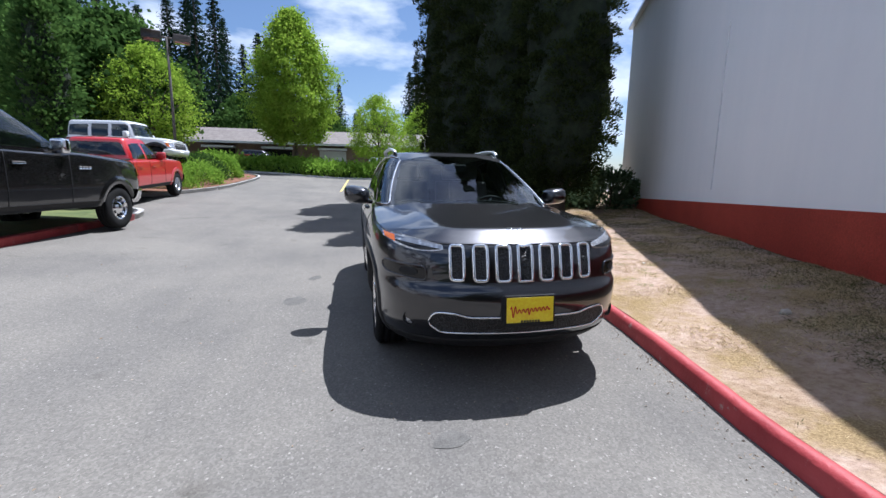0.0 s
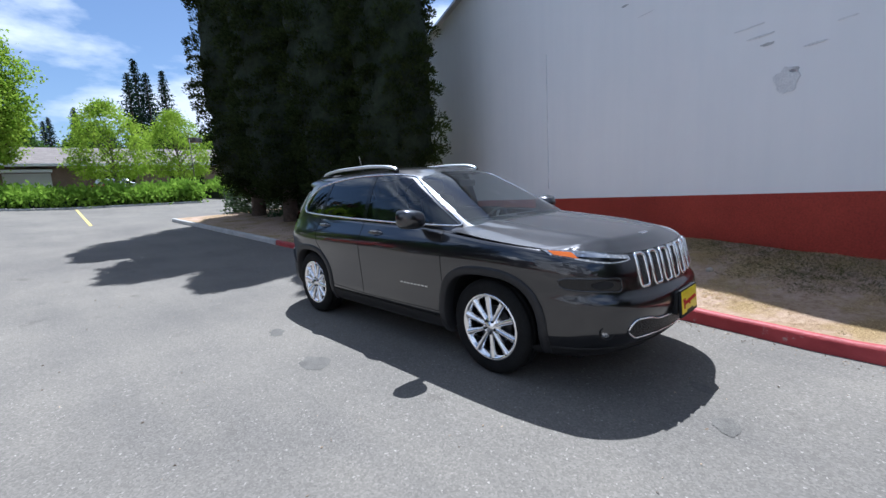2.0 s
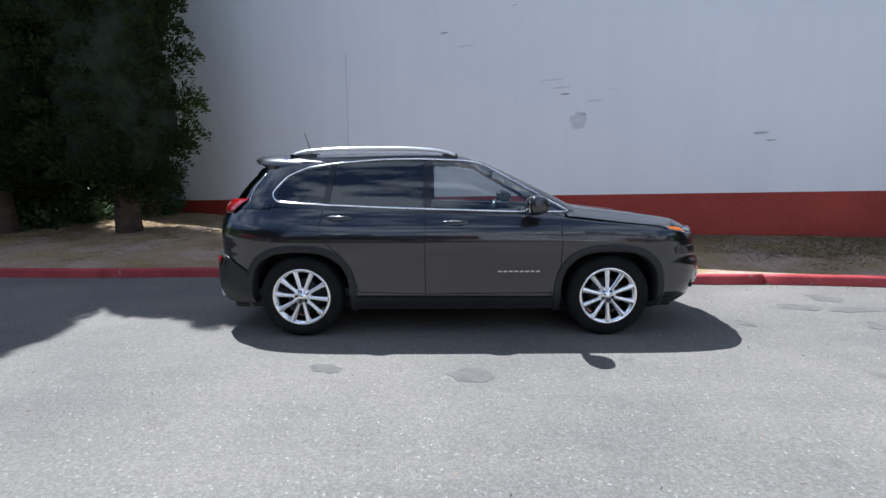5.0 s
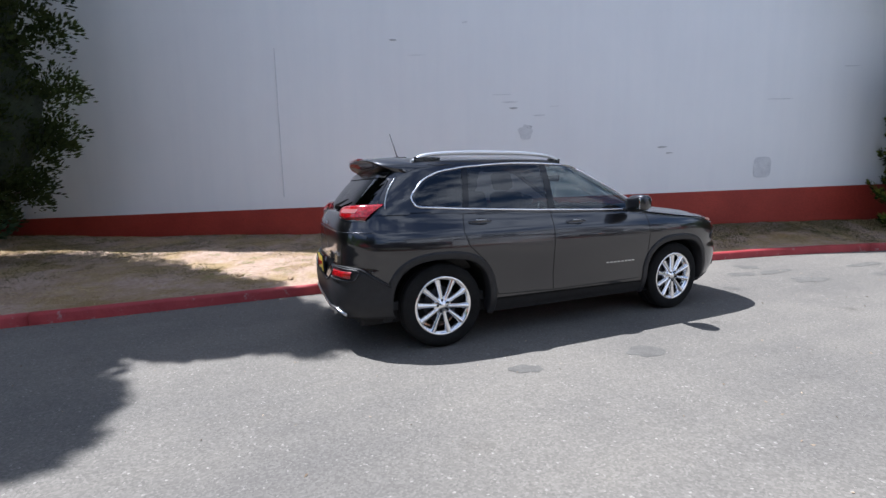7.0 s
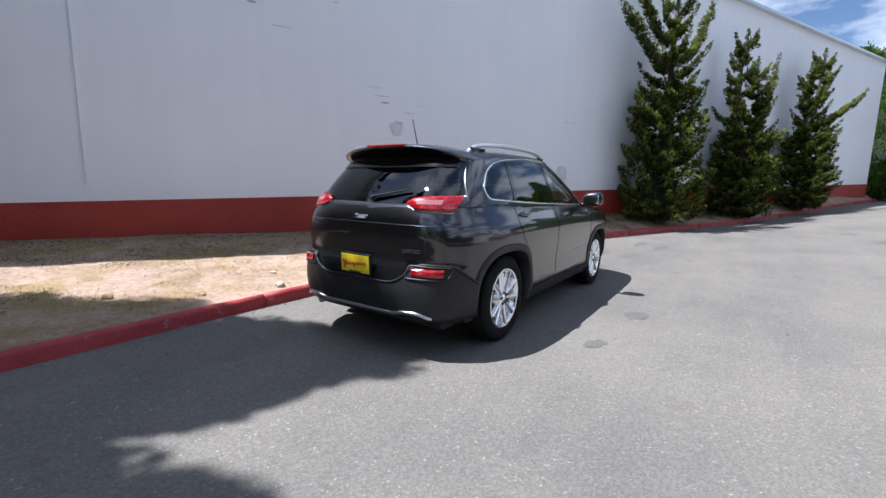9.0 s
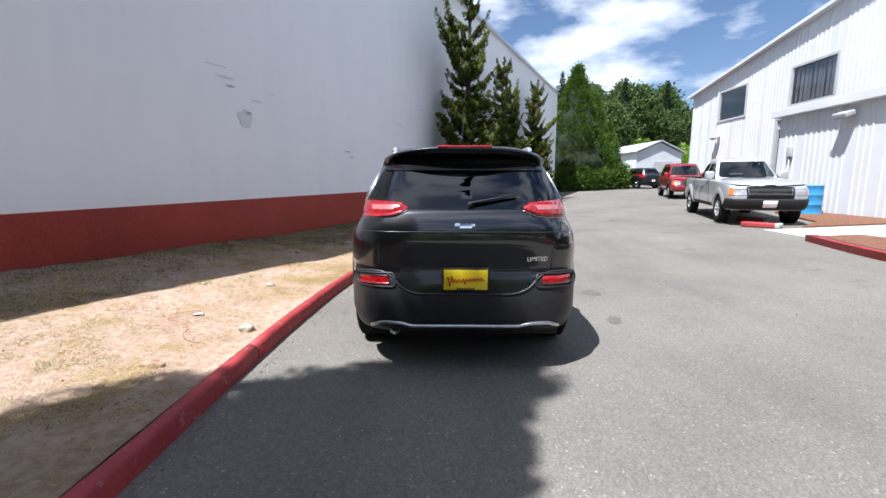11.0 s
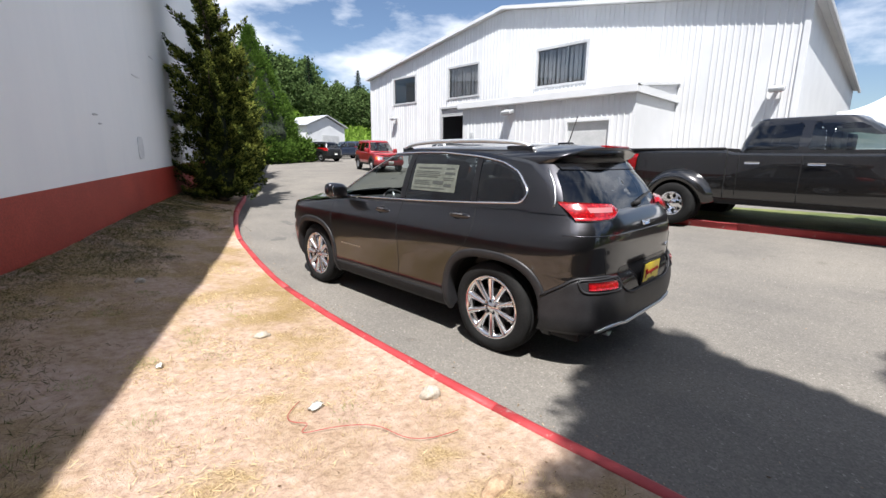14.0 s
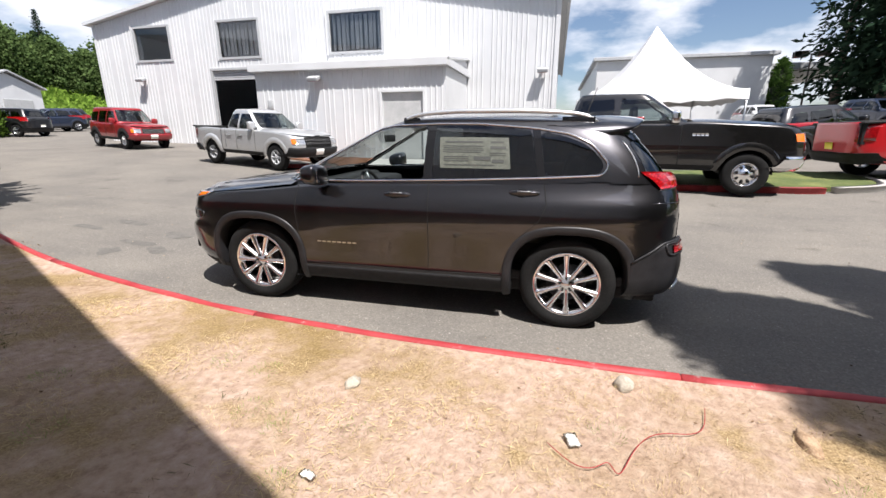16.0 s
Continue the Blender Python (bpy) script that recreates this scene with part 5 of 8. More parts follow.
for lo, hi in (((AX - 0.1, ADOOR[0] - 0.07, 0.3), (AX + 0.05, ADOOR[0] + 0.03, 2.97)), ((AX - 0.1, ADOOR[1] - 0.03, 0.3), (AX + 0.05, ADOOR[1] + 0.07, 2.97)), ((AX - 0.1, ADOOR[0] + 0.03, 2.87), (AX + 0.05, ADOOR[1] - 0.03, 2.97))):
    add_box(bm, lo, hi, 0.006)
part("door_frame", bm, white_metal, annex, smooth=False)


def wall_light(x, y, z, name, label):
    lamp = tagged(empty(name, x, y, z), label, "lamp")
    part("bracket", box((0.0, -0.06, -0.04), (0.12, 0.06, 0.04), 0.01), window_grey, lamp, smooth=False)
    part("head", box((0.10, -0.22, -0.05), (0.42, 0.22, 0.10), 0.03, Matrix.Rotation(radians(18), 4, "Y")), window_grey, lamp)
    part("lens", box((0.13, -0.18, -0.065), (0.39, 0.18, -0.045), 0.005, Matrix.Rotation(radians(18), 4, "Y")), lamp_clear, lamp)
    return lamp


wall_light(AX + 0.03, -7.75, 3.45, "floodlight", "grey floodlight on the annex wall above the drive")
wall_light(WX + 0.03, -20.0, 4.15, "floodlight", "grey floodlight on the workshop wall under a window")
wall_light(WX + 0.03, 0.5, 3.95, "floodlight", "grey floodlight at the workshop's corner")
mb = tagged(empty("meter_box", AX + 0.03, -9.85, 2.5), "small grey meter box on the annex wall", "box")
part("case", box((0, -0.1, -0.17), (0.09, 0.1, 0.17), 0.012), window_grey, mb)
part("conduit", add_tube(bmesh.new(), [(0.04, 0, -0.17), (0.04, 0, -2.0)], 0.02, 8), window_grey, mb)

# second hall behind, seen past the corner
far_hall = tagged(empty("far_hall"), "pale far hall behind the tent", "building", kind="structure")
part("far_wall", box((-60, 4.0, 0.4), (-34, 16.0, 6.7), 0.05), white_metal, far_hall, smooth=False)
part("far_roof", box((-60.3, 3.7, 6.7), (-33.7, 16.3, 6.95), 0.03), window_grey, far_hall, smooth=False)
canopy = part("canopy_roof", box((-52, 16.3, 5.9), (-36, 24, 6.4), 0.05), window_grey, far_hall, "grey flat canopy", smooth=False)
for px_ in ((-37, 23), (-51, 23)):
    part("canopy_post", box((px_[0] - 0.2, px_[1] - 0.2, 1.0), (px_[0] + 0.2, px_[1] + 0.2, 5.9)), white_metal, far_hall, smooth=False)

# patches and marks on the hall wall
def wall_mark(name, s, z, w, h, material, label, irregular=0.0):
    n = 22
    pts = []
    for k in range(n):
        a = 2 * math.pi * k / n
        r = 1 + irregular * noise.noise((math.cos(a) * 1.7 + s, math.sin(a) * 1.7, z))
        c, d = math.cos(a), math.sin(a)
        e = 0.5 if irregular == 0 else 1.0
        pts.append(wall_point(s + w / 2 * r * math.copysign(abs(c) ** e, c), 0.012, z + h / 2 * r * math.copysign(abs(d) ** e, d)))
    bm = bmesh.new()
    bm.faces.new([bm.verts.new(p) for p in pts])
    back = [bm.verts.new(p - WALL_OUT * 0.02) for p in pts]
    vs = list(bm.verts)[:n]
    for k in range(n):
        bm.faces.new((vs[k], vs[(k + 1) % n], back[(k + 1) % n], back[k]))
    bmesh.ops.recalc_face_normals(bm, faces=bm.faces)
    return part(name, bm, material, hall, label, smooth=False)


wall_mark("plaster_patch", -0.02, 2.46, 0.26, 0.28, patch_grey, "grey repaired hole", 0.35)
wall_mark("plaster_chip", -0.10, 2.55, 0.10, 0.06, chip_dark, "", 0.5)
wall_mark("vent_cover", -4.85, 1.66, 0.34, 0.42, patch_grey, "pale grey blanked vent")
for s, z, w, h in ((0.30, 3.05, 0.34, 0.02), (0.22, 2.93, 0.16, 0.03), (-0.3, 2.78, 0.24, 0.02), (2.65, 4.30, 0.13, 0.035), (-5.1, 3.0, 0.5, 0.02), (-2.8, 2.1, 0.18, 0.03), (-2.95, 1.98, 0.12, 0.025), (0.45, 3.2, 0.4, 0.012), (-0.6, 2.95, 0.2, 0.012), (1.2, 4.6, 0.1, 0.02), (-6.4, 3.6, 0.3, 0.015), (2.2, 4.0, 0.35, 0.012)):
    wall_mark("paint_scuff", s, z, w, h, chip_dark if h > 0.02 else patch_grey, "", 0.5)
# a vertical joint in the sheeting
for s in (5.07,):
    v = [wall_point(s + d, 0.004, z) for d, z in ((-0.006, 1.2), (0.006, 1.2), (0.006 , 4.2), (-0.006, 4.2))]
    quad_slab("wall_joint", v, 0.02, patch_grey, hall)

# ---- islands, slabs, posts, tent ----
def flat_patch(name, outline, lift, material, label, category, step=1.2, kind="structure"):
    """A thin slab that follows the ground."""
    bm = bmesh.new()
    top = [bm.verts.new((x, y, ground_z(x, y) + lift)) for x, y in outline]
    low = [bm.verts.new((x, y, ground_z(x, y) - 0.1)) for x, y in outline]
    bm.faces.new(top)
    n = len(outline)
    for k in range(n):
        bm.faces.new((top[k], low[k], low[(k + 1) % n], top[(k + 1) % n]))
    bmesh.ops.triangulate(bm, faces=[f for f in bm.faces if len(f.verts) > 4])
    bmesh.ops.recalc_face_normals(bm, faces=bm.faces)
    return tagged(part(name, bm, material, None, smooth=False), label, category, kind=kind)


def smooth_line(pts, n=8):
    out = []
    for i in range(len(pts) - 1):
        p0, p1, p2, p3 = (Vector(pts[max(i - 1, 0)]), Vector(pts[i]), Vector(pts[i + 1]), Vector(pts[min(i + 2, len(pts) - 1)]))
        for k in range(n):
            t = k / n
            q = 0.5 * ((2 * p1) + (p2 - p0) * t + (2 * p0 - 5 * p1 + 4 * p2 - p3) * t * t + (3 * p1 - p0 - 3 * p2 + p3) * t ** 3)
            out.append((q.x, q.y))
    out.append(tuple(pts[-1]))
    return out


# planted island under the dark pickup
isle_edge = smooth_line([(-7.0, -3.2), (-6.3, -0.8), (-6.15, 2.0), (-6.2, 5.0), (-6.15, 6.3), (-6.5, 7.6), (-7.6, 8.0)])
isle_kerb = tagged(empty("island_kerb"), "red painted kerb of the planted island", "kerb", kind="structure")
kerb_run([p for p in isle_edge if p[1] < 6.6], -0.14, 0, 0.12, kerb_red, isle_kerb, length=2.4)
isle_grey = tagged(empty("island_kerb"), "bare grey concrete end of the island kerb", "kerb", kind="structure")
kerb_run([p for p in isle_edge if p[1] >= 6.5], -0.14, 0, 0.12, concrete, isle_grey, length=2.0)
inner = [(x - 0.12, y) for x, y in isle_edge]
flat_patch("island_bed", [p for p in inner if p[1] <= -0.2] + [(-7.9, -0.2), (-7.9, -3.2)], 0.10, bark_chips, "brown bark chips on the island", "bed")
flat_patch("island_lawn", [p for p in inner if p[1] > -0.2] + [(-8.6, 8.0), (-8.6, -0.2)], 0.10, grass_green, "patchy green lawn on the island", "lawn")
flat_patch("footway_slab", [(-7.3, -5.0), (-7.15, -3.35), (-11.5, -3.1), (-11.5, -5.3)], 0.03, concrete, "pale concrete path to the annex door", "pavement")
flat_patch("annex_bed", [(-9.6, -6.2), (-8.4, -5.2), (-11.5, -5.4), (-11.5, -9.5), (-10.6, -9.0)], 0.05, bark_chips, "brown bark chips by the annex", "bed")
for x, y, yaw in ((-8.35, -6.75, 20), (-7.75, -5.65, 35)):
    stop = tagged(empty("wheel_stop", x, y, ground_z(x, y), yaw), "red painted concrete wheel stop", "kerb block", "wheel stops")
    part("block", box((-0.12, -0.42, 0), (0.12, 0.42, 0.13), 0.03), kerb_red, stop)
    part("bare_end", box((-0.122, 0.30, 0.002), (0.122, 0.424, 0.132), 0.03), concrete, stop)

# blue drum
drum = tagged(empty("drum", -11.0, -8.15, ground_z(-11.0, -8.15) + 0.02), "blue steel drum by the annex", "drum")
part("barrel", add_disc(bmesh.new(), (0, 0, 0), (0, 0, 1), [(0, 0.001), (0, 0.28), (0.02, 0.295), (0.04, 0.285), (0.28, 0.285), (0.30, 0.297), (0.32, 0.285), (0.57, 0.285), (0.59, 0.297), (0.61, 0.285), (0.85, 0.285), (0.87, 0.296), (0.89, 0.28), (0.865, 0.27), (0.865, 0.001)], 32), drum_blue, drum)
part("bung", add_disc(bmesh.new(), (0.17, 0, 0.865), (0, 0, 1), [(0, 0.035), (0.02, 0.033), (0.022, 0.001)], 12), satin_metal, drum)

# verge on the far side of the drive: kerbed shrub island and long hedge bank
isle2 = smooth_line([(-9.6, 10.8), (-8.0, 11.6), (-6.9, 14.5), (-6.6, 17.5), (-6.7, 23.0), (-7.4, 26.0), (-9.2, 27.5), (-12.5, 27.8)])
k2 = tagged(empty("island_kerb"), "grey concrete kerb of the shrub island", "kerb", kind="structure")
kerb_run(isle2, -0.14, 0, 0.13, concrete, k2, length=2.5)
flat_patch("shrub_bed", [(x - 0.1, y) for x, y in isle2] + [(-12.5, 10.8)], 0.09, bark_chips, "brown soil bed with shrubs", "bed")
k3 = tagged(empty("far_kerb"), "grey concrete kerb under the far hedge", "kerb", kind="structure")
kerb_run([(-12.0, 31.3), (-5.0, 30.0), (2.0, 29.0), (5.2, 28.4)], 0.14, 0, 0.12, concrete, k3, length=3.0)
for y0, y1, x in ((18.0, 29.0, -1.6), (18.5, 29.5, 1.0)):
    yl = [(x - 0.05, y0), (x + 0.05, y0), (x + 0.05 + 0.3, y1), (x - 0.05 + 0.3, y1)]
    if x < 0:
        n = 8
        v, f = [], []
        for k in range(n + 1):
            yy = y0 + (y1 - y0) * k / n
            for xx in (x - 0.05 + 0.3 * k / n, x + 0.05 + 0.3 * k / n):
                v.append((xx, yy, ground_z(xx, yy) + 0.006))
        for k in range(n):
            f.append((2 * k, 2 * k + 1, 2 * k + 3, 2 * k + 2))
        tagged(raw("parking_line", v, f, line_yellow), "worn yellow parking line", "road marking", kind="structure")


def street_lamp(x, y, h, heads, label, yaw=0.0, r=0.07):
    g = ground_z(x, y)
    ob = tagged(empty("street_lamp", x, y, g, yaw), label, "street lamp")
    part("footing", add_disc(bmesh.new(), (0, 0, 0), (0, 0, 1), [(0, 0.25), (0.55, 0.25), (0.58, 0.22), (0.58, 0.001)], 16), concrete, ob)
    part("pole", add_tube(bmesh.new(), [(0, 0, 0.5), (0, 0, h)], [r, r * 0.7], 10), pole_brown, ob)
    for k in range(heads):
        s = 1 if k == 0 else -1
        hd = part("lamp_head", box((s * 0.25, -0.28, h - 0.16), (s * 0.95, 0.28, h + 0.16), 0.03), pole_brown, ob)
        part("lamp_arm", add_tube(bmesh.new(), [(0, 0, h), (s * 0.3, 0, h)], 0.04, 8), pole_brown, hd)
        part("lamp_lens", box((s * 0.30, -0.24, h - 0.18), (s * 0.90, 0.24, h - 0.158), 0.005), lamp_clear, hd)
    return ob


street_lamp(-9.3, 18.5, 6.6, 2, "brown steel car park lamp with two box heads", 20)
street_lamp(-43.0, 17.4, 5.0, 1, "brown steel street lamp with one box head", 100)
street_lamp(-32.0, 17.4, 4.7, 2, "dark steel street lamp with two box heads", 80)
street_lamp(5.2, 29.8, 4.2, 1, "thin dark garden lamp post beside the hedge", 40, 0.04)

# upper lot, a step higher behind the shrub island
tv, tf = [], []
for i in range(13):
    for j in range(13):
        u, w = i / 12, j / 12
        x, y = -8.7 - 24 * u, 13.6 + 20 * w
        rise = min(1.0, 4.5 * u, 9 * w) ** 0.8
        tv.append((x, y, (ground_z(x, y) + 0.02) * (1 - rise) + max(1.60, ground_z(x, y) + 0.02) * rise))
for i in range(12):
    for j in range(12):
        a = i * 13 + j
        tf.append((a, a + 1, a + 14, a + 13))
tagged(raw("upper_lot", tv, tf, asphalt, smooth=True), "raised grey asphalt upper lot", "ground", kind="structure")

# white peaked tent
tent = tagged(empty("tent", -14.6, 4.55, ground_z(-14.6, 4.55), 4), "white peaked event tent on poles", "tent")
H, E, TOPZ = 2.4, 2.15, 4.65
bm = bmesh.new()
N, R = 40, 14
grid = []
for i in range(R + 1):
    f = i / R
    ring = []
    for k in range(N):
        a = 2 * math.pi * k / N
        c, d = math.cos(a), math.sin(a)
        m = 1 / max(abs(c), abs(d))
        sq = f * H
        px_, py_ = c * m * sq, d * m * sq
        edge = max(abs(px_), abs(py_)) / H
        z = E + (TOPZ - E) * (1 - edge) ** 1.75 + 0.10 * (abs(c * d) * 2) ** 3 * edge
        ring.append(bm.verts.new((px_, py_, z)))
    grid.append(ring)
for i in range(1, R):
    for k in range(N):
        bm.faces.new((grid[i][k], grid[i][(k + 1) % N], grid[i + 1][(k + 1) % N], grid[i + 1][k]))
top = bm.verts.new((0, 0, TOPZ))
for k in range(N):
    bm.faces.new((grid[1][k], grid[1][(k + 1) % N], top))
low = [bm.verts.new((v.co.x * 1.005, v.co.y * 1.005, v.co.z - 0.28 - 0.05 * (k % 2))) for k, v in enumerate(grid[R])]
for k in range(N):
    bm.faces.new((grid[R][k], grid[R][(k + 1) % N], low[(k + 1) % N], low[k]))
bmesh.ops.delete(bm, geom=[v for v in bm.verts if not v.link_faces], context="VERTS")
bmesh.ops.recalc_face_normals(bm, faces=bm.faces)
part("canvas", bm, tent_white, tent, "taut white canvas with a hanging valance")
for sx in (-1, 1):
    for sy in (-1, 1):
        part("tent_pole", add_tube(bmesh.new(), [(sx * H * 0.985, sy * H * 0.985, 0), (sx * H * 0.985, sy * H * 0.985, E + 0.08)], 0.035, 8), satin_metal, tent)

# loose things on the verge
def blob(name, x, y, size, flat, material, label, category, seed):
    bm = bmesh.new()
    bmesh.ops.create_icosphere(bm, subdivisions=3, radius=1.0)
    for v in bm.verts:
        d = 1 + 0.28 * noise.noise(v.co * 1.6 + Vector((seed, 0, 0)))
        v.co = Vector((v.co.x * size[0] * d, v.co.y * size[1] * d, max(v.co.z, -0.5) * flat * d))
    return tagged(part(name, bm, material), label, category), (x, y)


def rest(ob, x, y, sink=0.0):
    ob.location = (x, y, bank_z(x, y) - min(v.co.z for v in ob.data.vertices) - sink)


for nm, x, y, size, fl, m, lab, cat, sd in (("rock", 1.80, 1.66, (0.065, 0.05), 0.045, pale_stone, "smooth pale rounded stone on the verge", "rock", 1),
                                            ("rock", 2.55, 3.05, (0.06, 0.05), 0.035, brown_stone, "small brown crumbling clod on the verge", "rock", 5), ("rock", 2.2, 0.2, (0.06, 0.04), 0.03, pale_stone, "small flat pale stone in the soil", "rock", 8),
                                            ("rock", 2.6, -1.9, (0.05, 0.04), 0.035, pale_stone, "small pale stone in the grass", "rock", 11), ("rock", 2.1, 2.4, (0.09, 0.045), 0.03, brown_stone, "crumbled brown bark piece on the verge", "rock", 13)):
    ob, (x, y) = blob(nm, x, y, size, fl, m, lab, cat, sd)
    rest(ob, x, y, 0.012)


def litter(x, y, w, d, yaw, label):
    bm = bmesh.new()
    n = 6
    g = [[bm.verts.new((w * (i / n - 0.5), d * (j / n - 0.5), 0.008 + 0.016 * noise.noise((i * 0.7 + x, j * 0.7 + y, 0)))) for j in range(n + 1)] for i in range(n + 1)]
    for i in range(n):
        for j in range(n):
            bm.faces.new((g[i][j], g[i + 1][j], g[i + 1][j + 1], g[i][j + 1]))
    bmesh.ops.solidify(bm, geom=bm.faces[:], thickness=0.002)
    ob = tagged(part("paper_scrap", bm, paper_white), label, "litter")
    m = pose(x, y, bank_z(x, y) + 0.012, 0, 0, yaw)
    ob.matrix_basis = m
    return ob


litter(2.38, 1.36, 0.09, 0.055, 20, "crumpled white paper scrap on the soil")
litter(2.90, 0.35, 0.07, 0.035, 70, "small white paper scrap in the straw")
pts = []
for k in range(40):
    t = k / 39
    x, y = 2.25 + 0.30 * math.sin(3.6 * t + 0.6) + 0.05 * math.sin(17 * t), 1.25 + 0.75 * t + 0.06 * math.sin(9 * t)
    pts.append((x, y, bank_z(x, y) + 0.012 + 0.012 * abs(math.sin(7 * t))))
tagged(part("red_cord", add_tube(bmesh.new(), pts, 0.0020, 5), cord_red), "thin red plastic cord lying on the soil", "cord")


def stain(x, y, w, d, yaw, seed):
    bm = bmesh.new()
    pts = []
    for k in range(26):
        a = 2 * math.pi * k / 26
        r = 1 + 0.45 * noise.noise((math.cos(a) * 1.5 + seed, math.sin(a) * 1.5, seed))
        px_, py_ = w * r * math.cos(a), d * r * math.sin(a)
        c, s_ = math.cos(radians(yaw)), math.sin(radians(yaw))
        xx, yy = x + px_ * c - py_ * s_, y + px_ * s_ + py_ * c
        pts.append(bm.verts.new((xx, yy, ground_z(xx, yy) + 0.003)))
    bm.faces.new(pts)
    bmesh.ops.triangulate(bm, faces=bm.faces)
    tagged(part("oil_stain", bm, stain_dark, None, smooth=False), "dark oil stain soaked into the asphalt", "stain", kind="structure")


for x, y, w, d, yaw, sd in ((-0.56, -2.81, 0.10, 0.06, 20, 1.0), (-0.17, -2.58, 0.09, 0.05, 60, 2.0), (-0.80, -4.04, 0.26, 0.13, 75, 3.0), (-1.66, -0.10, 0.17, 0.10, 80, 5.0), (-1.54, 0.97, 0.13, 0.07, 70, 8.0),
                            (-1.16, -5.23, 0.34, 0.10, 80, 9.0), (0.10, -4.20, 0.17, 0.12, 30, 10.0), (-0.30, -4.15, 0.30, 0.09, 85, 11.0), (-0.72, -5.6, 0.36, 0.08, 82, 12.0), (-0.13, -3.69, 0.22, 0.10, 60, 13.0)):
    stain(x, y, w, d, yaw, sd)

# ---- other parked vehicles: front towards -y in their own space ----
def skin(shell, belt_, sill_, axles, arch, wheel_z, n, rows, mid_z, shelf=0.94):
    """Sides, nose and tail of a body, open over its wheels."""
    bm, cols = bmesh.new(), []
    for a in even_angles(shell, mid_z, n):
        y0 = shell.point(a, mid_z).y
        zt, zb = belt_(y0), sill_
        col = [bm.verts.new(shell.point(a, zb + (zt - zb) * r / rows)) for r in range(rows + 1)]
        q = shell.point(a, zt)
        col.append(bm.verts.new((q.x * shelf, q.y * (0.985 if abs(q.x) < shell.width(zt) * 0.9 else 1.0), zt + 0.004)))
        cols.append(col)
    faces = []
    for i in range(n):
        A, B = cols[i], cols[(i + 1) % n]
        faces += [bm.faces.new((A[r], B[r], B[r + 1], A[r + 1])) for r in range(rows + 1)]
    wide = shell.width(mid_z) * 0.6
    gone = [f for f in faces if abs(f.calc_center_median().x) > wide and min(math.hypot(f.calc_center_median().y - y, f.calc_center_median().z - wheel_z) for y in axles) < arch]
    bmesh.ops.delete(bm, geom=gone, context="FACES")
    for v in bm.verts:
        for y in axles:
            d = Vector((v.co.y - y, v.co.z - wheel_z))
            if abs(v.co.x) > wide and v.is_boundary and sill_ + 0.03 < v.co.z < mid_z + 0.2 and d.length < arch + 0.09:
                d = d.normalized() * arch
                v.co.y, v.co.z = y + d.x, wheel_z + d.y
    bmesh.ops.delete(bm, geom=[v for v in bm.verts if not v.link_faces], context="VERTS")
    bmesh.ops.recalc_face_normals(bm, faces=bm.faces)
    return bm


def cab_skin(shell, z0, top, holes_side, holes_end, n, rows, crown=0.05):
    bm = bmesh.new()
    angles = even_angles(shell, (z0 + top) / 2, n)
    zs = [z0 + (top - z0) * r / rows for r in range(rows + 1)]
    cols = [[bm.verts.new(shell.point(a, z)) for z in zs] for a in angles]
    my = (shell.front(top) + shell.rear(top)) / 2
    for i in range(n):
        A, B = cols[i], cols[(i + 1) % n]
        for r in range(rows):
            c = (A[r].co + B[r].co + A[r + 1].co + B[r + 1].co) / 4
            if abs(c.x) > shell.width(c.z) * 0.82 and any(inside((c.y, c.z), h) for h in holes_side):
                continue
            if abs(c.x) < shell.width(c.z) * 0.88 and any(inside((c.x, c.z), h) for s, h in holes_end if (c.y - my) * s > 0 and abs(c.y - my) > 0.55 * (shell.rear(c.z) - shell.front(c.z)) / 2):
                continue
            bm.faces.new((A[r], B[r], B[r + 1], A[r + 1]))
    last = [c[-1] for c in cols]
    rings = [last]
    for k in range(1, 8):
        f = 1 - k / 8
        rings.append([bm.verts.new((v.co.x * f, my + (v.co.y - my) * f, v.co.z + crown * (1 - f ** 2.2))) for v in last])
    for A, B in zip(rings, rings[1:]):
        for k in range(n):
            bm.faces.new((A[k], A[(k + 1) % n], B[(k + 1) % n], B[k]))
    bm.faces.new(rings[-1])
    bmesh.ops.delete(bm, geom=[v for v in bm.verts if not v.link_faces], context="VERTS")
    bmesh.ops.recalc_face_normals(bm, faces=bm.faces)
    return bm


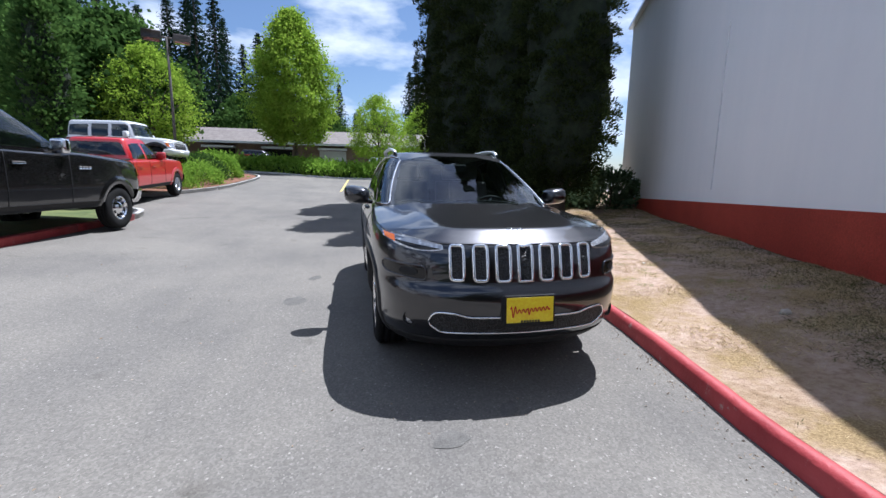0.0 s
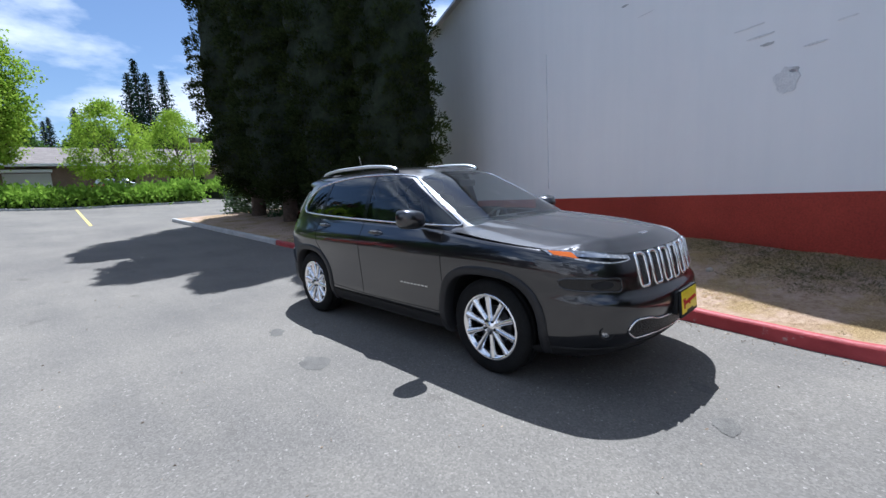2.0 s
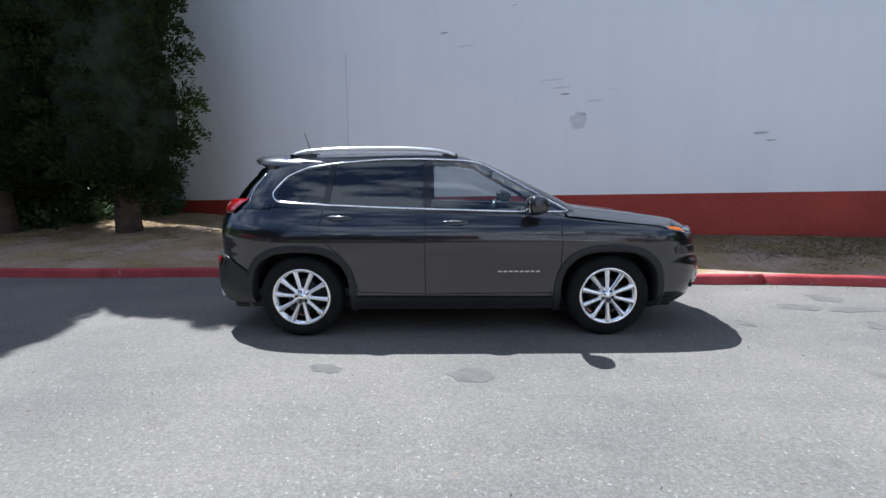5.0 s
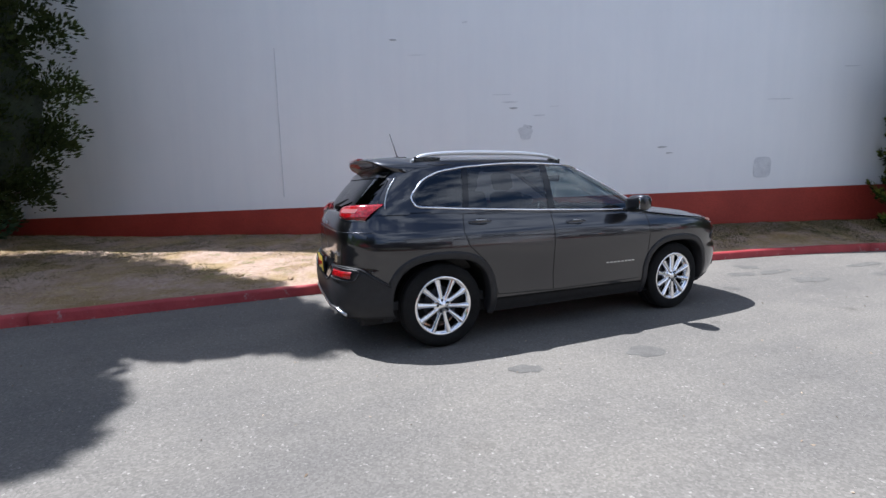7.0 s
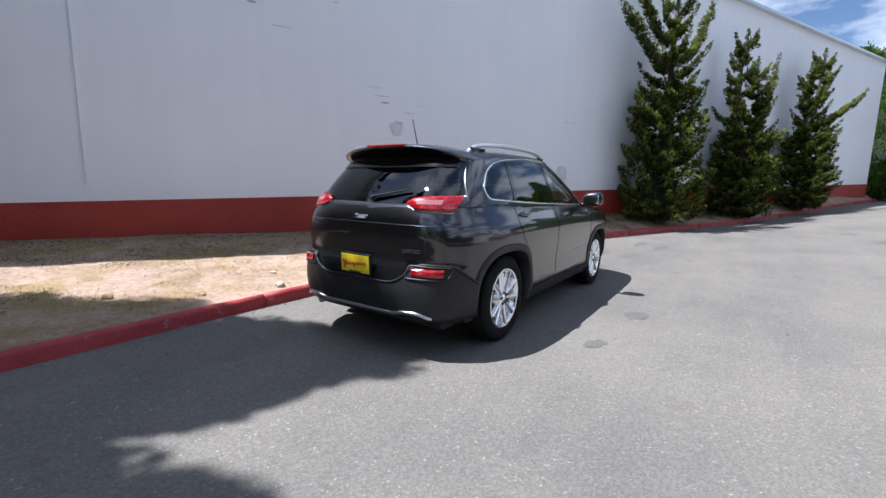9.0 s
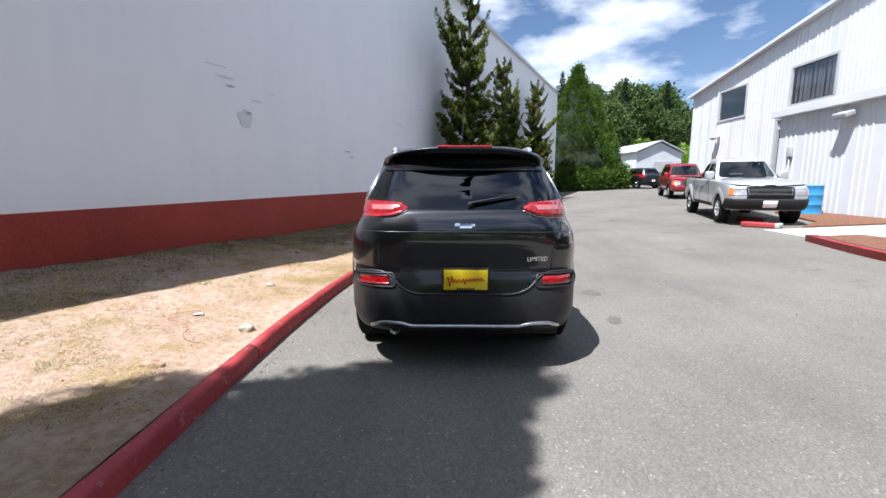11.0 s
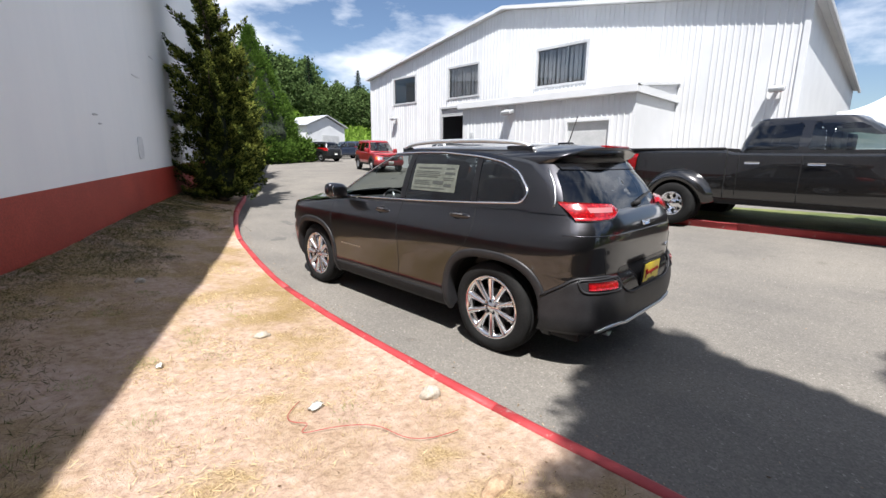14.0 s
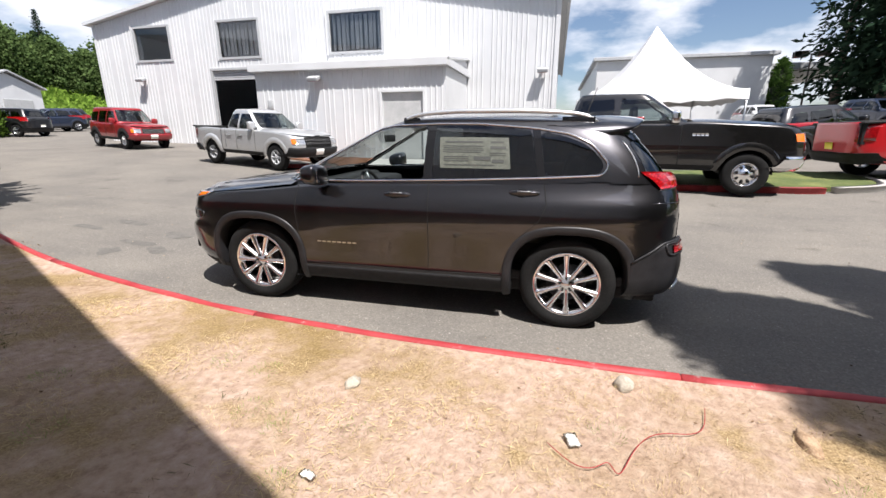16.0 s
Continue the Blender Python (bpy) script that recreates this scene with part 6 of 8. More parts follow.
def steel_wheel(r, w, rim_r, metal, holes=8, deep=0.0):
    hub_ = empty("wheel")
    part("tyre", tyre_mesh(r, w, rim_r, 40), black_rubber, hub_, "black tyre")
    half = w / 2
    rim = part("rim", add_disc(bmesh.new(), (0, 0, 0), (1, 0, 0), [(-half * 0.7, rim_r - 0.02), (half * 0.5 - deep, rim_r - 0.035), (half * 0.86, rim_r - 0.012), (half * 0.9, rim_r + 0.004), (half * 0.75, rim_r + 0.006)], 40), metal, hub_, "bright rim")
    part("disc", add_disc(bmesh.new(), (0, 0, 0), (1, 0, 0), [(half * 0.45 - deep, rim_r - 0.03), (half * 0.62 - deep, rim_r * 0.72), (half * 0.66 - deep, rim_r * 0.45), (half * 0.95 - deep, rim_r * 0.36), (half * 1.02 - deep, rim_r * 0.15), (half * 1.02 - deep, 0.001)], 32), metal, rim)
    for k in range(holes):
        a = 2 * math.pi * k / holes
        rr = rim_r * 0.66
        part("hand_hole", add_disc(bmesh.new(), (half * 0.62 - deep, rr * math.cos(a), rr * math.sin(a)), (1, 0, 0), [(0, rim_r * 0.14), (0.014, rim_r * 0.13), (0.014, 0.001)], 10), dark_gap, rim)
    return hub_


def spoked_wheel(r, w, rim_r, spokes, metal):
    return make_wheel(r, w, rim_r, spokes, metal)


def vehicle(name, label, category, colour, x, y, yaw, *, level=None, front, rear, half, belt_pts, sill_z, axles, wheel_r, wheel_w, rim_r, wheel, hood, cab, cab_w, panes, power=9.0, nose=None, bed=None, track=None, lamps="", detail=200, flare=0.0, roof_paint=None, cladding=True, grille="", tail=(0.9, 1.15)):
    g = [ground_z(x + 0.0, y), 0]
    heading = Vector((math.sin(radians(yaw)), -math.cos(radians(yaw)), 0))
    pf, pr = Vector((x, y, 0)) + heading * -axles[0], Vector((x, y, 0)) - heading * axles[1]
    zf, zr = ground_z(pf.x, pf.y), ground_z(pr.x, pr.y)
    pitch = math.degrees(math.atan2(zr - zf, axles[1] - axles[0]))
    zmid = zf + (zr - zf) * (0 - axles[0]) / (axles[1] - axles[0])
    if level is not None:
        zmid, pitch = level, 0.0
    ob = tagged(new(name), label, category)
    ob.matrix_basis = pose(x, y, zmid, 0, 0, yaw) @ pose(0, 0, 0, pitch)
    belt_ = table(belt_pts)
    ztop = max(b for _, b in belt_pts)
    mid = (sill_z + min(b for _, b in belt_pts)) / 2 + 0.05
    fr = nose or [(sill_z, front + 0.18), (sill_z + 0.15, front + 0.02), (mid, front), (belt_(front) - 0.08, front + 0.05), (belt_(front) + 0.05, front + 0.16)]
    low = Shell(table([(sill_z, half - 0.07), (sill_z + 0.12, half - 0.02), (mid, half), (ztop - 0.12, half - 0.005), (ztop, half - 0.035), (ztop + 0.2, half - 0.10)]), table(fr),
                table([(sill_z, rear - 0.12), (sill_z + 0.2, rear), (mid, rear), (ztop, rear - 0.02), (ztop + 0.2, rear - 0.06)]), power)
    arch = wheel_r * 1.16
    body_ = part("body", skin(low, belt_, sill_z, axles, arch, wheel_r, detail, 18, mid), colour, ob, "painted body")
    # bonnet and any flat deck behind the cab
    def deck(y0, y1, bulge, nm, material):
        bm, rws = bmesh.new(), []
        at = low.side(1)
        for i in range(15):
            yy = y0 + (y1 - y0) * i / 14
            zt = belt_(yy)
            xe = at(yy, zt).x * 0.995
            rws.append([bm.verts.new((xe * k / 10, yy, zt + bulge * (1 - abs(k / 10) ** 4) * min(1, 0.3 + i / 5))) for k in range(-10, 11)])
        for A, B in zip(rws, rws[1:]):
            for k in range(20):
                bm.faces.new((A[k], A[k + 1], B[k + 1], B[k]))
        bmesh.ops.recalc_face_normals(bm, faces=bm.faces)
        return part(nm, bm, material, ob)
    deck(front + 0.06, hood, 0.075, "bonnet", colour)
    base_f, top_f, top_r, base_r, roof_z = cab
    zb = belt_((base_f + base_r) / 2) - 0.06
    up = Shell(table([(zb, cab_w[0]), (zb + 0.12, cab_w[0] - 0.01), (roof_z - 0.1, cab_w[1]), (roof_z, cab_w[1] - 0.05)]), table([(zb, base_f - 0.03), (roof_z - 0.05, top_f), (roof_z, top_f + 0.08)]),
               table([(zb, base_r), (roof_z - 0.05, top_r), (roof_z, top_r - 0.05)]), 8.0, 0.08)
    side_polys = [rounded(p, 0.03, 2) for p in panes]
    zl, zh = zb + 0.14, roof_z - 0.09
    wl, wh = cab_w[0] - 0.12, cab_w[1] - 0.09
    screen = rounded([(-wl, zl), (-wh, zh), (wh, zh), (wl, zl)], 0.05, 2)
    back = rounded([(-wl + 0.03, zl + 0.08), (-wh + 0.02, zh - 0.02), (wh - 0.02, zh - 0.02), (wl - 0.03, zl + 0.08)], 0.05, 2)
    part("cab", cab_skin(up, zb, roof_z, side_polys, [(-1, screen), (1, back)], detail, 16), roof_paint or colour, ob, "painted cab")
    part("windscreen", fill(up.end(-1), dense(screen, 0.15), 0.006, rings=4), clear_glass, ob)
    part("rear_window", fill(up.end(1), dense(back, 0.15), 0.006, rings=4), tinted_glass, ob)
    for s in (1, -1):
        us_, ls_ = up.side(s), low.side(s)
        for k, poly in enumerate(side_polys):
            part("side_window", fill(us_, dense(poly, 0.12), 0.006, rings=4), clear_glass if k == 0 else tinted_glass, ob)
        xs = [p[0] for p in panes[0]]
        part("door_joint", trim(ls_, [(max(xs) + 0.04, belt_(max(xs)) - 0.02 - (belt_(max(xs)) - sill_z - 0.12) * k / 8) for k in range(9)], 0.007, 0, closed=False, sides=5), dark_gap, ob)
        part("door_joint", trim(ls_, [(min(xs) - 0.02, belt_(min(xs)) - 0.02 - (belt_(min(xs)) - sill_z - 0.12) * k / 8) for k in range(9)], 0.007, 0, closed=False, sides=5), dark_gap, ob)
        if len(panes) > 1:
            x2 = max(p[0] for p in panes[1]) + 0.06
            part("door_joint", trim(ls_, [(x2, belt_(x2) - 0.02 - (belt_(x2) - sill_z - 0.2) * k / 8) for k in range(9)], 0.007, 0, closed=False, sides=5), dark_gap, ob)
        for k, poly in enumerate(panes[:2]):
            hy = max(p[0] for p in poly) - 0.16
            hz = belt_(hy) - 0.17
            part("door_handle", patch(ls_, lambda u: (hy - 0.11 + 0.22 * u, hz - 0.018), lambda u: (hy - 0.11 + 0.22 * u, hz + 0.018), 6, 3, 0.035, 0.03), chrome if lamps == "chrome" else colour, ob)
        mx = min(p[0] for p in panes[0]) + 0.12
        mz = belt_(mx) + 0.12
        mm = part("door_mirror", box((s * (half + 0.02) - 0.03 * s - 0.11, mx - 0.09, mz - 0.11), (s * (half + 0.02) - 0.03 * s + 0.13, mx + 0.07, mz + 0.13), 0.05), chrome if lamps == "chrome" else colour, ob)
        part("mirror_arm", box((s * (half - 0.10) - 0.08, mx - 0.04, mz - 0.06), (s * (half - 0.10) + 0.08, mx + 0.04, mz), 0.015), gloss_black, mm)
        part("sill", patch(ls_, lambda u: (axles[0] + arch + 0.02 + (axles[1] - axles[0] - 2 * arch - 0.04) * u, sill_z + 0.01), lambda u: (axles[0] + arch + 0.02 + (axles[1] - axles[0] - 2 * arch - 0.04) * u, sill_z + 0.11), 12, 2, 0.012, 0.02), black_plastic if cladding else colour, ob)
        for j, ya in enumerate(axles):
            bm, rings = bmesh.new(), []
            extra = flare if j == 1 else 0.0
            for i in range(25):
                t = -0.12 + (math.pi + 0.24) * i / 24
                bow_ = extra * max(0.0, math.sin(t)) ** 0.35
                ring = []
                for r_, o in ((arch - 0.01, -0.05), (arch, 0.02 + bow_), (arch + 0.07, 0.02 + bow_ * 0.96), (arch + 0.12 + 0.12 * extra, 0.012 + bow_ * 0.72), (arch + 0.16 + 0.30 * extra, -0.01)):
                    yy, zz = ya + r_ * math.cos(t), max(wheel_r + r_ * math.sin(t), sill_z)
                    zz = min(zz, belt_(ya) + 0.0)
                    ring.append(bm.verts.new(ls_(yy, zz, o)))
                rings.append(ring)
            for A, B in zip(rings, rings[1:]):
                for k in range(4):
                    bm.faces.new((A[k], A[k + 1], B[k + 1], B[k]))
            bmesh.ops.recalc_face_normals(bm, faces=bm.faces)
            part("fender_flare", bm, colour if not (cladding == "grey") else arch_grey, ob)
            bm, rings = bmesh.new(), []
            for i in range(17):
                t = math.pi * i / 16
                rings.append([bm.verts.new((s * xx, ya + (arch - 0.02) * math.cos(t), wheel_r + (arch - 0.02) * math.sin(t))) for xx in (half - 0.04, half - 0.5)])
            for A, B in zip(rings, rings[1:]):
                bm.faces.new((A[0], A[1], B[1], B[0]))
            bm.faces.new([r_[1] for r_ in rings])
            part("wheel_well", bm, black_plastic, ob, smooth=False)
        # lamps
        fe, re_ = low.end(-1), low.end(1)
        fz = belt_(front) - 0.20
        hl = part("headlamp", patch(fe, lambda u: (s * (half * 0.56 + half * 0.34 * u), fz - 0.02), lambda u: (s * (half * 0.56 + half * 0.34 * u), fz + 0.15), 8, 3, 0.012, 0.02), lamp_white, ob)
        part("turn_lamp", patch(fe, lambda u: (s * (half * 0.84 + half * 0.08 * u), fz - 0.01), lambda u: (s * (half * 0.84 + half * 0.08 * u), fz + 0.13), 3, 3, 0.016), amber, hl)
        part("tail_lamp", patch(re_, lambda u: (s * (half * 0.80 + half * 0.155 * u), tail[0]), lambda u: (s * (half * 0.80 + half * 0.155 * u), tail[1]), 5, 4, 0.014, 0.02), lamp_red, ob, "red tail lamp")
    fe, re_ = low.end(-1), low.end(1)
    fz = belt_(front) - 0.20
    bright = chrome if lamps == "chrome" else (colour if grille == "body" else black_plastic)
    gl = part("grille", patch(fe, lambda u: (-half * 0.50 + half * u, fz - 0.10), lambda u: (-half * 0.50 + half * u, fz + 0.16), 10, 4, 0.010, 0.02), mesh_black, ob)
    part("grille_surround", trim(fe, dense(rounded([(-half * 0.52, fz - 0.12), (half * 0.52, fz - 0.12), (half * 0.54, fz + 0.17), (-half * 0.54, fz + 0.17)], 0.04), 0.1), 0.022, 0.012), bright, gl)
    if lamps == "chrome" or grille == "bars":
        for zz in (fz - 0.02, fz + 0.07):
            part("grille_bar", trim(fe, [(-half * 0.5 + half * k / 10, zz) for k in range(11)], 0.015, 0.016, closed=False), bright, gl)
    part("front_bumper", patch(fe, lambda u: (-half * 0.95 + half * 1.90 * u, sill_z + 0.06), lambda u: (-half * 0.95 + half * 1.90 * u, sill_z + 0.30), 24, 4, 0.05, 0.06), chrome if lamps == "chrome" else (colour if grille == "body" else black_plastic), ob, "front bumper")
    part("rear_bumper", patch(re_, lambda u: (-half * 0.96 + half * 1.92 * u, sill_z + 0.04), lambda u: (-half * 0.96 + half * 1.92 * u, sill_z + 0.24), 20, 3, 0.06, 0.08), chrome if lamps == "chrome" else black_plastic, ob, "rear bumper")
    part("rear_plate", patch(re_, lambda u: (-0.15 + 0.3 * u, sill_z + 0.30), lambda u: (-0.15 + 0.3 * u, sill_z + 0.45), 2, 2, 0.02, 0.01), plate_yellow if category == "pickup truck" else paper_white, ob)
    part("front_plate", patch(fe, lambda u: (-0.15 + 0.3 * u, sill_z + 0.12), lambda u: (-0.15 + 0.3 * u, sill_z + 0.26), 2, 2, 0.065, 0.01), paper_white, ob)
    if bed:
        b0, b1, zf_ = bed
        at = low.side(1)
        bm = bmesh.new()
        zr_ = belt_((b0 + b1) / 2)
        w_ = half - 0.12
        add_box(bm, (-w_, b0, zf_), (w_, b1 - 0.08, zf_ + 0.04))
        for s in (1, -1):
            add_box(bm, (min(s * w_, s * (w_ + 0.03)), b0, zf_ + 0.04), (max(s * w_, s * (w_ + 0.03)), b1 - 0.08, zr_ + 0.02))
        add_box(bm, (-w_, b0 - 0.02, zf_ + 0.04), (w_, b0 + 0.02, zr_ + 0.02))
        add_box(bm, (-w_, b1 - 0.10, zf_ + 0.04), (w_, b1 - 0.05, zr_ + 0.02))
        part("load_bed", bm, black_plastic, ob, "black lined load bed", smooth=False)
        for s in (1, -1):
            part("bed_rail", box((s * (half - 0.085) - 0.06, b0 + 0.02, zr_ - 0.01), (s * (half - 0.085) + 0.06, b1 - 0.04, zr_ + 0.035), 0.015), black_plastic, ob)
            part("bed_joint", trim(low.side(s), [(b0 - 0.05, zr_ - 0.02 - (zr_ - sill_z - 0.1) * k / 8) for k in range(9)], 0.012, 0, closed=False, sides=5), dark_gap, ob)
    else:
        deck(base_r - 0.25, rear - 0.06, 0.02, "tail_deck", colour)
    part("underbody", box((-half * 0.75, front + 0.3, sill_z - 0.02), (half * 0.75, rear - 0.3, sill_z + 0.14), 0.03), black_plastic, ob, smooth=False)
    # cabin: seats and dash
    sy = min(p[0] for p in panes[0]) + 0.62
    for s in (1, -1):
        seat_ = part("seat", box((s * 0.42 - 0.25, sy - 0.25, zb - 0.28), (s * 0.42 + 0.25, sy + 0.25, zb - 0.10), 0.06), seat_leather, ob)
        part("backrest", box((s * 0.42 - 0.24, sy + 0.18, zb - 0.12), (s * 0.42 + 0.24, sy + 0.31, min(zb + 0.42, roof_z - 0.14)), 0.05), seat_leather, seat_)
    part("dashboard", box((-cab_w[0] + 0.1, base_f + 0.12, zb - 0.3), (cab_w[0] - 0.1, base_f + 0.62, zb + 0.05), 0.05), trim_black, ob)
    ring = [(0.42 + 0.19 * math.cos(t * math.pi / 12), sy - 0.42 + 0.06 * math.sin(t * math.pi / 12), zb + 0.02 + 0.17 * math.sin(t * math.pi / 12)) for t in range(24)]
    part("steering_wheel", add_tube(bmesh.new(), ring, 0.016, 6, True), trim_black, ob)
    part("cab_floor", box((-cab_w[0] + 0.05, base_f + 0.2, sill_z + 0.15), (cab_w[0] - 0.05, base_r - 0.1, sill_z + 0.2)), trim_black, ob, smooth=False)
    w0 = wheel(wheel_r, wheel_w, rim_r)
    w0.parent = ob
    tr = track or half - wheel_w / 2 - 0.01
    w0.matrix_basis = pose(tr, axles[0], wheel_r, 10)
    for xx, ya, yw, sp in ((tr, axles[1], 0, 70), (-tr, axles[0], 180, 30), (-tr, axles[1], 180, 120)):
        copy_thing(w0, pose(xx, ya, wheel_r, 0, 0, yw) @ pose(0, 0, 0, sp))
    return ob, low, up


ram_grey = car_paint("dark_grey_truck_paint", (0.030, 0.029, 0.029), 0.26, 0.8)
silver = car_paint("silver_paint", (0.56, 0.57, 0.58), 0.45, 0.6)
red_gloss = car_paint("red_paint", (0.50, 0.012, 0.016), 0.35, 0.2)
dark_red = car_paint("dark_red_paint", (0.30, 0.014, 0.020), 0.35, 0.3)
white_gloss = car_paint("white_paint", (0.72, 0.73, 0.74), 0.4, 0.0)
black_gloss = car_paint("black_paint", (0.012, 0.012, 0.014), 0.3, 0.2)
blue_dark = car_paint("dark_blue_paint", (0.02, 0.03, 0.06), 0.3, 0.4)

def bright_wheel(r, w, rim_r):
    return steel_wheel(r, w, rim_r, chrome, 8, 0.0)


def alloy(r, w, rim_r):
    return spoked_wheel(r, w, rim_r, 5, satin_metal)


def alloy_dark(r, w, rim_r):
    return spoked_wheel(r, w, rim_r, 6, window_grey)


truck, tlow, tup = vehicle("pickup_truck", "dark grey crew-cab dual-rear-wheel pickup truck with chrome trim", "pickup truck", ram_grey, -6.72, 2.79, 173.6,
    front=-3.12, rear=3.45, half=0.99, belt_pts=[(-3.2, 1.22), (-2.9, 1.30), (-2.0, 1.36), (-1.2, 1.40), (-0.9, 1.36), (1.25, 1.38), (1.35, 1.43), (3.5, 1.45)], sill_z=0.46, axles=(-2.15, 2.15), wheel_r=0.405, wheel_w=0.24, rim_r=0.225, wheel=bright_wheel,
    hood=-1.12, cab=(-1.22, -0.42, 1.10, 1.30, 1.96), cab_w=(0.93, 0.74), panes=[[(-0.92, 1.44), (-0.34, 1.84), (0.22, 1.86), (0.22, 1.43)], [(0.36, 1.43), (0.36, 1.86), (1.00, 1.83), (1.10, 1.44)]], bed=(1.40, 3.42, 0.9), lamps="chrome", flare=0.20, detail=260, tail=(1.0, 1.36))
for s in (1, -1):
    for k in range(4):
        part("side_badge", patch(tlow.side(s), lambda u: (-1.42 + 0.075 * k + 0.055 * u, 1.13), lambda u: (-1.42 + 0.075 * k + 0.055 * u, 1.18), 2, 1, 0.012, 0.01), chrome, truck)
    # outer wheel of each rear pair, dished
    ow = steel_wheel(0.405, 0.24, 0.225, chrome, 8, 0.10)
    ow.parent = truck
    ow.matrix_basis = pose(s * 1.10, 2.15, 0.405, 0, 0, 0 if s > 0 else 180)

vehicle("pickup_truck", "silver extended-cab pickup truck with dark wheels", "pickup truck", silver, -8.77, -8.24, 163,
    front=-2.50, rear=2.72, half=0.93, belt_pts=[(-2.6, 0.98), (-2.3, 1.06), (-1.4, 1.14), (-0.9, 1.15), (1.0, 1.17), (2.8, 1.22)], sill_z=0.40, axles=(-1.60, 1.60), wheel_r=0.385, wheel_w=0.25, rim_r=0.21, wheel=alloy_dark,
    hood=-0.78, cab=(-0.92, -0.22, 0.72, 0.98, 1.76), cab_w=(0.82, 0.66), panes=[[(-0.68, 1.20), (-0.20, 1.62), (0.18, 1.64), (0.18, 1.20)], [(0.28, 1.20), (0.28, 1.64), (0.66, 1.60), (0.74, 1.22)]], bed=(1.06, 2.70, 0.75), flare=0.03, detail=180, grille="bars", tail=(0.85, 1.12))
vehicle("sport_utility", "dark red boxy sport utility car with grey lower cladding", "car", dark_red, -12.6, -18.4, 163,
    front=-2.15, rear=2.12, half=0.90, belt_pts=[(-2.2, 0.92), (-1.9, 1.00), (-1.0, 1.06), (2.2, 1.10)], sill_z=0.38, axles=(-1.32, 1.33), wheel_r=0.36, wheel_w=0.23, rim_r=0.205, wheel=alloy,
    hood=-0.72, cab=(-0.85, -0.25, 1.95, 2.06, 1.76), cab_w=(0.82, 0.66), panes=[[(-0.62, 1.13), (-0.22, 1.60), (0.20, 1.62), (0.20, 1.13)], [(0.30, 1.13), (0.30, 1.62), (1.0, 1.60), (1.0, 1.14)], [(1.12, 1.16), (1.10, 1.58), (1.78, 1.54), (1.88, 1.18)]], cladding="grey", detail=160, grille="body")
vehicle("pickup_truck", "bright red crew-cab pickup truck", "pickup truck", red_gloss, -8.0, 10.3, 180,
    front=-2.72, rear=2.9, half=0.98, belt_pts=[(-2.8, 1.08), (-2.5, 1.16), (-1.6, 1.22), (-1.0, 1.24), (1.2, 1.25), (3.0, 1.30)], sill_z=0.42, axles=(-1.78, 1.78), wheel_r=0.40, wheel_w=0.26, rim_r=0.23, wheel=alloy,
    hood=-0.92, cab=(-1.05, -0.30, 1.05, 1.22, 1.86), cab_w=(0.90, 0.72), panes=[[(-0.78, 1.29), (-0.26, 1.72), (0.20, 1.74), (0.20, 1.29)], [(0.32, 1.29), (0.32, 1.74), (0.92, 1.70), (1.02, 1.30)]], bed=(1.32, 2.88, 0.8), detail=160, tail=(0.9, 1.25))
vehicle("off_road_car", "white boxy off-road car with a black hard top", "car", white_gloss, -10.3, 16.4, 82, level=1.62,
    front=-2.05, rear=2.12, half=0.88, belt_pts=[(-2.1, 1.05), (-1.8, 1.12), (-0.9, 1.18), (2.2, 1.20)], sill_z=0.46, axles=(-1.47, 1.48), wheel_r=0.41, wheel_w=0.26, rim_r=0.22, wheel=alloy_dark,
    hood=-0.72, cab=(-0.74, -0.50, 2.0, 2.08, 1.86), cab_w=(0.80, 0.70), panes=[[(-0.50, 1.24), (-0.36, 1.70), (0.22, 1.72), (0.22, 1.24)], [(0.36, 1.24), (0.36, 1.72), (1.0, 1.72), (1.0, 1.24)], [(1.14, 1.24), (1.14, 1.70), (1.86, 1.68), (1.92, 1.26)]], detail=160, cladding="grey", flare=0.05, grille="body")
wagon = dict(front=-2.25, rear=2.25, half=0.91, belt_pts=[(-2.3, 0.85), (-2.0, 0.94), (-1.1, 1.0), (2.3, 1.06)], sill_z=0.28, axles=(-1.35, 1.38), wheel_r=0.345, wheel_w=0.22, rim_r=0.21, wheel=alloy,
    hood=-0.80, cab=(-1.0, -0.25, 1.75, 2.1, 1.62), cab_w=(0.83, 0.64), panes=[[(-0.72, 1.07), (-0.20, 1.47), (0.20, 1.49), (0.20, 1.08)], [(0.30, 1.08), (0.30, 1.49), (1.0, 1.47), (1.08, 1.10)], [(1.18, 1.12), (1.12, 1.46), (1.55, 1.42), (1.75, 1.15)]], detail=110, power=6.0, grille="body")
for nm, lab, col, x, y, yaw in (("estate_car", "black sport utility car parked on the lot", black_gloss, -13.2, 9.6, 200), ("estate_car", "black hatchback parked by the clipped hedge", black_gloss, -15.9, -31.6, 10), ("estate_car", "dark blue car parked in a far row", blue_dark, -20.5, -35.0, 80),
                                ("estate_car", "black car parked in a far row", black_gloss, -23.5, -38.5, 75), ("estate_car", "silver people carrier beyond the hedge", silver, 2.6, 39.5, 80), ("estate_car", "dark car under the carport roof", black_gloss, -9.5, 40.5, 85),
                                ("estate_car", "silver car parked beyond the shrub island", silver, -15.5, 31.5, 100), ("estate_car", "dark car in the far row beyond the lamp", blue_dark, -24.0, 17.5, 100), ("estate_car", "white car in the far row beyond the lamp", white_gloss, -29.0, 14.0, 100)):
    vehicle(nm, lab, "car", col, x, y, yaw, **wagon)

# ---- trees and shrubs ----
rng = np.random.default_rng(7)


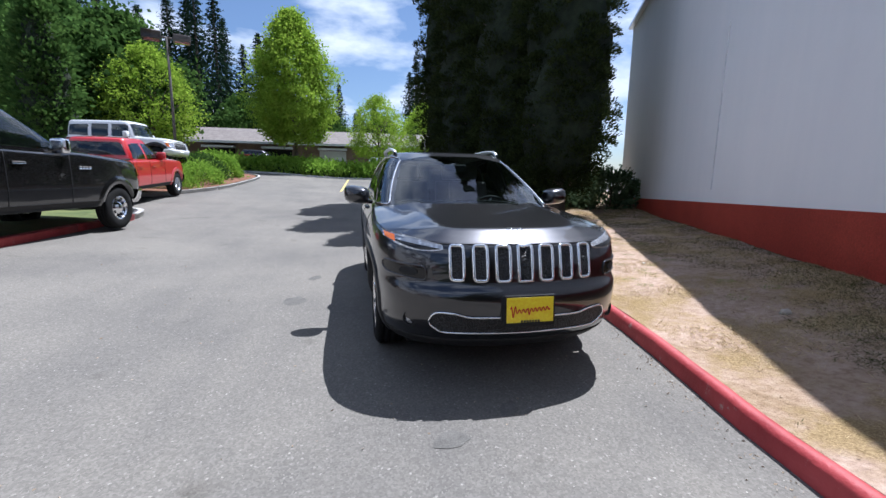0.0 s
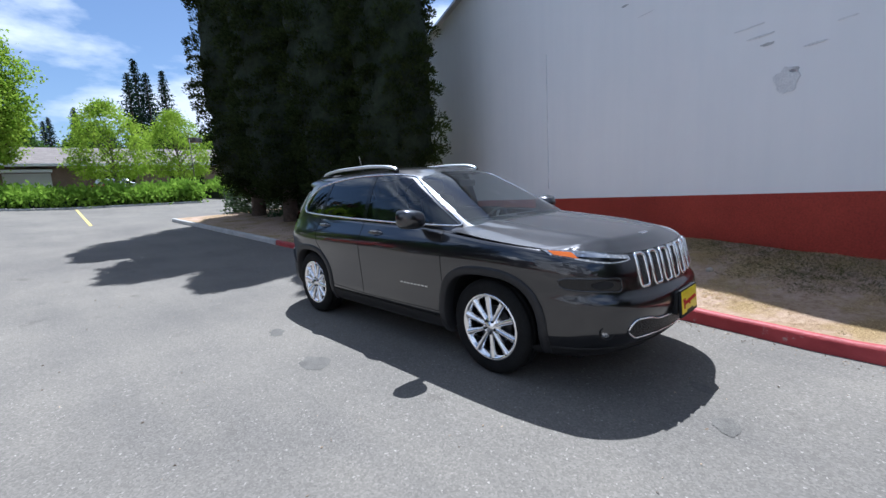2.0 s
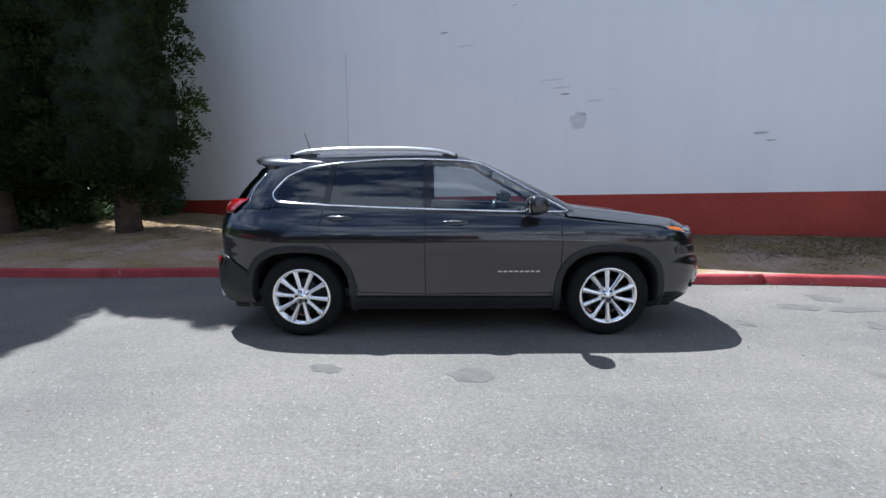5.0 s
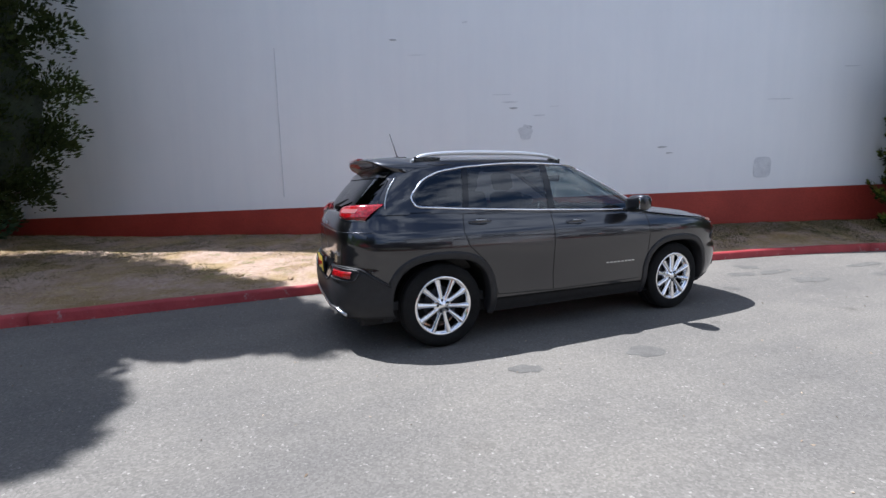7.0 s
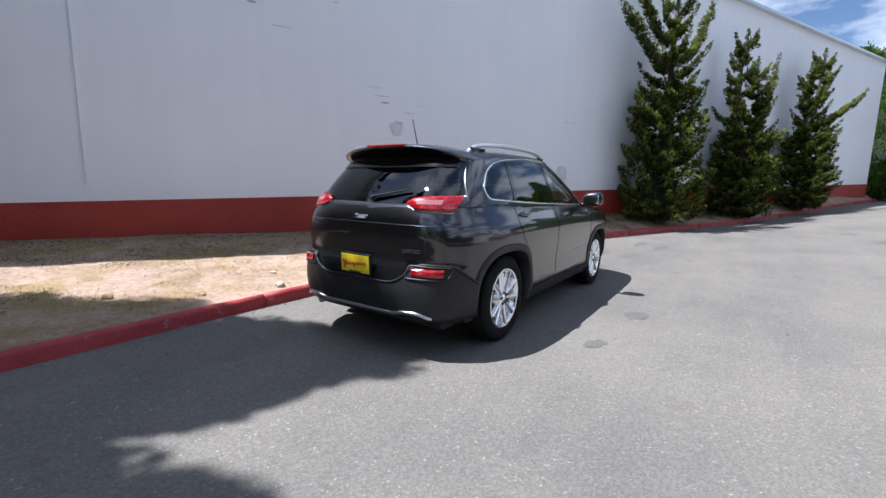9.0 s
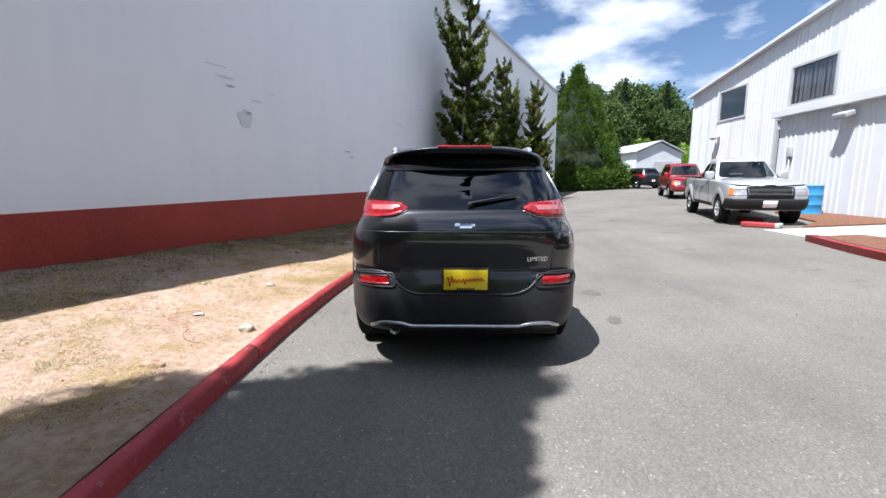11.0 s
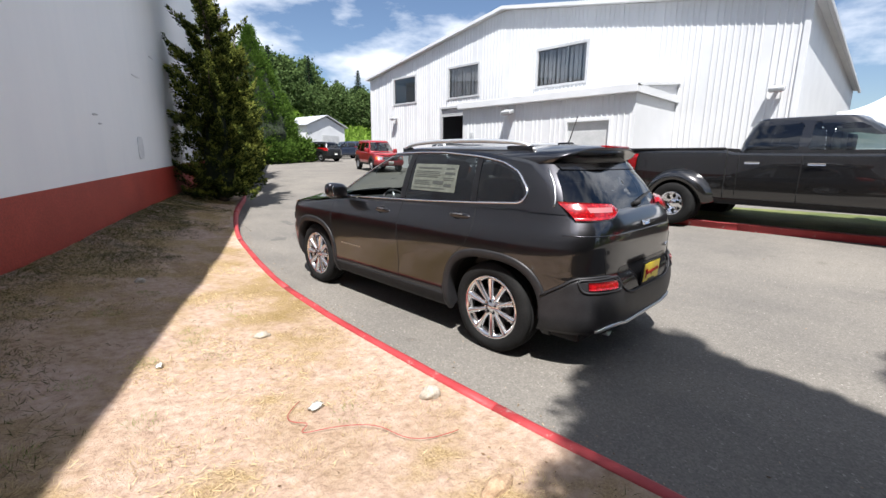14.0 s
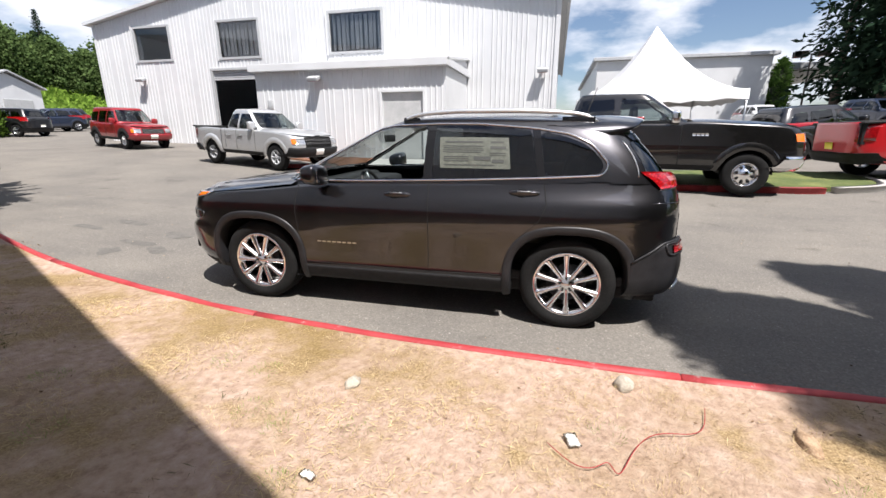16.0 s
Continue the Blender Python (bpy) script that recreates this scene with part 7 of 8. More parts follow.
def leaf_stuff(name, pos, along, size, wide, material, parent=None, label=""):
    """Many small pointed leaves: pos (n,3), along (n,3) their directions, size (n,) their lengths."""
    n = len(pos)
    along = along / (np.linalg.norm(along, axis=1, keepdims=True) + 1e-9)
    r = rng.normal(size=(n, 3))
    across = np.cross(along, r)
    across /= np.linalg.norm(across, axis=1, keepdims=True) + 1e-9
    normal = np.cross(along, across)
    L, W = size[:, None], (size * wide)[:, None]
    v = np.stack([pos - along * L * 0.5, pos + across * W * 0.5 + normal * W * 0.15, pos + along * L * 0.5, pos - across * W * 0.5 + normal * W * 0.15], axis=1).reshape(-1, 3)
    me = bpy.data.meshes.new(name)
    me.vertices.add(4 * n)
    me.vertices.foreach_set("co", v.astype(np.float32).ravel())
    me.loops.add(4 * n)
    me.loops.foreach_set("vertex_index", np.arange(4 * n, dtype=np.int32))
    me.polygons.add(n)
    me.polygons.foreach_set("loop_start", np.arange(0, 4 * n, 4, dtype=np.int32))
    me.update(calc_edges=True)
    me.materials.append(material)
    ob = new(name, me)
    ob.parent = parent
    if label:
        tagged(ob, label)
    return ob


def foliage(name, dark, light, trans=0.25):
    """Leaf colour that varies from leaf to leaf and from clump to clump."""
    m = bpy.data.materials.new(name)
    m.use_nodes = True
    n, l = m.node_tree.nodes, m.node_tree.links
    n.clear()
    geo = n.new("ShaderNodeNewGeometry")
    mix = n.new("ShaderNodeMix")
    mix.data_type = "RGBA"
    mix.inputs[6].default_value, mix.inputs[7].default_value = (*dark, 1), (*light, 1)
    tex = n.new("ShaderNodeTexNoise")
    tex.inputs["Scale"].default_value = 1.3
    add = n.new("ShaderNodeMath")
    add.operation = "MULTIPLY_ADD"
    l.new(geo.outputs["Position"], tex.inputs["Vector"])
    l.new(geo.outputs["Random Per Island"], add.inputs[0])
    add.inputs[1].default_value = 0.6
    sub = n.new("ShaderNodeMath")
    sub.operation = "SUBTRACT"
    l.new(tex.outputs["Fac"], sub.inputs[0])
    sub.inputs[1].default_value = 0.28
    l.new(sub.outputs[0], add.inputs[2])
    l.new(add.outputs[0], mix.inputs[0])
    dif, tra, gl = n.new("ShaderNodeBsdfDiffuse"), n.new("ShaderNodeBsdfTranslucent"), n.new("ShaderNodeMixShader")
    gl.inputs[0].default_value = trans
    l.new(mix.outputs[2], dif.inputs["Color"])
    l.new(mix.outputs[2], tra.inputs["Color"])
    l.new(dif.outputs[0], gl.inputs[1])
    l.new(tra.outputs[0], gl.inputs[2])
    out = n.new("ShaderNodeOutputMaterial")
    l.new(gl.outputs[0], out.inputs["Surface"])
    return m


bark = speckled("bark", [(0.3, (0.06, 0.045, 0.035)), (0.7, (0.14, 0.105, 0.08))], 6.0, 0.95, 40.0, 0.9, 0.03)
cypress_leaf = foliage("dark_conifer_foliage", (0.010, 0.017, 0.007), (0.058, 0.075, 0.026), 0.13)
# two juniper tones: shaded inner leaves, then sunlit tips and upper faces
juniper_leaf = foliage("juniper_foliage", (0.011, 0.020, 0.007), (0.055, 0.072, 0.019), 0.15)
juniper_lit = foliage("juniper_lit_foliage", (0.075, 0.10, 0.02), (0.30, 0.32, 0.07), 0.22)
cedar_leaf = foliage("bright_conifer_foliage", (0.028, 0.062, 0.012), (0.12, 0.20, 0.035), 0.28)
maple_leaf = foliage("bright_maple_foliage", (0.16, 0.28, 0.025), (0.38, 0.50, 0.065), 0.45)
dark_leaf = foliage("dark_green_foliage", (0.03, 0.07, 0.018), (0.11, 0.19, 0.045), 0.3)
fir_leaf = foliage("fir_foliage", (0.010, 0.022, 0.014), (0.035, 0.06, 0.034), 0.12)
hedge_leaf = foliage("hedge_foliage", (0.11, 0.22, 0.025), (0.32, 0.48, 0.07), 0.35)
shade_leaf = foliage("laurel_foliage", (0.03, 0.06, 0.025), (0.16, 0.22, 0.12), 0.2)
brush_leaf = foliage("brush_foliage", (0.10, 0.19, 0.025), (0.27, 0.39, 0.07), 0.4)
wood_leaf = foliage("hill_wood_foliage", (0.045, 0.08, 0.028), (0.13, 0.185, 0.065), 0.35)
fresh_blade = foliage("fresh_grass_blades", (0.14, 0.20, 0.05), (0.34, 0.40, 0.14), 0.35)
straw_leaf = foliage("straw_blades", (0.38, 0.285, 0.15), (0.66, 0.53, 0.31), 0.12)
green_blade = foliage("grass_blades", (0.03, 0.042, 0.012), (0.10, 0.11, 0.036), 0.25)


def trunk_mesh(h, r0, lean=0.0, seed=0.0, r1=0.2):
    pts, rad = [], []
    for k in range(9):
        t = k / 8
        pts.append((lean * t + 0.10 * noise.noise((seed, t * 2.0, 0)) * h * 0.1, 0.10 * noise.noise((seed + 9, t * 2.0, 0)) * h * 0.1, h * t - 0.15))
        rad.append(r0 * (1 - t) + r0 * r1 * t + (0.35 * r0 if k == 0 else 0))
    return add_tube(bmesh.new(), pts, rad, 9)


def clumps(n_clumps, per, centre_fn, spread, size, along_fn):
    """Leaves gathered in clumps: gives positions, directions, sizes."""
    P, D, S = [], [], []
    for i in range(n_clumps):
        c, out = centre_fn(i)
        s = spread * rng.uniform(0.6, 1.3)
        p = np.array(c) + rng.normal(size=(per, 3)) * s * np.array([1, 1, 0.7])
        d = along_fn(np.array(out), p - np.array(c))
        P.append(p)
        D.append(d)
        S.append(size * rng.uniform(0.6, 1.4, per))
    return np.concatenate(P), np.concatenate(D), np.concatenate(S)


def crown_core(h, base, radius_fn, fill_=0.78, lean=0.0, seed=0.0):
    """A solid lumpy core added inside a conifer's crown, so that no light passes."""
    bm, rings, n, m = bmesh.new(), [], 22, 30
    for j in range(m + 1):
        t = j / m
        z = base + (h - base) * t
        ring = []
        for i in range(n):
            a = 2 * math.pi * i / n
            k = 1 + 0.28 * noise.noise((math.cos(a) * 1.6 + seed, math.sin(a) * 1.6, z * 0.9)) + 0.18 * noise.noise((math.cos(a) * 4, math.sin(a) * 4 + seed, z * 2.4))
            r = max(0.02, radius_fn(t) * fill_ * k) if 0 < j < m else 0.02
            ring.append(bm.verts.new((lean * z + r * math.cos(a), r * math.sin(a), z + 0.10 * noise.noise((a * 2, z, seed)))))
        rings.append(ring)
    for A, B in zip(rings, rings[1:]):
        for i in range(n):
            bm.faces.new((A[i], A[(i + 1) % n], B[(i + 1) % n], B[i]))
    bmesh.ops.recalc_face_normals(bm, faces=bm.faces)
    return bm


# near-black: the shade inside crowns and hedges is put into this colour
core_dark = speckled("dark_foliage_core", [(0.3, (0.010, 0.017, 0.007)), (0.7, (0.026, 0.038, 0.015))], 6.0, 0.95, 40.0, 0.9, 0.05)


def columnar(name, label, h, radius_fn, base, material, n_clumps, per, spread, size, wide=0.45, up=0.6, trunk_r=0.28, category="conifer tree", lobes=5, seed=0):
    tree = tagged(empty(name), label, category)
    part("trunk", trunk_mesh(h * 0.92, trunk_r, 0, seed), bark, tree, "rough brown trunk")
    # limbs inside the crown
    for k in range(14):
        z = base + (h - base) * (k + 0.5) / 15
        a = 2.4 * k
        r = radius_fn((z - base) / (h - base)) * 0.8
        part("limb", add_tube(bmesh.new(), [(0, 0, z - 0.3), (0.5 * r * math.cos(a), 0.5 * r * math.sin(a), z), (r * math.cos(a), r * math.sin(a), z + 0.35)], [0.06, 0.045, 0.015], 5), bark, tree)
    lobe = [rng.uniform(0, 6.28) for _ in range(3)]

    def centre(i):
        t = rng.uniform(0, 1) ** 1.15
        a = rng.uniform(0, 2 * math.pi)
        bump_ = 1 + 0.13 * math.sin(lobes * a + lobe[0] + 3 * t) + 0.10 * math.sin(3 * a + lobe[1] - 7 * t) + 0.10 * math.sin(17 * t + 2 * a + lobe[2])
        r = radius_fn(t) * bump_ * (rng.uniform(0.55, 1.0) ** 0.35)
        return (r * math.cos(a), r * math.sin(a), base + (h - base) * t), (math.cos(a), math.sin(a), up)
    P, D, S = clumps(n_clumps, per, centre, spread, size, lambda o, q: o + q / spread * 0.5 + rng.normal(size=q.shape) * 0.35)
    part("crown_core", crown_core(h, base, radius_fn, 0.84, 0.0, seed), core_dark, tree, "solid near-black core, the crown's inner shade put into its colour")
    leaf_stuff("crown", P, D, S, wide, material, tree, "dense small foliage")
    return tree


def put(tree, x, y, yaw=0.0, scale=1.0, z=None):
    tree.matrix_basis = pose(x, y, ground_z(x, y) if z is None else z, 0, 0, yaw) @ Matrix.Scale(scale, 4)
    return tree


def again(tree, x, y, yaw, scale, label="", z=None):
    c = copy_thing(tree, Matrix.Identity(4))
    put(c, x, y, yaw, scale, z)
    if label:
        tagged(c, label)
    return c


# dark columnar conifers on the verge: bossed crowns with pointed tops over short bare trunks
def bossy_conifer(seed, h, base, radius_fn, label):
    tree = tagged(empty("conifer_tree"), label, "conifer tree")
    r = np.random.default_rng(seed)
    part("trunk", trunk_mesh(h * 0.92, 0.20, 0, seed), bark, tree, "rough brown trunk")
    for k in range(16):
        z = base + 0.2 + (h - base) * 0.9 * k / 16
        a = 2.4 * k + seed
        q = radius_fn((z - base) / (h - base)) * 0.8
        part("limb", add_tube(bmesh.new(), [(0, 0, z - 0.3), (0.5 * q * math.cos(a), 0.5 * q * math.sin(a), z), (q * math.cos(a), q * math.sin(a), z + 0.25)], [0.06, 0.045, 0.015], 5), bark, tree)
    part("crown_core", crown_core(h * 0.97, base + 0.25, radius_fn, 0.74, 0.0, seed), core_dark, tree, "solid near-black core, the crown's inner shade put into its colour")
    P, D, S = [], [], []
    for k in range(560):
        t = (k + r.uniform(0, 1)) / 560
        t = t ** 1.1
        a = 2.399 * k + r.uniform(-0.4, 0.4)
        reach = radius_fn(t) * (1 + 0.12 * math.sin(3 * a + seed + 5 * t) + 0.09 * math.sin(21 * t + 2 * a)) * r.uniform(0.80, 1.06)
        out = np.array([math.cos(a), math.sin(a), 0.0])
        size = (0.34 * (1 - 0.55 * t) + 0.05) * r.uniform(0.7, 1.3)
        centre = out * max(reach - size * 0.6, 0.02) + np.array([0, 0, base + (h - base) * t + r.normal() * 0.1])
        m = 190
        q = r.normal(size=(m, 3))
        q /= np.linalg.norm(q, axis=1, keepdims=True)
        q[:, 2] = np.where(q[:, 2] < -0.3, -q[:, 2] * 0.6, q[:, 2])
        shell_ = size * r.uniform(0.55, 1.05, m) ** 0.6
        P.append(centre + q * shell_[:, None] * np.array([1, 1, 0.85]))
        D.append(q + out * 0.5 + np.array([0, 0, 0.35]) + r.normal(size=(m, 3)) * 0.3)
        S.append(0.085 * r.uniform(0.6, 1.4, m))
    leaf_stuff("crown", np.concatenate(P), np.concatenate(D), np.concatenate(S), 0.42, cypress_leaf, tree, "dense small foliage in dark bosses")
    return tree


col_r = table([(0.0, 0.80), (0.04, 1.15), (0.12, 1.42), (0.40, 1.45), (0.66, 1.28), (0.84, 0.86), (0.94, 0.42), (1.0, 0.06)])
dark_tree = bossy_conifer(5, 13.2, 0.70, col_r, "tall dense dark green columnar conifer on the verge")
put(dark_tree, 4.88, 6.98, 0, 1.0, z=0.28)
for x, y, yaw, sc in ((4.25, 9.1, 160, 1.08), (3.55, 11.6, 40, 1.13), (3.65, 14.9, 280, 1.18), (6.7, 11.2, 130, 1.05), (6.2, 15.2, 310, 1.16)):
    again(dark_tree, x, y, yaw, sc, z=ground_z(x, y) + 0.15)


# upright twisted junipers against the hall wall
def juniper(seed, h, label, leaders, arms, wide=1.0):
    """Fox-tail branches on one or more leaders (lists of points), open above and dense below; arms: (z, side angle, length, rise)."""
    tree = tagged(empty("juniper_tree"), label, "conifer tree")
    r = np.random.default_rng(seed)
    for k, line in enumerate(leaders):
        pts = smooth_path(line, 5)
        part("trunk" if k == 0 else "leader", add_tube(bmesh.new(), pts, [0.15 * (1 - 0.85 * i / (len(pts) - 1)) / (1 + 0.6 * k) for i in range(len(pts))], 8), bark, tree, "twisted brown trunk" if k == 0 else "")
    prof = table([(0.0, 0.95 * wide), (0.10, 1.15 * wide), (0.32, 1.0 * wide), (0.55, 0.68 * wide), (0.8, 0.40), (1.0, 0.15)])
    part("crown_core", crown_core(h * 0.50, 0.05, lambda t: prof(t * 0.5) * (1 - 0.8 * t), 0.36, 0.0, seed), core_dark, tree, "solid near-black core, the crown's inner shade put into its colour")
    P, D, S, B = [], [], [], []

    def tuft(c, d, long_, fat, m):
        q = r.uniform(0, 1, m) ** 0.8
        off = r.normal(size=(m, 3))
        off /= np.linalg.norm(off, axis=1, keepdims=True)
        taper = fat * np.sqrt(np.clip(1.0 - q ** 1.6, 0, 1)) * np.minimum(1.0, 0.45 + 2.2 * q)
        P.append(np.array(c) + np.outer(q * long_, d) + off * (taper * r.uniform(0.5, 1.0, m))[:, None])
        D.append(np.array(d) * 0.8 + off * 0.65 + r.normal(size=(m, 3)) * 0.15)
        S.append(0.075 * r.uniform(0.6, 1.3, m))
        # leaves near a tip or facing up get the sunlit colour
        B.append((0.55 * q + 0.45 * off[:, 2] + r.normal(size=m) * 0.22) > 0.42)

    def branch(start, a, long_, rise, wood=False, fat=0.18):
        out = np.array([math.cos(a), math.sin(a), 0.0])
        side = np.array([-math.sin(a), math.cos(a), 0.0])
        n = max(3, int(long_ / 0.16))
        bend = r.uniform(-0.25, 0.25)
        line = [np.array(start) + out * long_ * u + side * bend * long_ * u * u + np.array([0, 0, rise * u ** 1.8 - 0.06 * math.sin(math.pi * u)]) for u in np.linspace(0.08, 1, n + 1)]
        for i in range(n):
            d = line[i + 1] - line[i]
            d /= np.linalg.norm(d)
            u = (i + 1) / n
            tuft(line[i], d + np.array([0, 0, 0.25]) + r.normal(size=3) * 0.12, 0.30 * (1.15 - 0.3 * u), fat * (1.15 - 0.45 * u), 130)
            for s_ in (-1, 1):
                if r.uniform() < 0.75 and u < 0.95:
                    dd = d * 0.55 + side * s_ * 0.65 + np.array([0, 0, 0.45])
                    tuft(line[i], dd / np.linalg.norm(dd), r.uniform(0.16, 0.34) * (1.2 - 0.5 * u), fat * 0.75, 80)
        tuft(line[-1], d + np.array([0, 0, 0.5]), 0.26, fat * 0.5, 60)
        if wood:
            part("limb", add_tube(bmesh.new(), [tuple(p) for p in line], [0.045 * (1 - 0.8 * i / n) for i in range(n + 1)], 5), bark, tree)

    for k, line in enumerate(leaders):
        pts = [np.array(p) for p in smooth_path(line, 12)]
        n = int(24 * (pts[-1][2] - pts[0][2]) / 5) + 5
        for j in range(n):
            f = (j + 0.5) / n
            p = pts[min(len(pts) - 1, int(f * (len(pts) - 1)))]
            t = p[2] / h
            if t < 0.04:
                continue
            slim = 1.0 if len(leaders) == 1 or k == 0 else 0.62
            long_ = prof(t) * r.uniform(0.60, 1.12) * slim
            branch(p - np.array([0, 0, 0.15]), 2.399 * j + 1.3 * k + r.uniform(-0.5, 0.5), long_, long_ * r.uniform(0.25, 0.75) * (0.6 + 0.8 * t))
        tuft(pts[-1] - np.array([0, 0, 0.3]), np.array([0, 0, 1.0]), 0.6, 0.11, 160)
    # dense skirt
    for j in range(340):
        t = r.uniform(0.01, 0.46)
        a = r.uniform(0, 2 * math.pi)
        q = prof(t) * r.uniform(0.30, 0.86)
        d = np.array([math.cos(a) * 0.7, math.sin(a) * 0.7, r.uniform(0.3, 0.9)])
        tuft((q * math.cos(a), q * math.sin(a), h * t), d / np.linalg.norm(d), r.uniform(0.2, 0.4), 0.16, 100)
    for z, a, long_, rise in arms:
        branch((0, 0, z), radians(a), long_ * 1.2, rise * 1.15, True, 0.23)
    P, D, S, B = np.concatenate(P), np.concatenate(D), np.concatenate(S), np.concatenate(B)
    leaf_stuff("crown", P[~B], D[~B], S[~B], 0.42, juniper_leaf, tree, "dense dark green scaly foliage, shade painted into lower and inner leaves")
    leaf_stuff("lit_foliage", P[B], D[B], S[B], 0.42, juniper_lit, tree, "yellow-green branch tips and upper leaves, sunlight painted into the colour")
    return tree


def smooth_path(points, n):
    """A rounded line through points in space."""
    pts = [Vector(p) for p in points]
    out = []
    for i in range(len(pts) - 1):
        p0, p1, p2, p3 = pts[max(i - 1, 0)], pts[i], pts[i + 1], pts[min(i + 2, len(pts) - 1)]
        for k in range(n):
            t = k / n
            out.append(tuple(0.5 * ((2 * p1) + (p2 - p0) * t + (2 * p0 - 5 * p1 + 4 * p2 - p3) * t * t + (3 * p1 - p0 - 3 * p2 + p3) * t ** 3)))
    out.append(tuple(pts[-1]))
    return out


def by_wall(tree, s, out, scale=1.0, yaw=0.0):
    p = wall_point(s, out)
    tree.matrix_basis = pose(p.x, p.y, ground_z(p.x, p.y) + 0.15, 0, 0, yaw) @ Matrix.Scale(scale, 4)
    return tree


# local x runs along the wall, away from the drive's north end
ALONG = -114.5
by_wall(juniper(3, 7.9, "upright twisted green juniper against the white wall", [[(0, 0, 0), (0.05, 0.05, 2.5), (-0.05, 0, 5.0), (0.1, 0, 7.7)]],
                [(4.2, 188, 1.75, 1.0), (4.4, 4, 1.75, 1.7), (4.9, 170, 1.25, 1.0), (2.7, 178, 1.25, 0.4), (3.4, 10, 1.0, 0.6), (2.0, 60, 1.2, 0.3)]), -7.8, 1.0, 1.0, ALONG)
by_wall(juniper(8, 5.9, "forked green juniper against the white wall", [[(0, 0, 0), (0, 0, 1.4), (-0.25, 0, 2.6), (-0.75, 0, 4.2), (-0.6, 0, 5.7)], [(0, 0, 1.4), (0.45, 0, 2.8), (0.55, 0, 3.9), (0.25, 0, 5.0)]],
                [(3.0, 2, 1.7, 2.1), (2.5, 182, 1.5, 1.3), (3.2, 30, 1.2, 1.0)], 0.95), -12.4, 0.9, 1.0, ALONG)
by_wall(juniper(12, 6.3, "leaning green juniper against the white wall", [[(0, 0, 0), (-0.1, 0, 1.8), (0.15, 0, 3.6), (0.55, 0, 6.0)], [(0, 0, 2.2), (-0.55, 0, 3.8), (-0.5, 0, 5.3)]],
                [(3.3, 0, 2.3, 1.2), (4.0, 6, 1.9, 1.6), (2.6, 2, 1.9, 0.9)], 0.95), -17.4, 0.85, 1.0, ALONG)

# bright pyramidal cedars and a clipped hedge at the end of the drive
cone_r = table([(0.0, 2.3), (0.1, 2.6), (0.4, 2.0), (0.75, 0.95), (1.0, 0.06)])
cedar = columnar("cedar_tree", "bright green pyramidal cedar at the end of the drive", 9.4, cone_r, 0.2, cedar_leaf, 1500, 26, 0.17, 0.14, 0.45, 1.0, 0.22)
put(cedar, -10.6, -31.6, 0, 1.06)
again(cedar, -12.6, -33.6, 80, 0.86)
again(cedar, -8.2, -34.5, 190, 1.0)
again(cedar, -14.8, -35.5, 140, 0.62)


def hedge_run(name, label, line, half_w, height, material, count, size, category="hedge", wobble=0.15):
    """A leafy mound along a line, with a solid near-black core for its inner shade."""
    P, D = [], []
    n = len(line) - 1
    for i in range(count):
        u = rng.uniform(0, n)
        k = min(int(u), n - 1)
        f = u - k
        cx, cy = line[k][0] * (1 - f) + line[k + 1][0] * f, line[k][1] * (1 - f) + line[k + 1][1] * f
        dx, dy = line[k + 1][0] - line[k][0], line[k + 1][1] - line[k][1]
        L = math.hypot(dx, dy)
        a = rng.uniform(0, math.pi)
        hh = height * (1 + wobble * noise.noise((cx * 0.8, cy * 0.8, 0)) + 0.5 * wobble * noise.noise((cx * 3, cy * 3, 2)))
        rr = rng.uniform(0.8, 1.03)
        o, z = half_w * rr * math.copysign(abs(math.cos(a)) ** 0.7, math.cos(a)), hh * rr * abs(math.sin(a)) ** 0.6
        px_, py_ = cx - dy / L * o, cy + dx / L * o
        P.append((px_, py_, ground_z(px_, py_) + 0.05 + z))
        D.append((-dy / L * math.cos(a), dx / L * math.cos(a), 0.4 + math.sin(a)))
    P, D = np.array(P), np.array(D)
    ob = tagged(empty(name), label, category)
    reps = 5
    Pn = np.repeat(P, reps, 0) + rng.normal(size=(len(P) * reps, 3)) * size * 0.9
    Dn = np.repeat(D, reps, 0) + rng.normal(size=(len(P) * reps, 3)) * 0.6
    leaf_stuff("leaves", Pn, Dn, size * rng.uniform(0.6, 1.4, len(Pn)), 0.6, material, ob, "small dense leaves")
    bm, rings = bmesh.new(), []
    for i in range(n + 1):
        a, b = Vector(line[max(i - 1, 0)]), Vector(line[min(i + 1, n)])
        d = (b - a).normalized()
        g = ground_z(*line[i])
        rings.append([bm.verts.new((line[i][0] - d.y * o * half_w * 0.82, line[i][1] + d.x * o * half_w * 0.82, g + z * height * 0.82)) for o, z in ((-1, 0), (-0.95, 0.6), (-0.5, 0.95), (0.5, 0.95), (0.95, 0.6), (1, 0))])
    for A, B in zip(rings, rings[1:]):
        for k in range(5):
            bm.faces.new((A[k], A[k + 1], B[k + 1], B[k]))
    bm.faces.new(rings[0])
    bm.faces.new(rings[-1])
    part("hedge_core", bm, core_dark, ob)
    return ob


hedge_run("hedge", "clipped green hedge at the end of the drive", [(-8.0, -29.6), (-11.0, -30.2), (-14.6, -31.4)], 1.1, 1.7, cedar_leaf, 2600, 0.2)
hedge_run("hedge_bank", "sunlit green ground-cover bank beyond the drive", [(-13.0, 33.8), (-8.0, 32.9), (-3.0, 32.1), (2.0, 31.3), (5.6, 30.7)], 2.0, 0.95, hedge_leaf, 4200, 0.24, wobble=0.35)
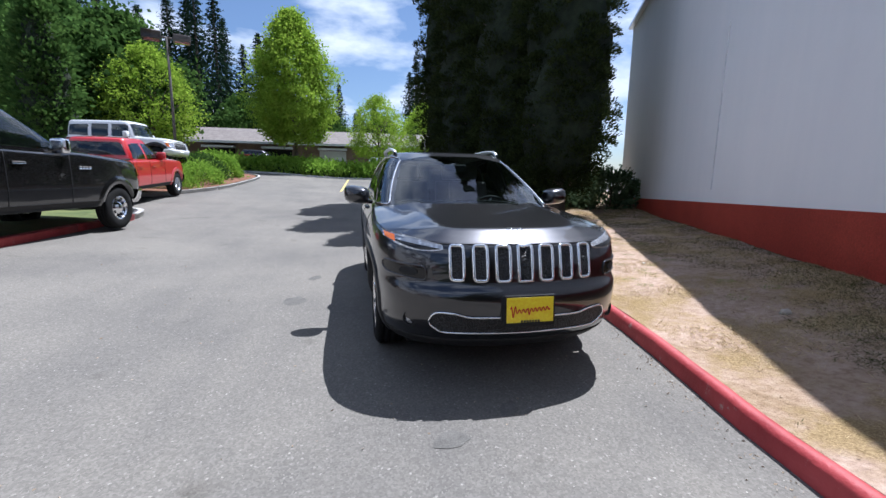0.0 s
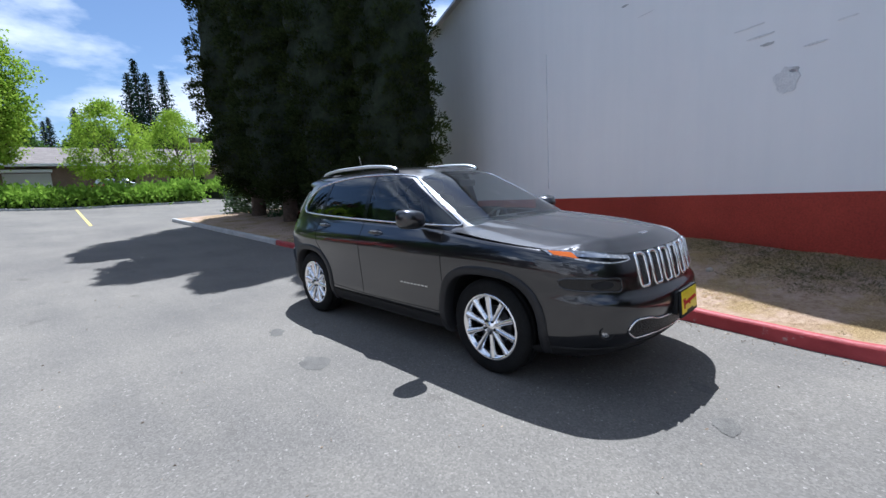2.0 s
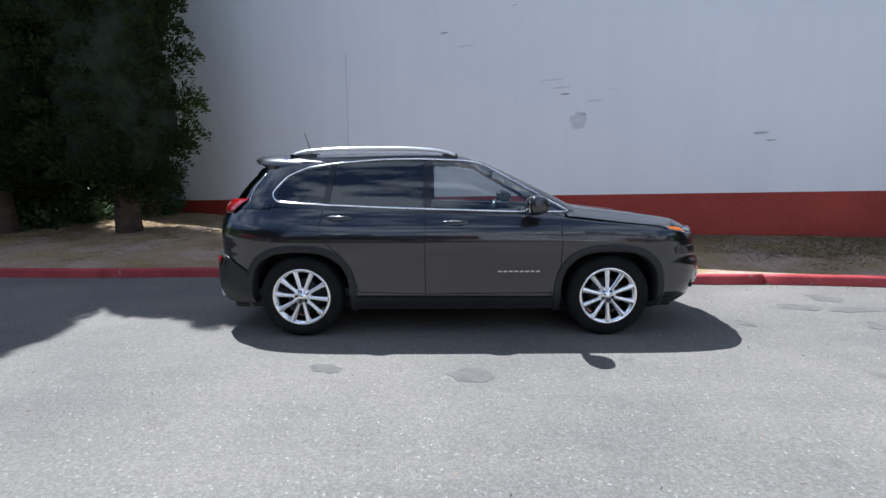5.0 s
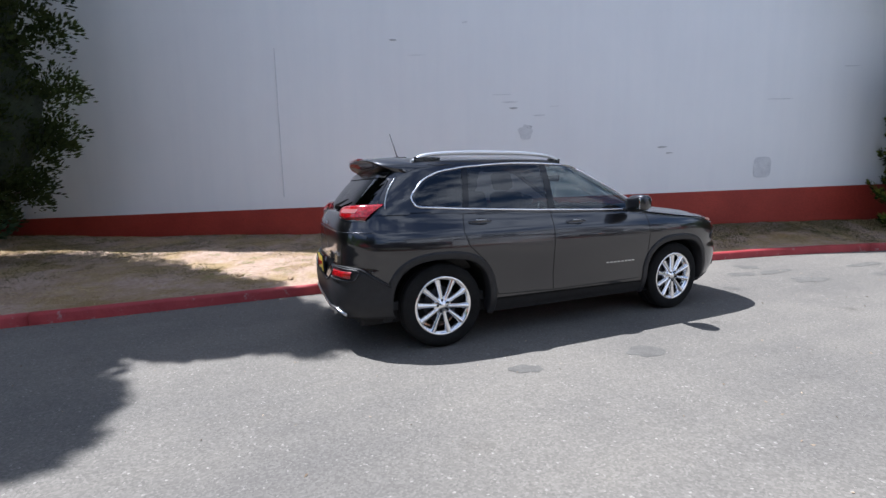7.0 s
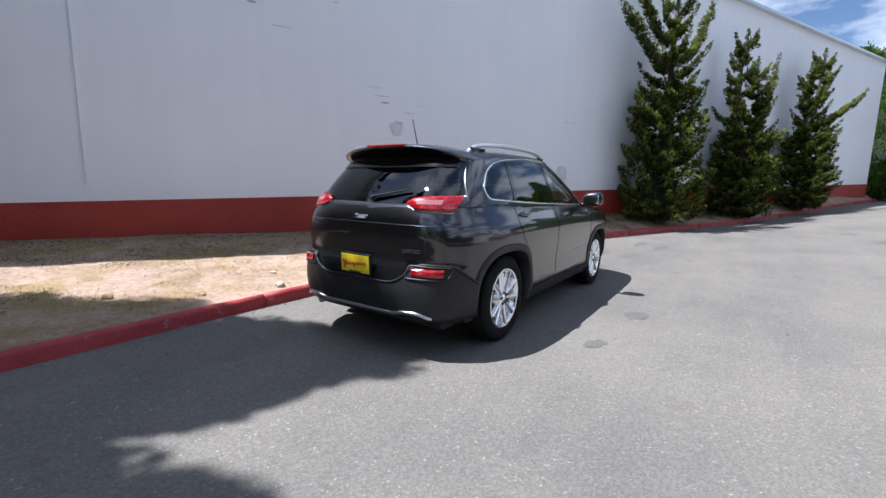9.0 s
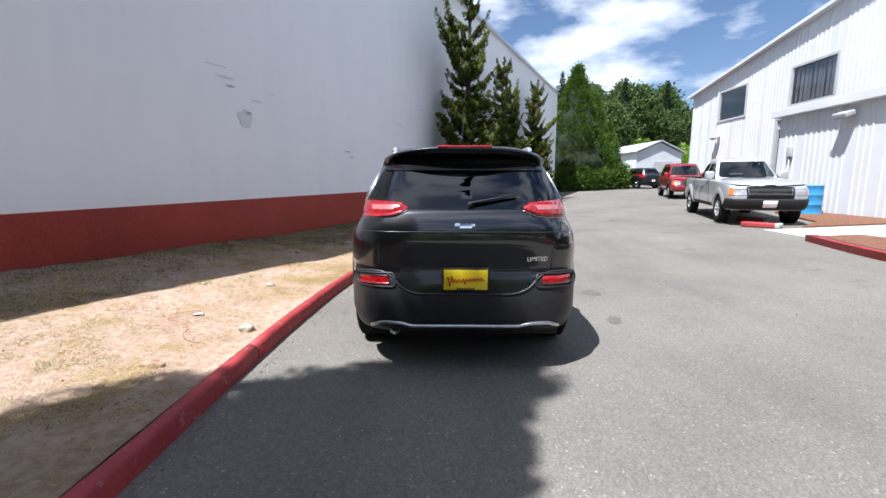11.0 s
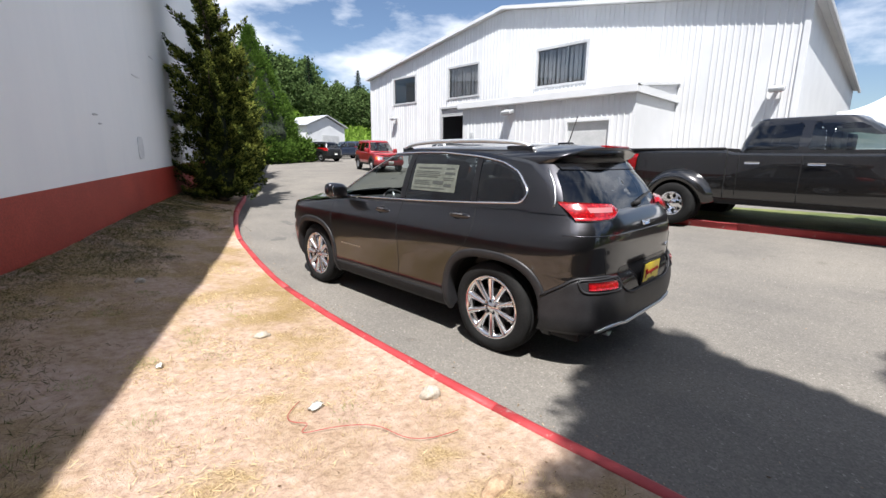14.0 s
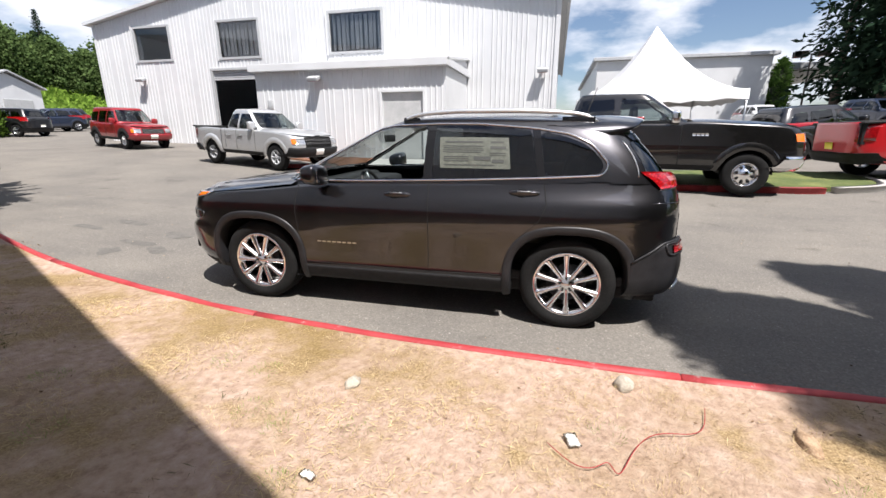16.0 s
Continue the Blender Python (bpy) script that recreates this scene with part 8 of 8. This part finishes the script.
hedge_run("hedge_bank", "green ground-cover bank behind the lamp post", [(7.0, 33.0), (12.0, 34.0)], 2.0, 1.0, hedge_leaf, 1300, 0.24, wobble=0.35)


def shrub(name, x, y, r, h, material, label, count=420, size=0.13, z=None, needle=0.5):
    ob = tagged(empty(name, x, y, ground_z(x, y) + 0.05 if z is None else z), label, "shrub")
    u = rng.uniform(0.05, 1, count)
    a = rng.uniform(0, 2 * math.pi, count)
    e = np.sqrt(u)
    k = 1 + 0.18 * np.sin(3 * a + r * 9) + 0.12 * np.sin(5 * a)
    rad = r * np.sqrt(1 - (u * 0.96) ** 2) * k * rng.uniform(0.75, 1.03, count)
    P = np.stack([rad * np.cos(a), rad * np.sin(a), h * u * rng.uniform(0.8, 1.05, count)], 1)
    D = np.stack([np.cos(a), np.sin(a), 0.4 + u], 1)
    Pn = np.repeat(P, 8, 0) + rng.normal(size=(count * 8, 3)) * size * 0.7
    Dn = np.repeat(D, 8, 0) + rng.normal(size=(count * 8, 3)) * 0.5
    leaf_stuff("leaves", Pn, Dn, size * rng.uniform(0.6, 1.5, count * 8), needle, material, ob)
    for k in range(6):
        a = k * 1.05
        part("stem", add_tube(bmesh.new(), [(0, 0, -0.05), (0.3 * r * math.cos(a), 0.3 * r * math.sin(a), h * 0.4), (0.6 * r * math.cos(a), 0.6 * r * math.sin(a), h * 0.7)], [0.025, 0.018, 0.008], 5), bark, ob)
    return ob


shrub("shrub", -8.3, 14.6, 1.0, 0.85, hedge_leaf, "yellow-green feathery shrub in the island bed", 420, 0.16, needle=0.2)
shrub("shrub", -8.0, 17.0, 1.2, 1.0, hedge_leaf, "rounded green shrub in the island bed", 480, 0.14, needle=0.3)
shrub("shrub", -8.8, 19.6, 1.3, 1.3, dark_leaf, "rounded darker green shrub in the island bed", 480, 0.14)
shrub("shrub", -8.4, 22.8, 1.1, 1.2, hedge_leaf, "loose green shrub at the island's end", 420, 0.14)
shrub("laurel_shrub", 7.7, 8.6, 1.1, 1.35, shade_leaf, "glossy laurel shrub at the hall's corner", 520, 0.13, 0.35)
shrub("laurel_shrub", 6.6, 10.3, 1.2, 1.5, shade_leaf, "pale-leaved laurel shrub under the conifers", 520, 0.13, 0.5)


# added shrubs that stand for the shade behind the conifers' trunks
for x, y, r_, h_ in ((5.6, 9.6, 1.2, 1.5), (5.2, 13.2, 1.4, 1.6), (4.6, 16.6, 1.5, 1.7), (7.2, 13.0, 1.5, 1.9)):
    shrub("laurel_shrub", x, y, r_, h_, shade_leaf, "laurel shrub added to darken the gap under the conifers", 520, 0.14)


# broad-leaved trees
def broadleaf(name, label, h, base, radius, material, n_clumps, per, spread, size, trunk_r, squash=1.0):
    tree = tagged(empty(name), label, "broad-leaved tree")
    part("trunk", trunk_mesh(h * 0.72, trunk_r, 0.1, h), bark, tree, "grey-brown trunk")
    tips = []
    for k in range(22):
        a = 2.4 * k
        z0 = base * 0.9 + (h * 0.62 - base * 0.9) * k / 22
        t = k / 22
        reach = radius * (0.85 - 0.45 * t)
        tip = (reach * math.cos(a), reach * math.sin(a), z0 + reach * (0.7 + 0.8 * t))
        part("limb", add_tube(bmesh.new(), [(0, 0, z0), (tip[0] * 0.5, tip[1] * 0.5, z0 + (tip[2] - z0) * 0.45), tip], [trunk_r * 0.4, trunk_r * 0.22, 0.015], 5), bark, tree)
    prof = table([(0.0, 0.55), (0.15, 0.9), (0.35, 1.0), (0.6, 0.85), (0.82, 0.52), (1.0, 0.08)])
    l0 = rng.uniform(0, 6)

    def centre(i):
        t = rng.uniform(0, 1)
        a = rng.uniform(0, 2 * math.pi)
        k = 1 + 0.16 * math.sin(4 * a + l0 + 5 * t) + 0.12 * math.sin(7 * a - 9 * t)
        r = radius * prof(t) * k * rng.uniform(0.3, 1.0) ** 0.4
        return (r * math.cos(a), r * math.sin(a), base + (h - base) * t), (math.cos(a), math.sin(a), 0.1)
    P, D, S = clumps(n_clumps, per, centre, spread, size, lambda o, q: o * 0.4 + rng.normal(size=q.shape))
    leaf_stuff("crown", P, D, S, 0.75, material, tree, "leafy crown")
    return tree


maple = broadleaf("maple_tree", "tall bright green maple beyond the drive", 12.5, 2.6, 3.0, maple_leaf, 1100, 46, 0.33, 0.17, 0.17)
put(maple, -5.6, 33.5, 0, 1.0)
small_maple = broadleaf("maple_tree", "young yellow-green maple with an open crown", 6.6, 1.7, 2.4, maple_leaf, 330, 34, 0.24, 0.13, 0.10)
put(small_maple, 1.2, 33.0, 0, 1.0)
again(small_maple, -13.6, 27.0, 120, 1.15, "yellow-green maple behind the lamp post")
again(small_maple, 5.8, 36.0, 40, 1.0, "young yellow-green maple near the verge's end")
again(small_maple, 30.0, 60.0, 240, 1.4, "green maple far behind the conifers")
poplar_r = table([(0.0, 0.6), (0.2, 1.05), (0.6, 0.95), (0.9, 0.45), (1.0, 0.05)])
poplar = columnar("poplar_tree", "slim dark green columnar tree beyond the parked trucks", 7.6, poplar_r, 0.8, dark_leaf, 420, 24, 0.2, 0.2, 0.7, 0.8, 0.12, "broad-leaved tree")
put(poplar, -14.2, 18.2)
again(poplar, -34.5, 16.9, 60, 0.62)
again(poplar, -46.0, 16.0, 160, 0.55)
big_dark = broadleaf("deciduous_tree", "broad dark green tree behind the parked trucks", 9.5, 1.5, 4.2, dark_leaf, 560, 26, 0.5, 0.34, 0.22)
put(big_dark, -21.5, 24.0)
again(big_dark, -28.0, 26.0, 90, 1.1)


# firs far behind
def fir(seed, h):
    tree = tagged(empty("fir_tree"), "tall dark fir far beyond the lot", "conifer tree")
    r = np.random.default_rng(seed)
    part("trunk", trunk_mesh(h, 0.35, 0, seed), bark, tree)
    P, D, S = [], [], []
    for k in range(150):
        t = (k / 150) ** 0.9
        z = h * (0.14 + 0.86 * t)
        reach = (0.17 * h * (1 - t) ** 0.8 + 0.25) * r.uniform(0.6, 1.15)
        a = 2.399 * k
        m = 26
        q = r.uniform(0.08, 1, m)
        p = np.stack([reach * q * math.cos(a), reach * q * math.sin(a), z - 0.32 * reach * q + 0.1 * q * q * reach], 1) + r.normal(size=(m, 3)) * np.array([0.28, 0.28, 0.14]) * (0.5 + 0.06 * h * (1 - t))
        P.append(p)
        D.append(np.array([math.cos(a), math.sin(a), -0.35]) + r.normal(size=(m, 3)) * 0.5)
        S.append(np.full(m, 0.055 * h * 0.75) * r.uniform(0.5, 1.1, m) * (1 - 0.55 * t))
    leaf_stuff("crown", np.concatenate(P), np.concatenate(D), np.concatenate(S), 0.36, fir_leaf, tree)
    return tree


fir_a, fir_b = fir(4, 22.0), fir(9, 22.0)
put(fir_a, -20.0, 58.0)
put(fir_b, -24.5, 62.0)
spots = []
frng = random.Random(3)
for k in range(46):
    a = radians(80 + 62 * k / 45 + frng.uniform(-1, 1))
    d = frng.uniform(62, 84)
    spots.append((-2 + d * math.cos(a), d * math.sin(a), frng.uniform(0.62, 1.12)))
spots += [(8.2, 66, 0.72), (13, 70, 0.8), (10.5, 74, 0.9), (20, 68, 0.7)]
for k in range(16):
    spots.append((-26 - frng.uniform(0, 9), 17.5 + frng.uniform(2, 24), frng.uniform(0.45, 0.85)))
spots += [(-30.0, 18.3, 0.72), (-28.0, 19.6, 0.78), (-26.0, 21.3, 0.80), (-31.5, 22.0, 0.8), (-25.0, 24.5, 0.8)]
for i, (x, y, sc) in enumerate(spots):
    if 82 < math.degrees(math.atan2(y + 4.7, x + 1.0)) < 97 and i < 46:
        sc *= 0.55
    again((fir_a, fir_b)[i % 2], x, y, frng.uniform(0, 360), sc)
for x, y, yaw, sc in ((-16.5, 30.0, 0, 1.05), (-22.0, 34.0, 60, 1.2), (-27.0, 37.0, 140, 1.25), (-10.0, 58.0, 210, 0.85), (-4.0, 59.0, 280, 0.8), (3.0, 58.0, 330, 0.8), (10.0, 57.0, 30, 0.8), (15.0, 57.0, 100, 0.75), (-15.0, 57.0, 160, 0.9)):
    again(big_dark, x, y, yaw, sc)

# long low building beyond the hedge
low_house = tagged(empty("low_house"), "long low brown-roofed building beyond the hedge", "building", kind="structure")
part("walls", box((-42, 44.0, 1.7), (24, 51.0, 5.0), 0.03), house_wall, low_house, smooth=False)
bm = bmesh.new()
vs = [bm.verts.new(p) for p in ((-42.8, 42.7, 4.75), (24.8, 42.7, 4.75), (24.8, 47.5, 6.5), (-42.8, 47.5, 6.5), (-42.8, 52.4, 4.75), (24.8, 52.4, 4.75))]
for q in ((0, 1, 2, 3), (3, 2, 5, 4), (0, 3, 4), (1, 5, 2), (0, 4, 5, 1)):
    bm.faces.new([vs[i] for i in q])
bmesh.ops.recalc_face_normals(bm, faces=bm.faces)
part("roof", bm, roof_brown, low_house, "grey-brown shingle roof", smooth=False)
part("roof_fascia", box((-42.8, 42.62, 4.58), (24.8, 42.70, 4.80), 0.01), white_metal, low_house, smooth=False)
for k in range(11):
    x = -38 + 5.6 * k
    w = part("garage_opening", box((x, 43.9, 1.9), (x + 2.8, 43.98, 4.1), 0.0), dark_gap if k % 3 else white_metal, low_house, smooth=False)
    part("awning", box((x - 0.1, 42.9, 4.15), (x + 2.9, 43.95, 4.35), 0.02), white_metal, w, smooth=False)

# wooded hillside past the end of the drive
hv, hf = [], []
HN, HM = 60, 30
for i in range(HN + 1):
    for j in range(HM + 1):
        x = -130 + 150 * i / HN
        d = j / HM
        y = -52 - 90 * d
        z = 1.2 + 15 * (1 - math.cos(math.pi * min(1, d * 1.3))) / 2 * (0.75 + 0.4 * noise.noise((x * 0.02, 0, 5))) + 1.0 * noise.noise((x * 0.08, y * 0.08, 1))
        hv.append((x, y, z))
for i in range(HN):
    for j in range(HM):
        a = i * (HM + 1) + j
        hf.append((a, a + 1, a + HM + 2, a + HM + 1))
hill = tagged(raw("hillside", hv, hf, grass_green, smooth=True), "green overgrown hillside past the lot", "hill", kind="structure")


def hill_z(x, y):
    d = (-52 - y) / 90
    return 1.2 + 15 * (1 - math.cos(math.pi * min(1, d * 1.3))) / 2 * (0.75 + 0.4 * noise.noise((x * 0.02, 0, 5))) + 1.0 * noise.noise((x * 0.08, y * 0.08, 1))


P, D = [], []
for k in range(1300):
    x, y = frng.uniform(-75, 5), frng.uniform(-100, -54)
    r = frng.uniform(1.0, 2.6)
    c = np.array([x, y, hill_z(x, y) + 0.3 * r])
    q = rng.normal(size=(46, 3))
    q /= np.linalg.norm(q, axis=1, keepdims=True)
    q[:, 2] = np.abs(q[:, 2])
    P.append(c + q * r * rng.uniform(0.75, 1.05, (46, 1)))
    D.append(q + rng.normal(size=q.shape) * 0.5)
P, D = np.concatenate(P), np.concatenate(D)
brush = tagged(leaf_stuff("hillside_brush", P, D, rng.uniform(0.4, 0.9, len(P)), 0.75, brush_leaf), "dense bright green brush on the hillside", "brush", kind="stuff")
wood = broadleaf("wood_tree", "green tree on the wooded hillside", 11.0, 1.5, 4.0, wood_leaf, 300, 26, 0.6, 0.5, 0.25)
put(wood, -30, -76, z=hill_z(-30, -76))
for k in range(34):
    x, y = -78 + 84 * (k / 33) + frng.uniform(-2, 2), -90 - frng.uniform(0, 16)
    again(wood, x, y, frng.uniform(0, 360), frng.uniform(0.75, 1.35), z=hill_z(x, y) - 0.3)
for k in range(12):
    x, y = -70 + 70 * (k / 11) + frng.uniform(-2, 2), -92 - frng.uniform(0, 16)
    again(fir_a if k % 2 else fir_b, x, y, frng.uniform(0, 360), frng.uniform(0.5, 0.8), z=hill_z(x, y) - 0.3)

# white shed at the end of the drive
shed = tagged(empty("shed", -22.5, -41.5, ground_z(-22.5, -41.5), 8), "small white gabled shed past the hedge", "shed", kind="structure")
bm = bmesh.new()
vs = [bm.verts.new(p) for p in ((-2.6, 0, 0), (2.6, 0, 0), (2.6, 0, 3.2), (0, 0, 4.3), (-2.6, 0, 3.2), (-2.6, -7, 0), (2.6, -7, 0), (2.6, -7, 3.2), (0, -7, 4.3), (-2.6, -7, 3.2))]
for q in ((0, 1, 2, 3, 4), (9, 8, 7, 6, 5), (1, 6, 7, 2), (5, 0, 4, 9)):
    bm.faces.new([vs[i] for i in q])
bmesh.ops.recalc_face_normals(bm, faces=bm.faces)
part("shed_wall", bm, white_metal, shed, smooth=False)
for s in (-1, 1):
    quad_slab("shed_roof", [(0, 0.3, 4.42), (s * 2.9, 0.3, 3.2), (s * 2.9, -7.3, 3.2), (0, -7.3, 4.42)], 0.1 * s, window_grey, shed)
part("shed_door", box((-1.7, 0.01, 0), (0.6, 0.06, 2.3), 0.01), blind_grey, shed, smooth=False)


# ---- dry grass on the bank ----
def blades(name, label, count, area, keep, length, material, lean=0.9, wide=0.10):
    P = np.empty((0, 3))
    pts = []
    gr = random.Random(len(name) * 7 + count)
    while len(pts) < count:
        y = gr.uniform(*area)
        k, w = kerb_x(y) + 0.16, WALL_A.x + 0.456 * (y - WALL_A.y) - 0.03
        if w - k < 0.1:
            continue
        x = gr.uniform(k, w)
        if gr.random() < keep(x, y, (x - k) / (w - k)):
            pts.append((x, y, bank_z(x, y) + 0.012))
    P = np.array(pts)
    D = np.stack([rng.normal(size=len(P)) * lean, rng.normal(size=len(P)) * lean, np.full(len(P), 0.8)], 1)
    S = length * rng.uniform(0.5, 1.5, len(P))
    return tagged(leaf_stuff(name, P, D, S, wide, material), label, "grass", kind="stuff")


def patchy(x, y, f):
    n1 = noise.noise((x * 1.1, y * 1.1, 4)) + 0.5 * noise.noise((x * 3.2, y * 3.2, 7))
    return max(0.02, min(1.0, 0.16 + 2.0 * n1)) * (0.35 if f < 0.12 else 1.0)


# olive grass, made denser within the cast shadows to deepen their shade
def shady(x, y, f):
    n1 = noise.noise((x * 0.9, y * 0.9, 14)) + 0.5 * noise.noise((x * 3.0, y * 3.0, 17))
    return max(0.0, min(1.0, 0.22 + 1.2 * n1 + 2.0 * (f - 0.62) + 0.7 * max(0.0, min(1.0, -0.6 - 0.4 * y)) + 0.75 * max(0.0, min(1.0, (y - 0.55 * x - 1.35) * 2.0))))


blades("dry_grass", "matted dry straw grass on the bank", 90000, (-9, 9), patchy, 0.042, straw_leaf, 1.7, 0.055)
blades("green_grass", "short olive grass by the wall and under the trees, thickened to darken the shade", 150000, (-14, 12), shady, 0.042, green_blade, 1.3, 0.06)


# fallen leaves and chaff: brown bits on the bank, pale chaff along the foot of the kerb
def scraps(name, label, count, area, place, size, material, seed):
    sr = random.Random(seed)
    pts = []
    while len(pts) < count:
        y = sr.uniform(*area)
        q = place(y, sr)
        if q:
            pts.append(q)
    P = np.array(pts)
    D = np.stack([rng.normal(size=count), rng.normal(size=count), rng.normal(size=count) * 0.18], 1)
    return tagged(leaf_stuff(name, P, D, size * rng.uniform(0.4, 1.5, count), 0.45, material), label, "litter", kind="stuff")


def on_bank(y, sr):
    k, w = kerb_x(y) + 0.18, WALL_A.x + 0.456 * (y - WALL_A.y) - 0.05
    if w - k < 0.2:
        return None
    x = sr.uniform(k, w)
    return (x, y, bank_z(x, y) + 0.010) if noise.noise((x * 1.7, y * 1.7, 31)) > sr.uniform(-0.5, 0.5) else None


def by_kerb(y, sr):
    x = kerb_x(y) - 0.03 - abs(sr.gauss(0, 0.10))
    return (x, y, ground_z(x, y) + 0.006) if noise.noise((x * 2, y * 1.1, 3)) > sr.uniform(-0.6, 0.4) else None


def on_road(y, sr):
    x = kerb_x(y) - sr.uniform(0.2, 6.0)
    return (x, y, ground_z(x, y) + 0.005)


brown_bits = foliage("brown_leaf_bits", (0.12, 0.08, 0.05), (0.30, 0.20, 0.13), 0.1)
chaff = foliage("pale_chaff", (0.22, 0.165, 0.115), (0.42, 0.34, 0.25), 0.1)
scraps("leaf_litter", "brown leaf scraps strewn on the bank", 700, (-9, 7), on_bank, 0.018, brown_bits, 5)
scraps("chaff", "pale dry chaff along the foot of the kerb", 1500, (-8, 8), by_kerb, 0.016, chaff, 6)
scraps("grit", "scattered pale grit and leaf scraps on the asphalt", 500, (-9, 7), on_road, 0.018, chaff, 8)


def tufts(name, label, spots, per, radius, length, material):
    tr = random.Random(41)
    P, D = [], []
    for x, y in spots:
        for k in range(per):
            a, r = tr.uniform(0, 2 * math.pi), radius * math.sqrt(tr.random())
            px_, py_ = x + r * math.cos(a), y + r * math.sin(a)
            P.append((px_, py_, bank_z(px_, py_) + 0.015))
            D.append((0.9 * math.cos(a) * r / radius + tr.gauss(0, 0.35), 0.9 * math.sin(a) * r / radius + tr.gauss(0, 0.35), 1.0))
    P, D = np.array(P), np.array(D)
    return tagged(leaf_stuff(name, P, D, length * rng.uniform(0.5, 1.4, len(P)), 0.07, material), label, "grass", kind="stuff")


tr = random.Random(12)
green_spots = [(3.3 + tr.uniform(-0.9, 0.9), 2.7 + tr.uniform(-1.0, 0.9)) for _ in range(16)] + [(tr.uniform(2.0, 3.6), tr.uniform(-1.5, 2.2)) for _ in range(14)]
straw_spots = [(tr.uniform(1.9, 4.2), tr.uniform(-2.5, 3.6)) for _ in range(60)]
tufts("grass_tuft", "small fresh green grass tufts in the dry soil", [q for q in green_spots if q[0] < 3.3 + 0.456 * (q[1] + 2.374)], 120, 0.10, 0.026, fresh_blade)
tufts("straw_tuft", "small dry straw tufts in the bare soil", [q for q in straw_spots if q[0] < 3.3 + 0.456 * (q[1] + 2.374)], 150, 0.13, 0.026, straw_leaf)
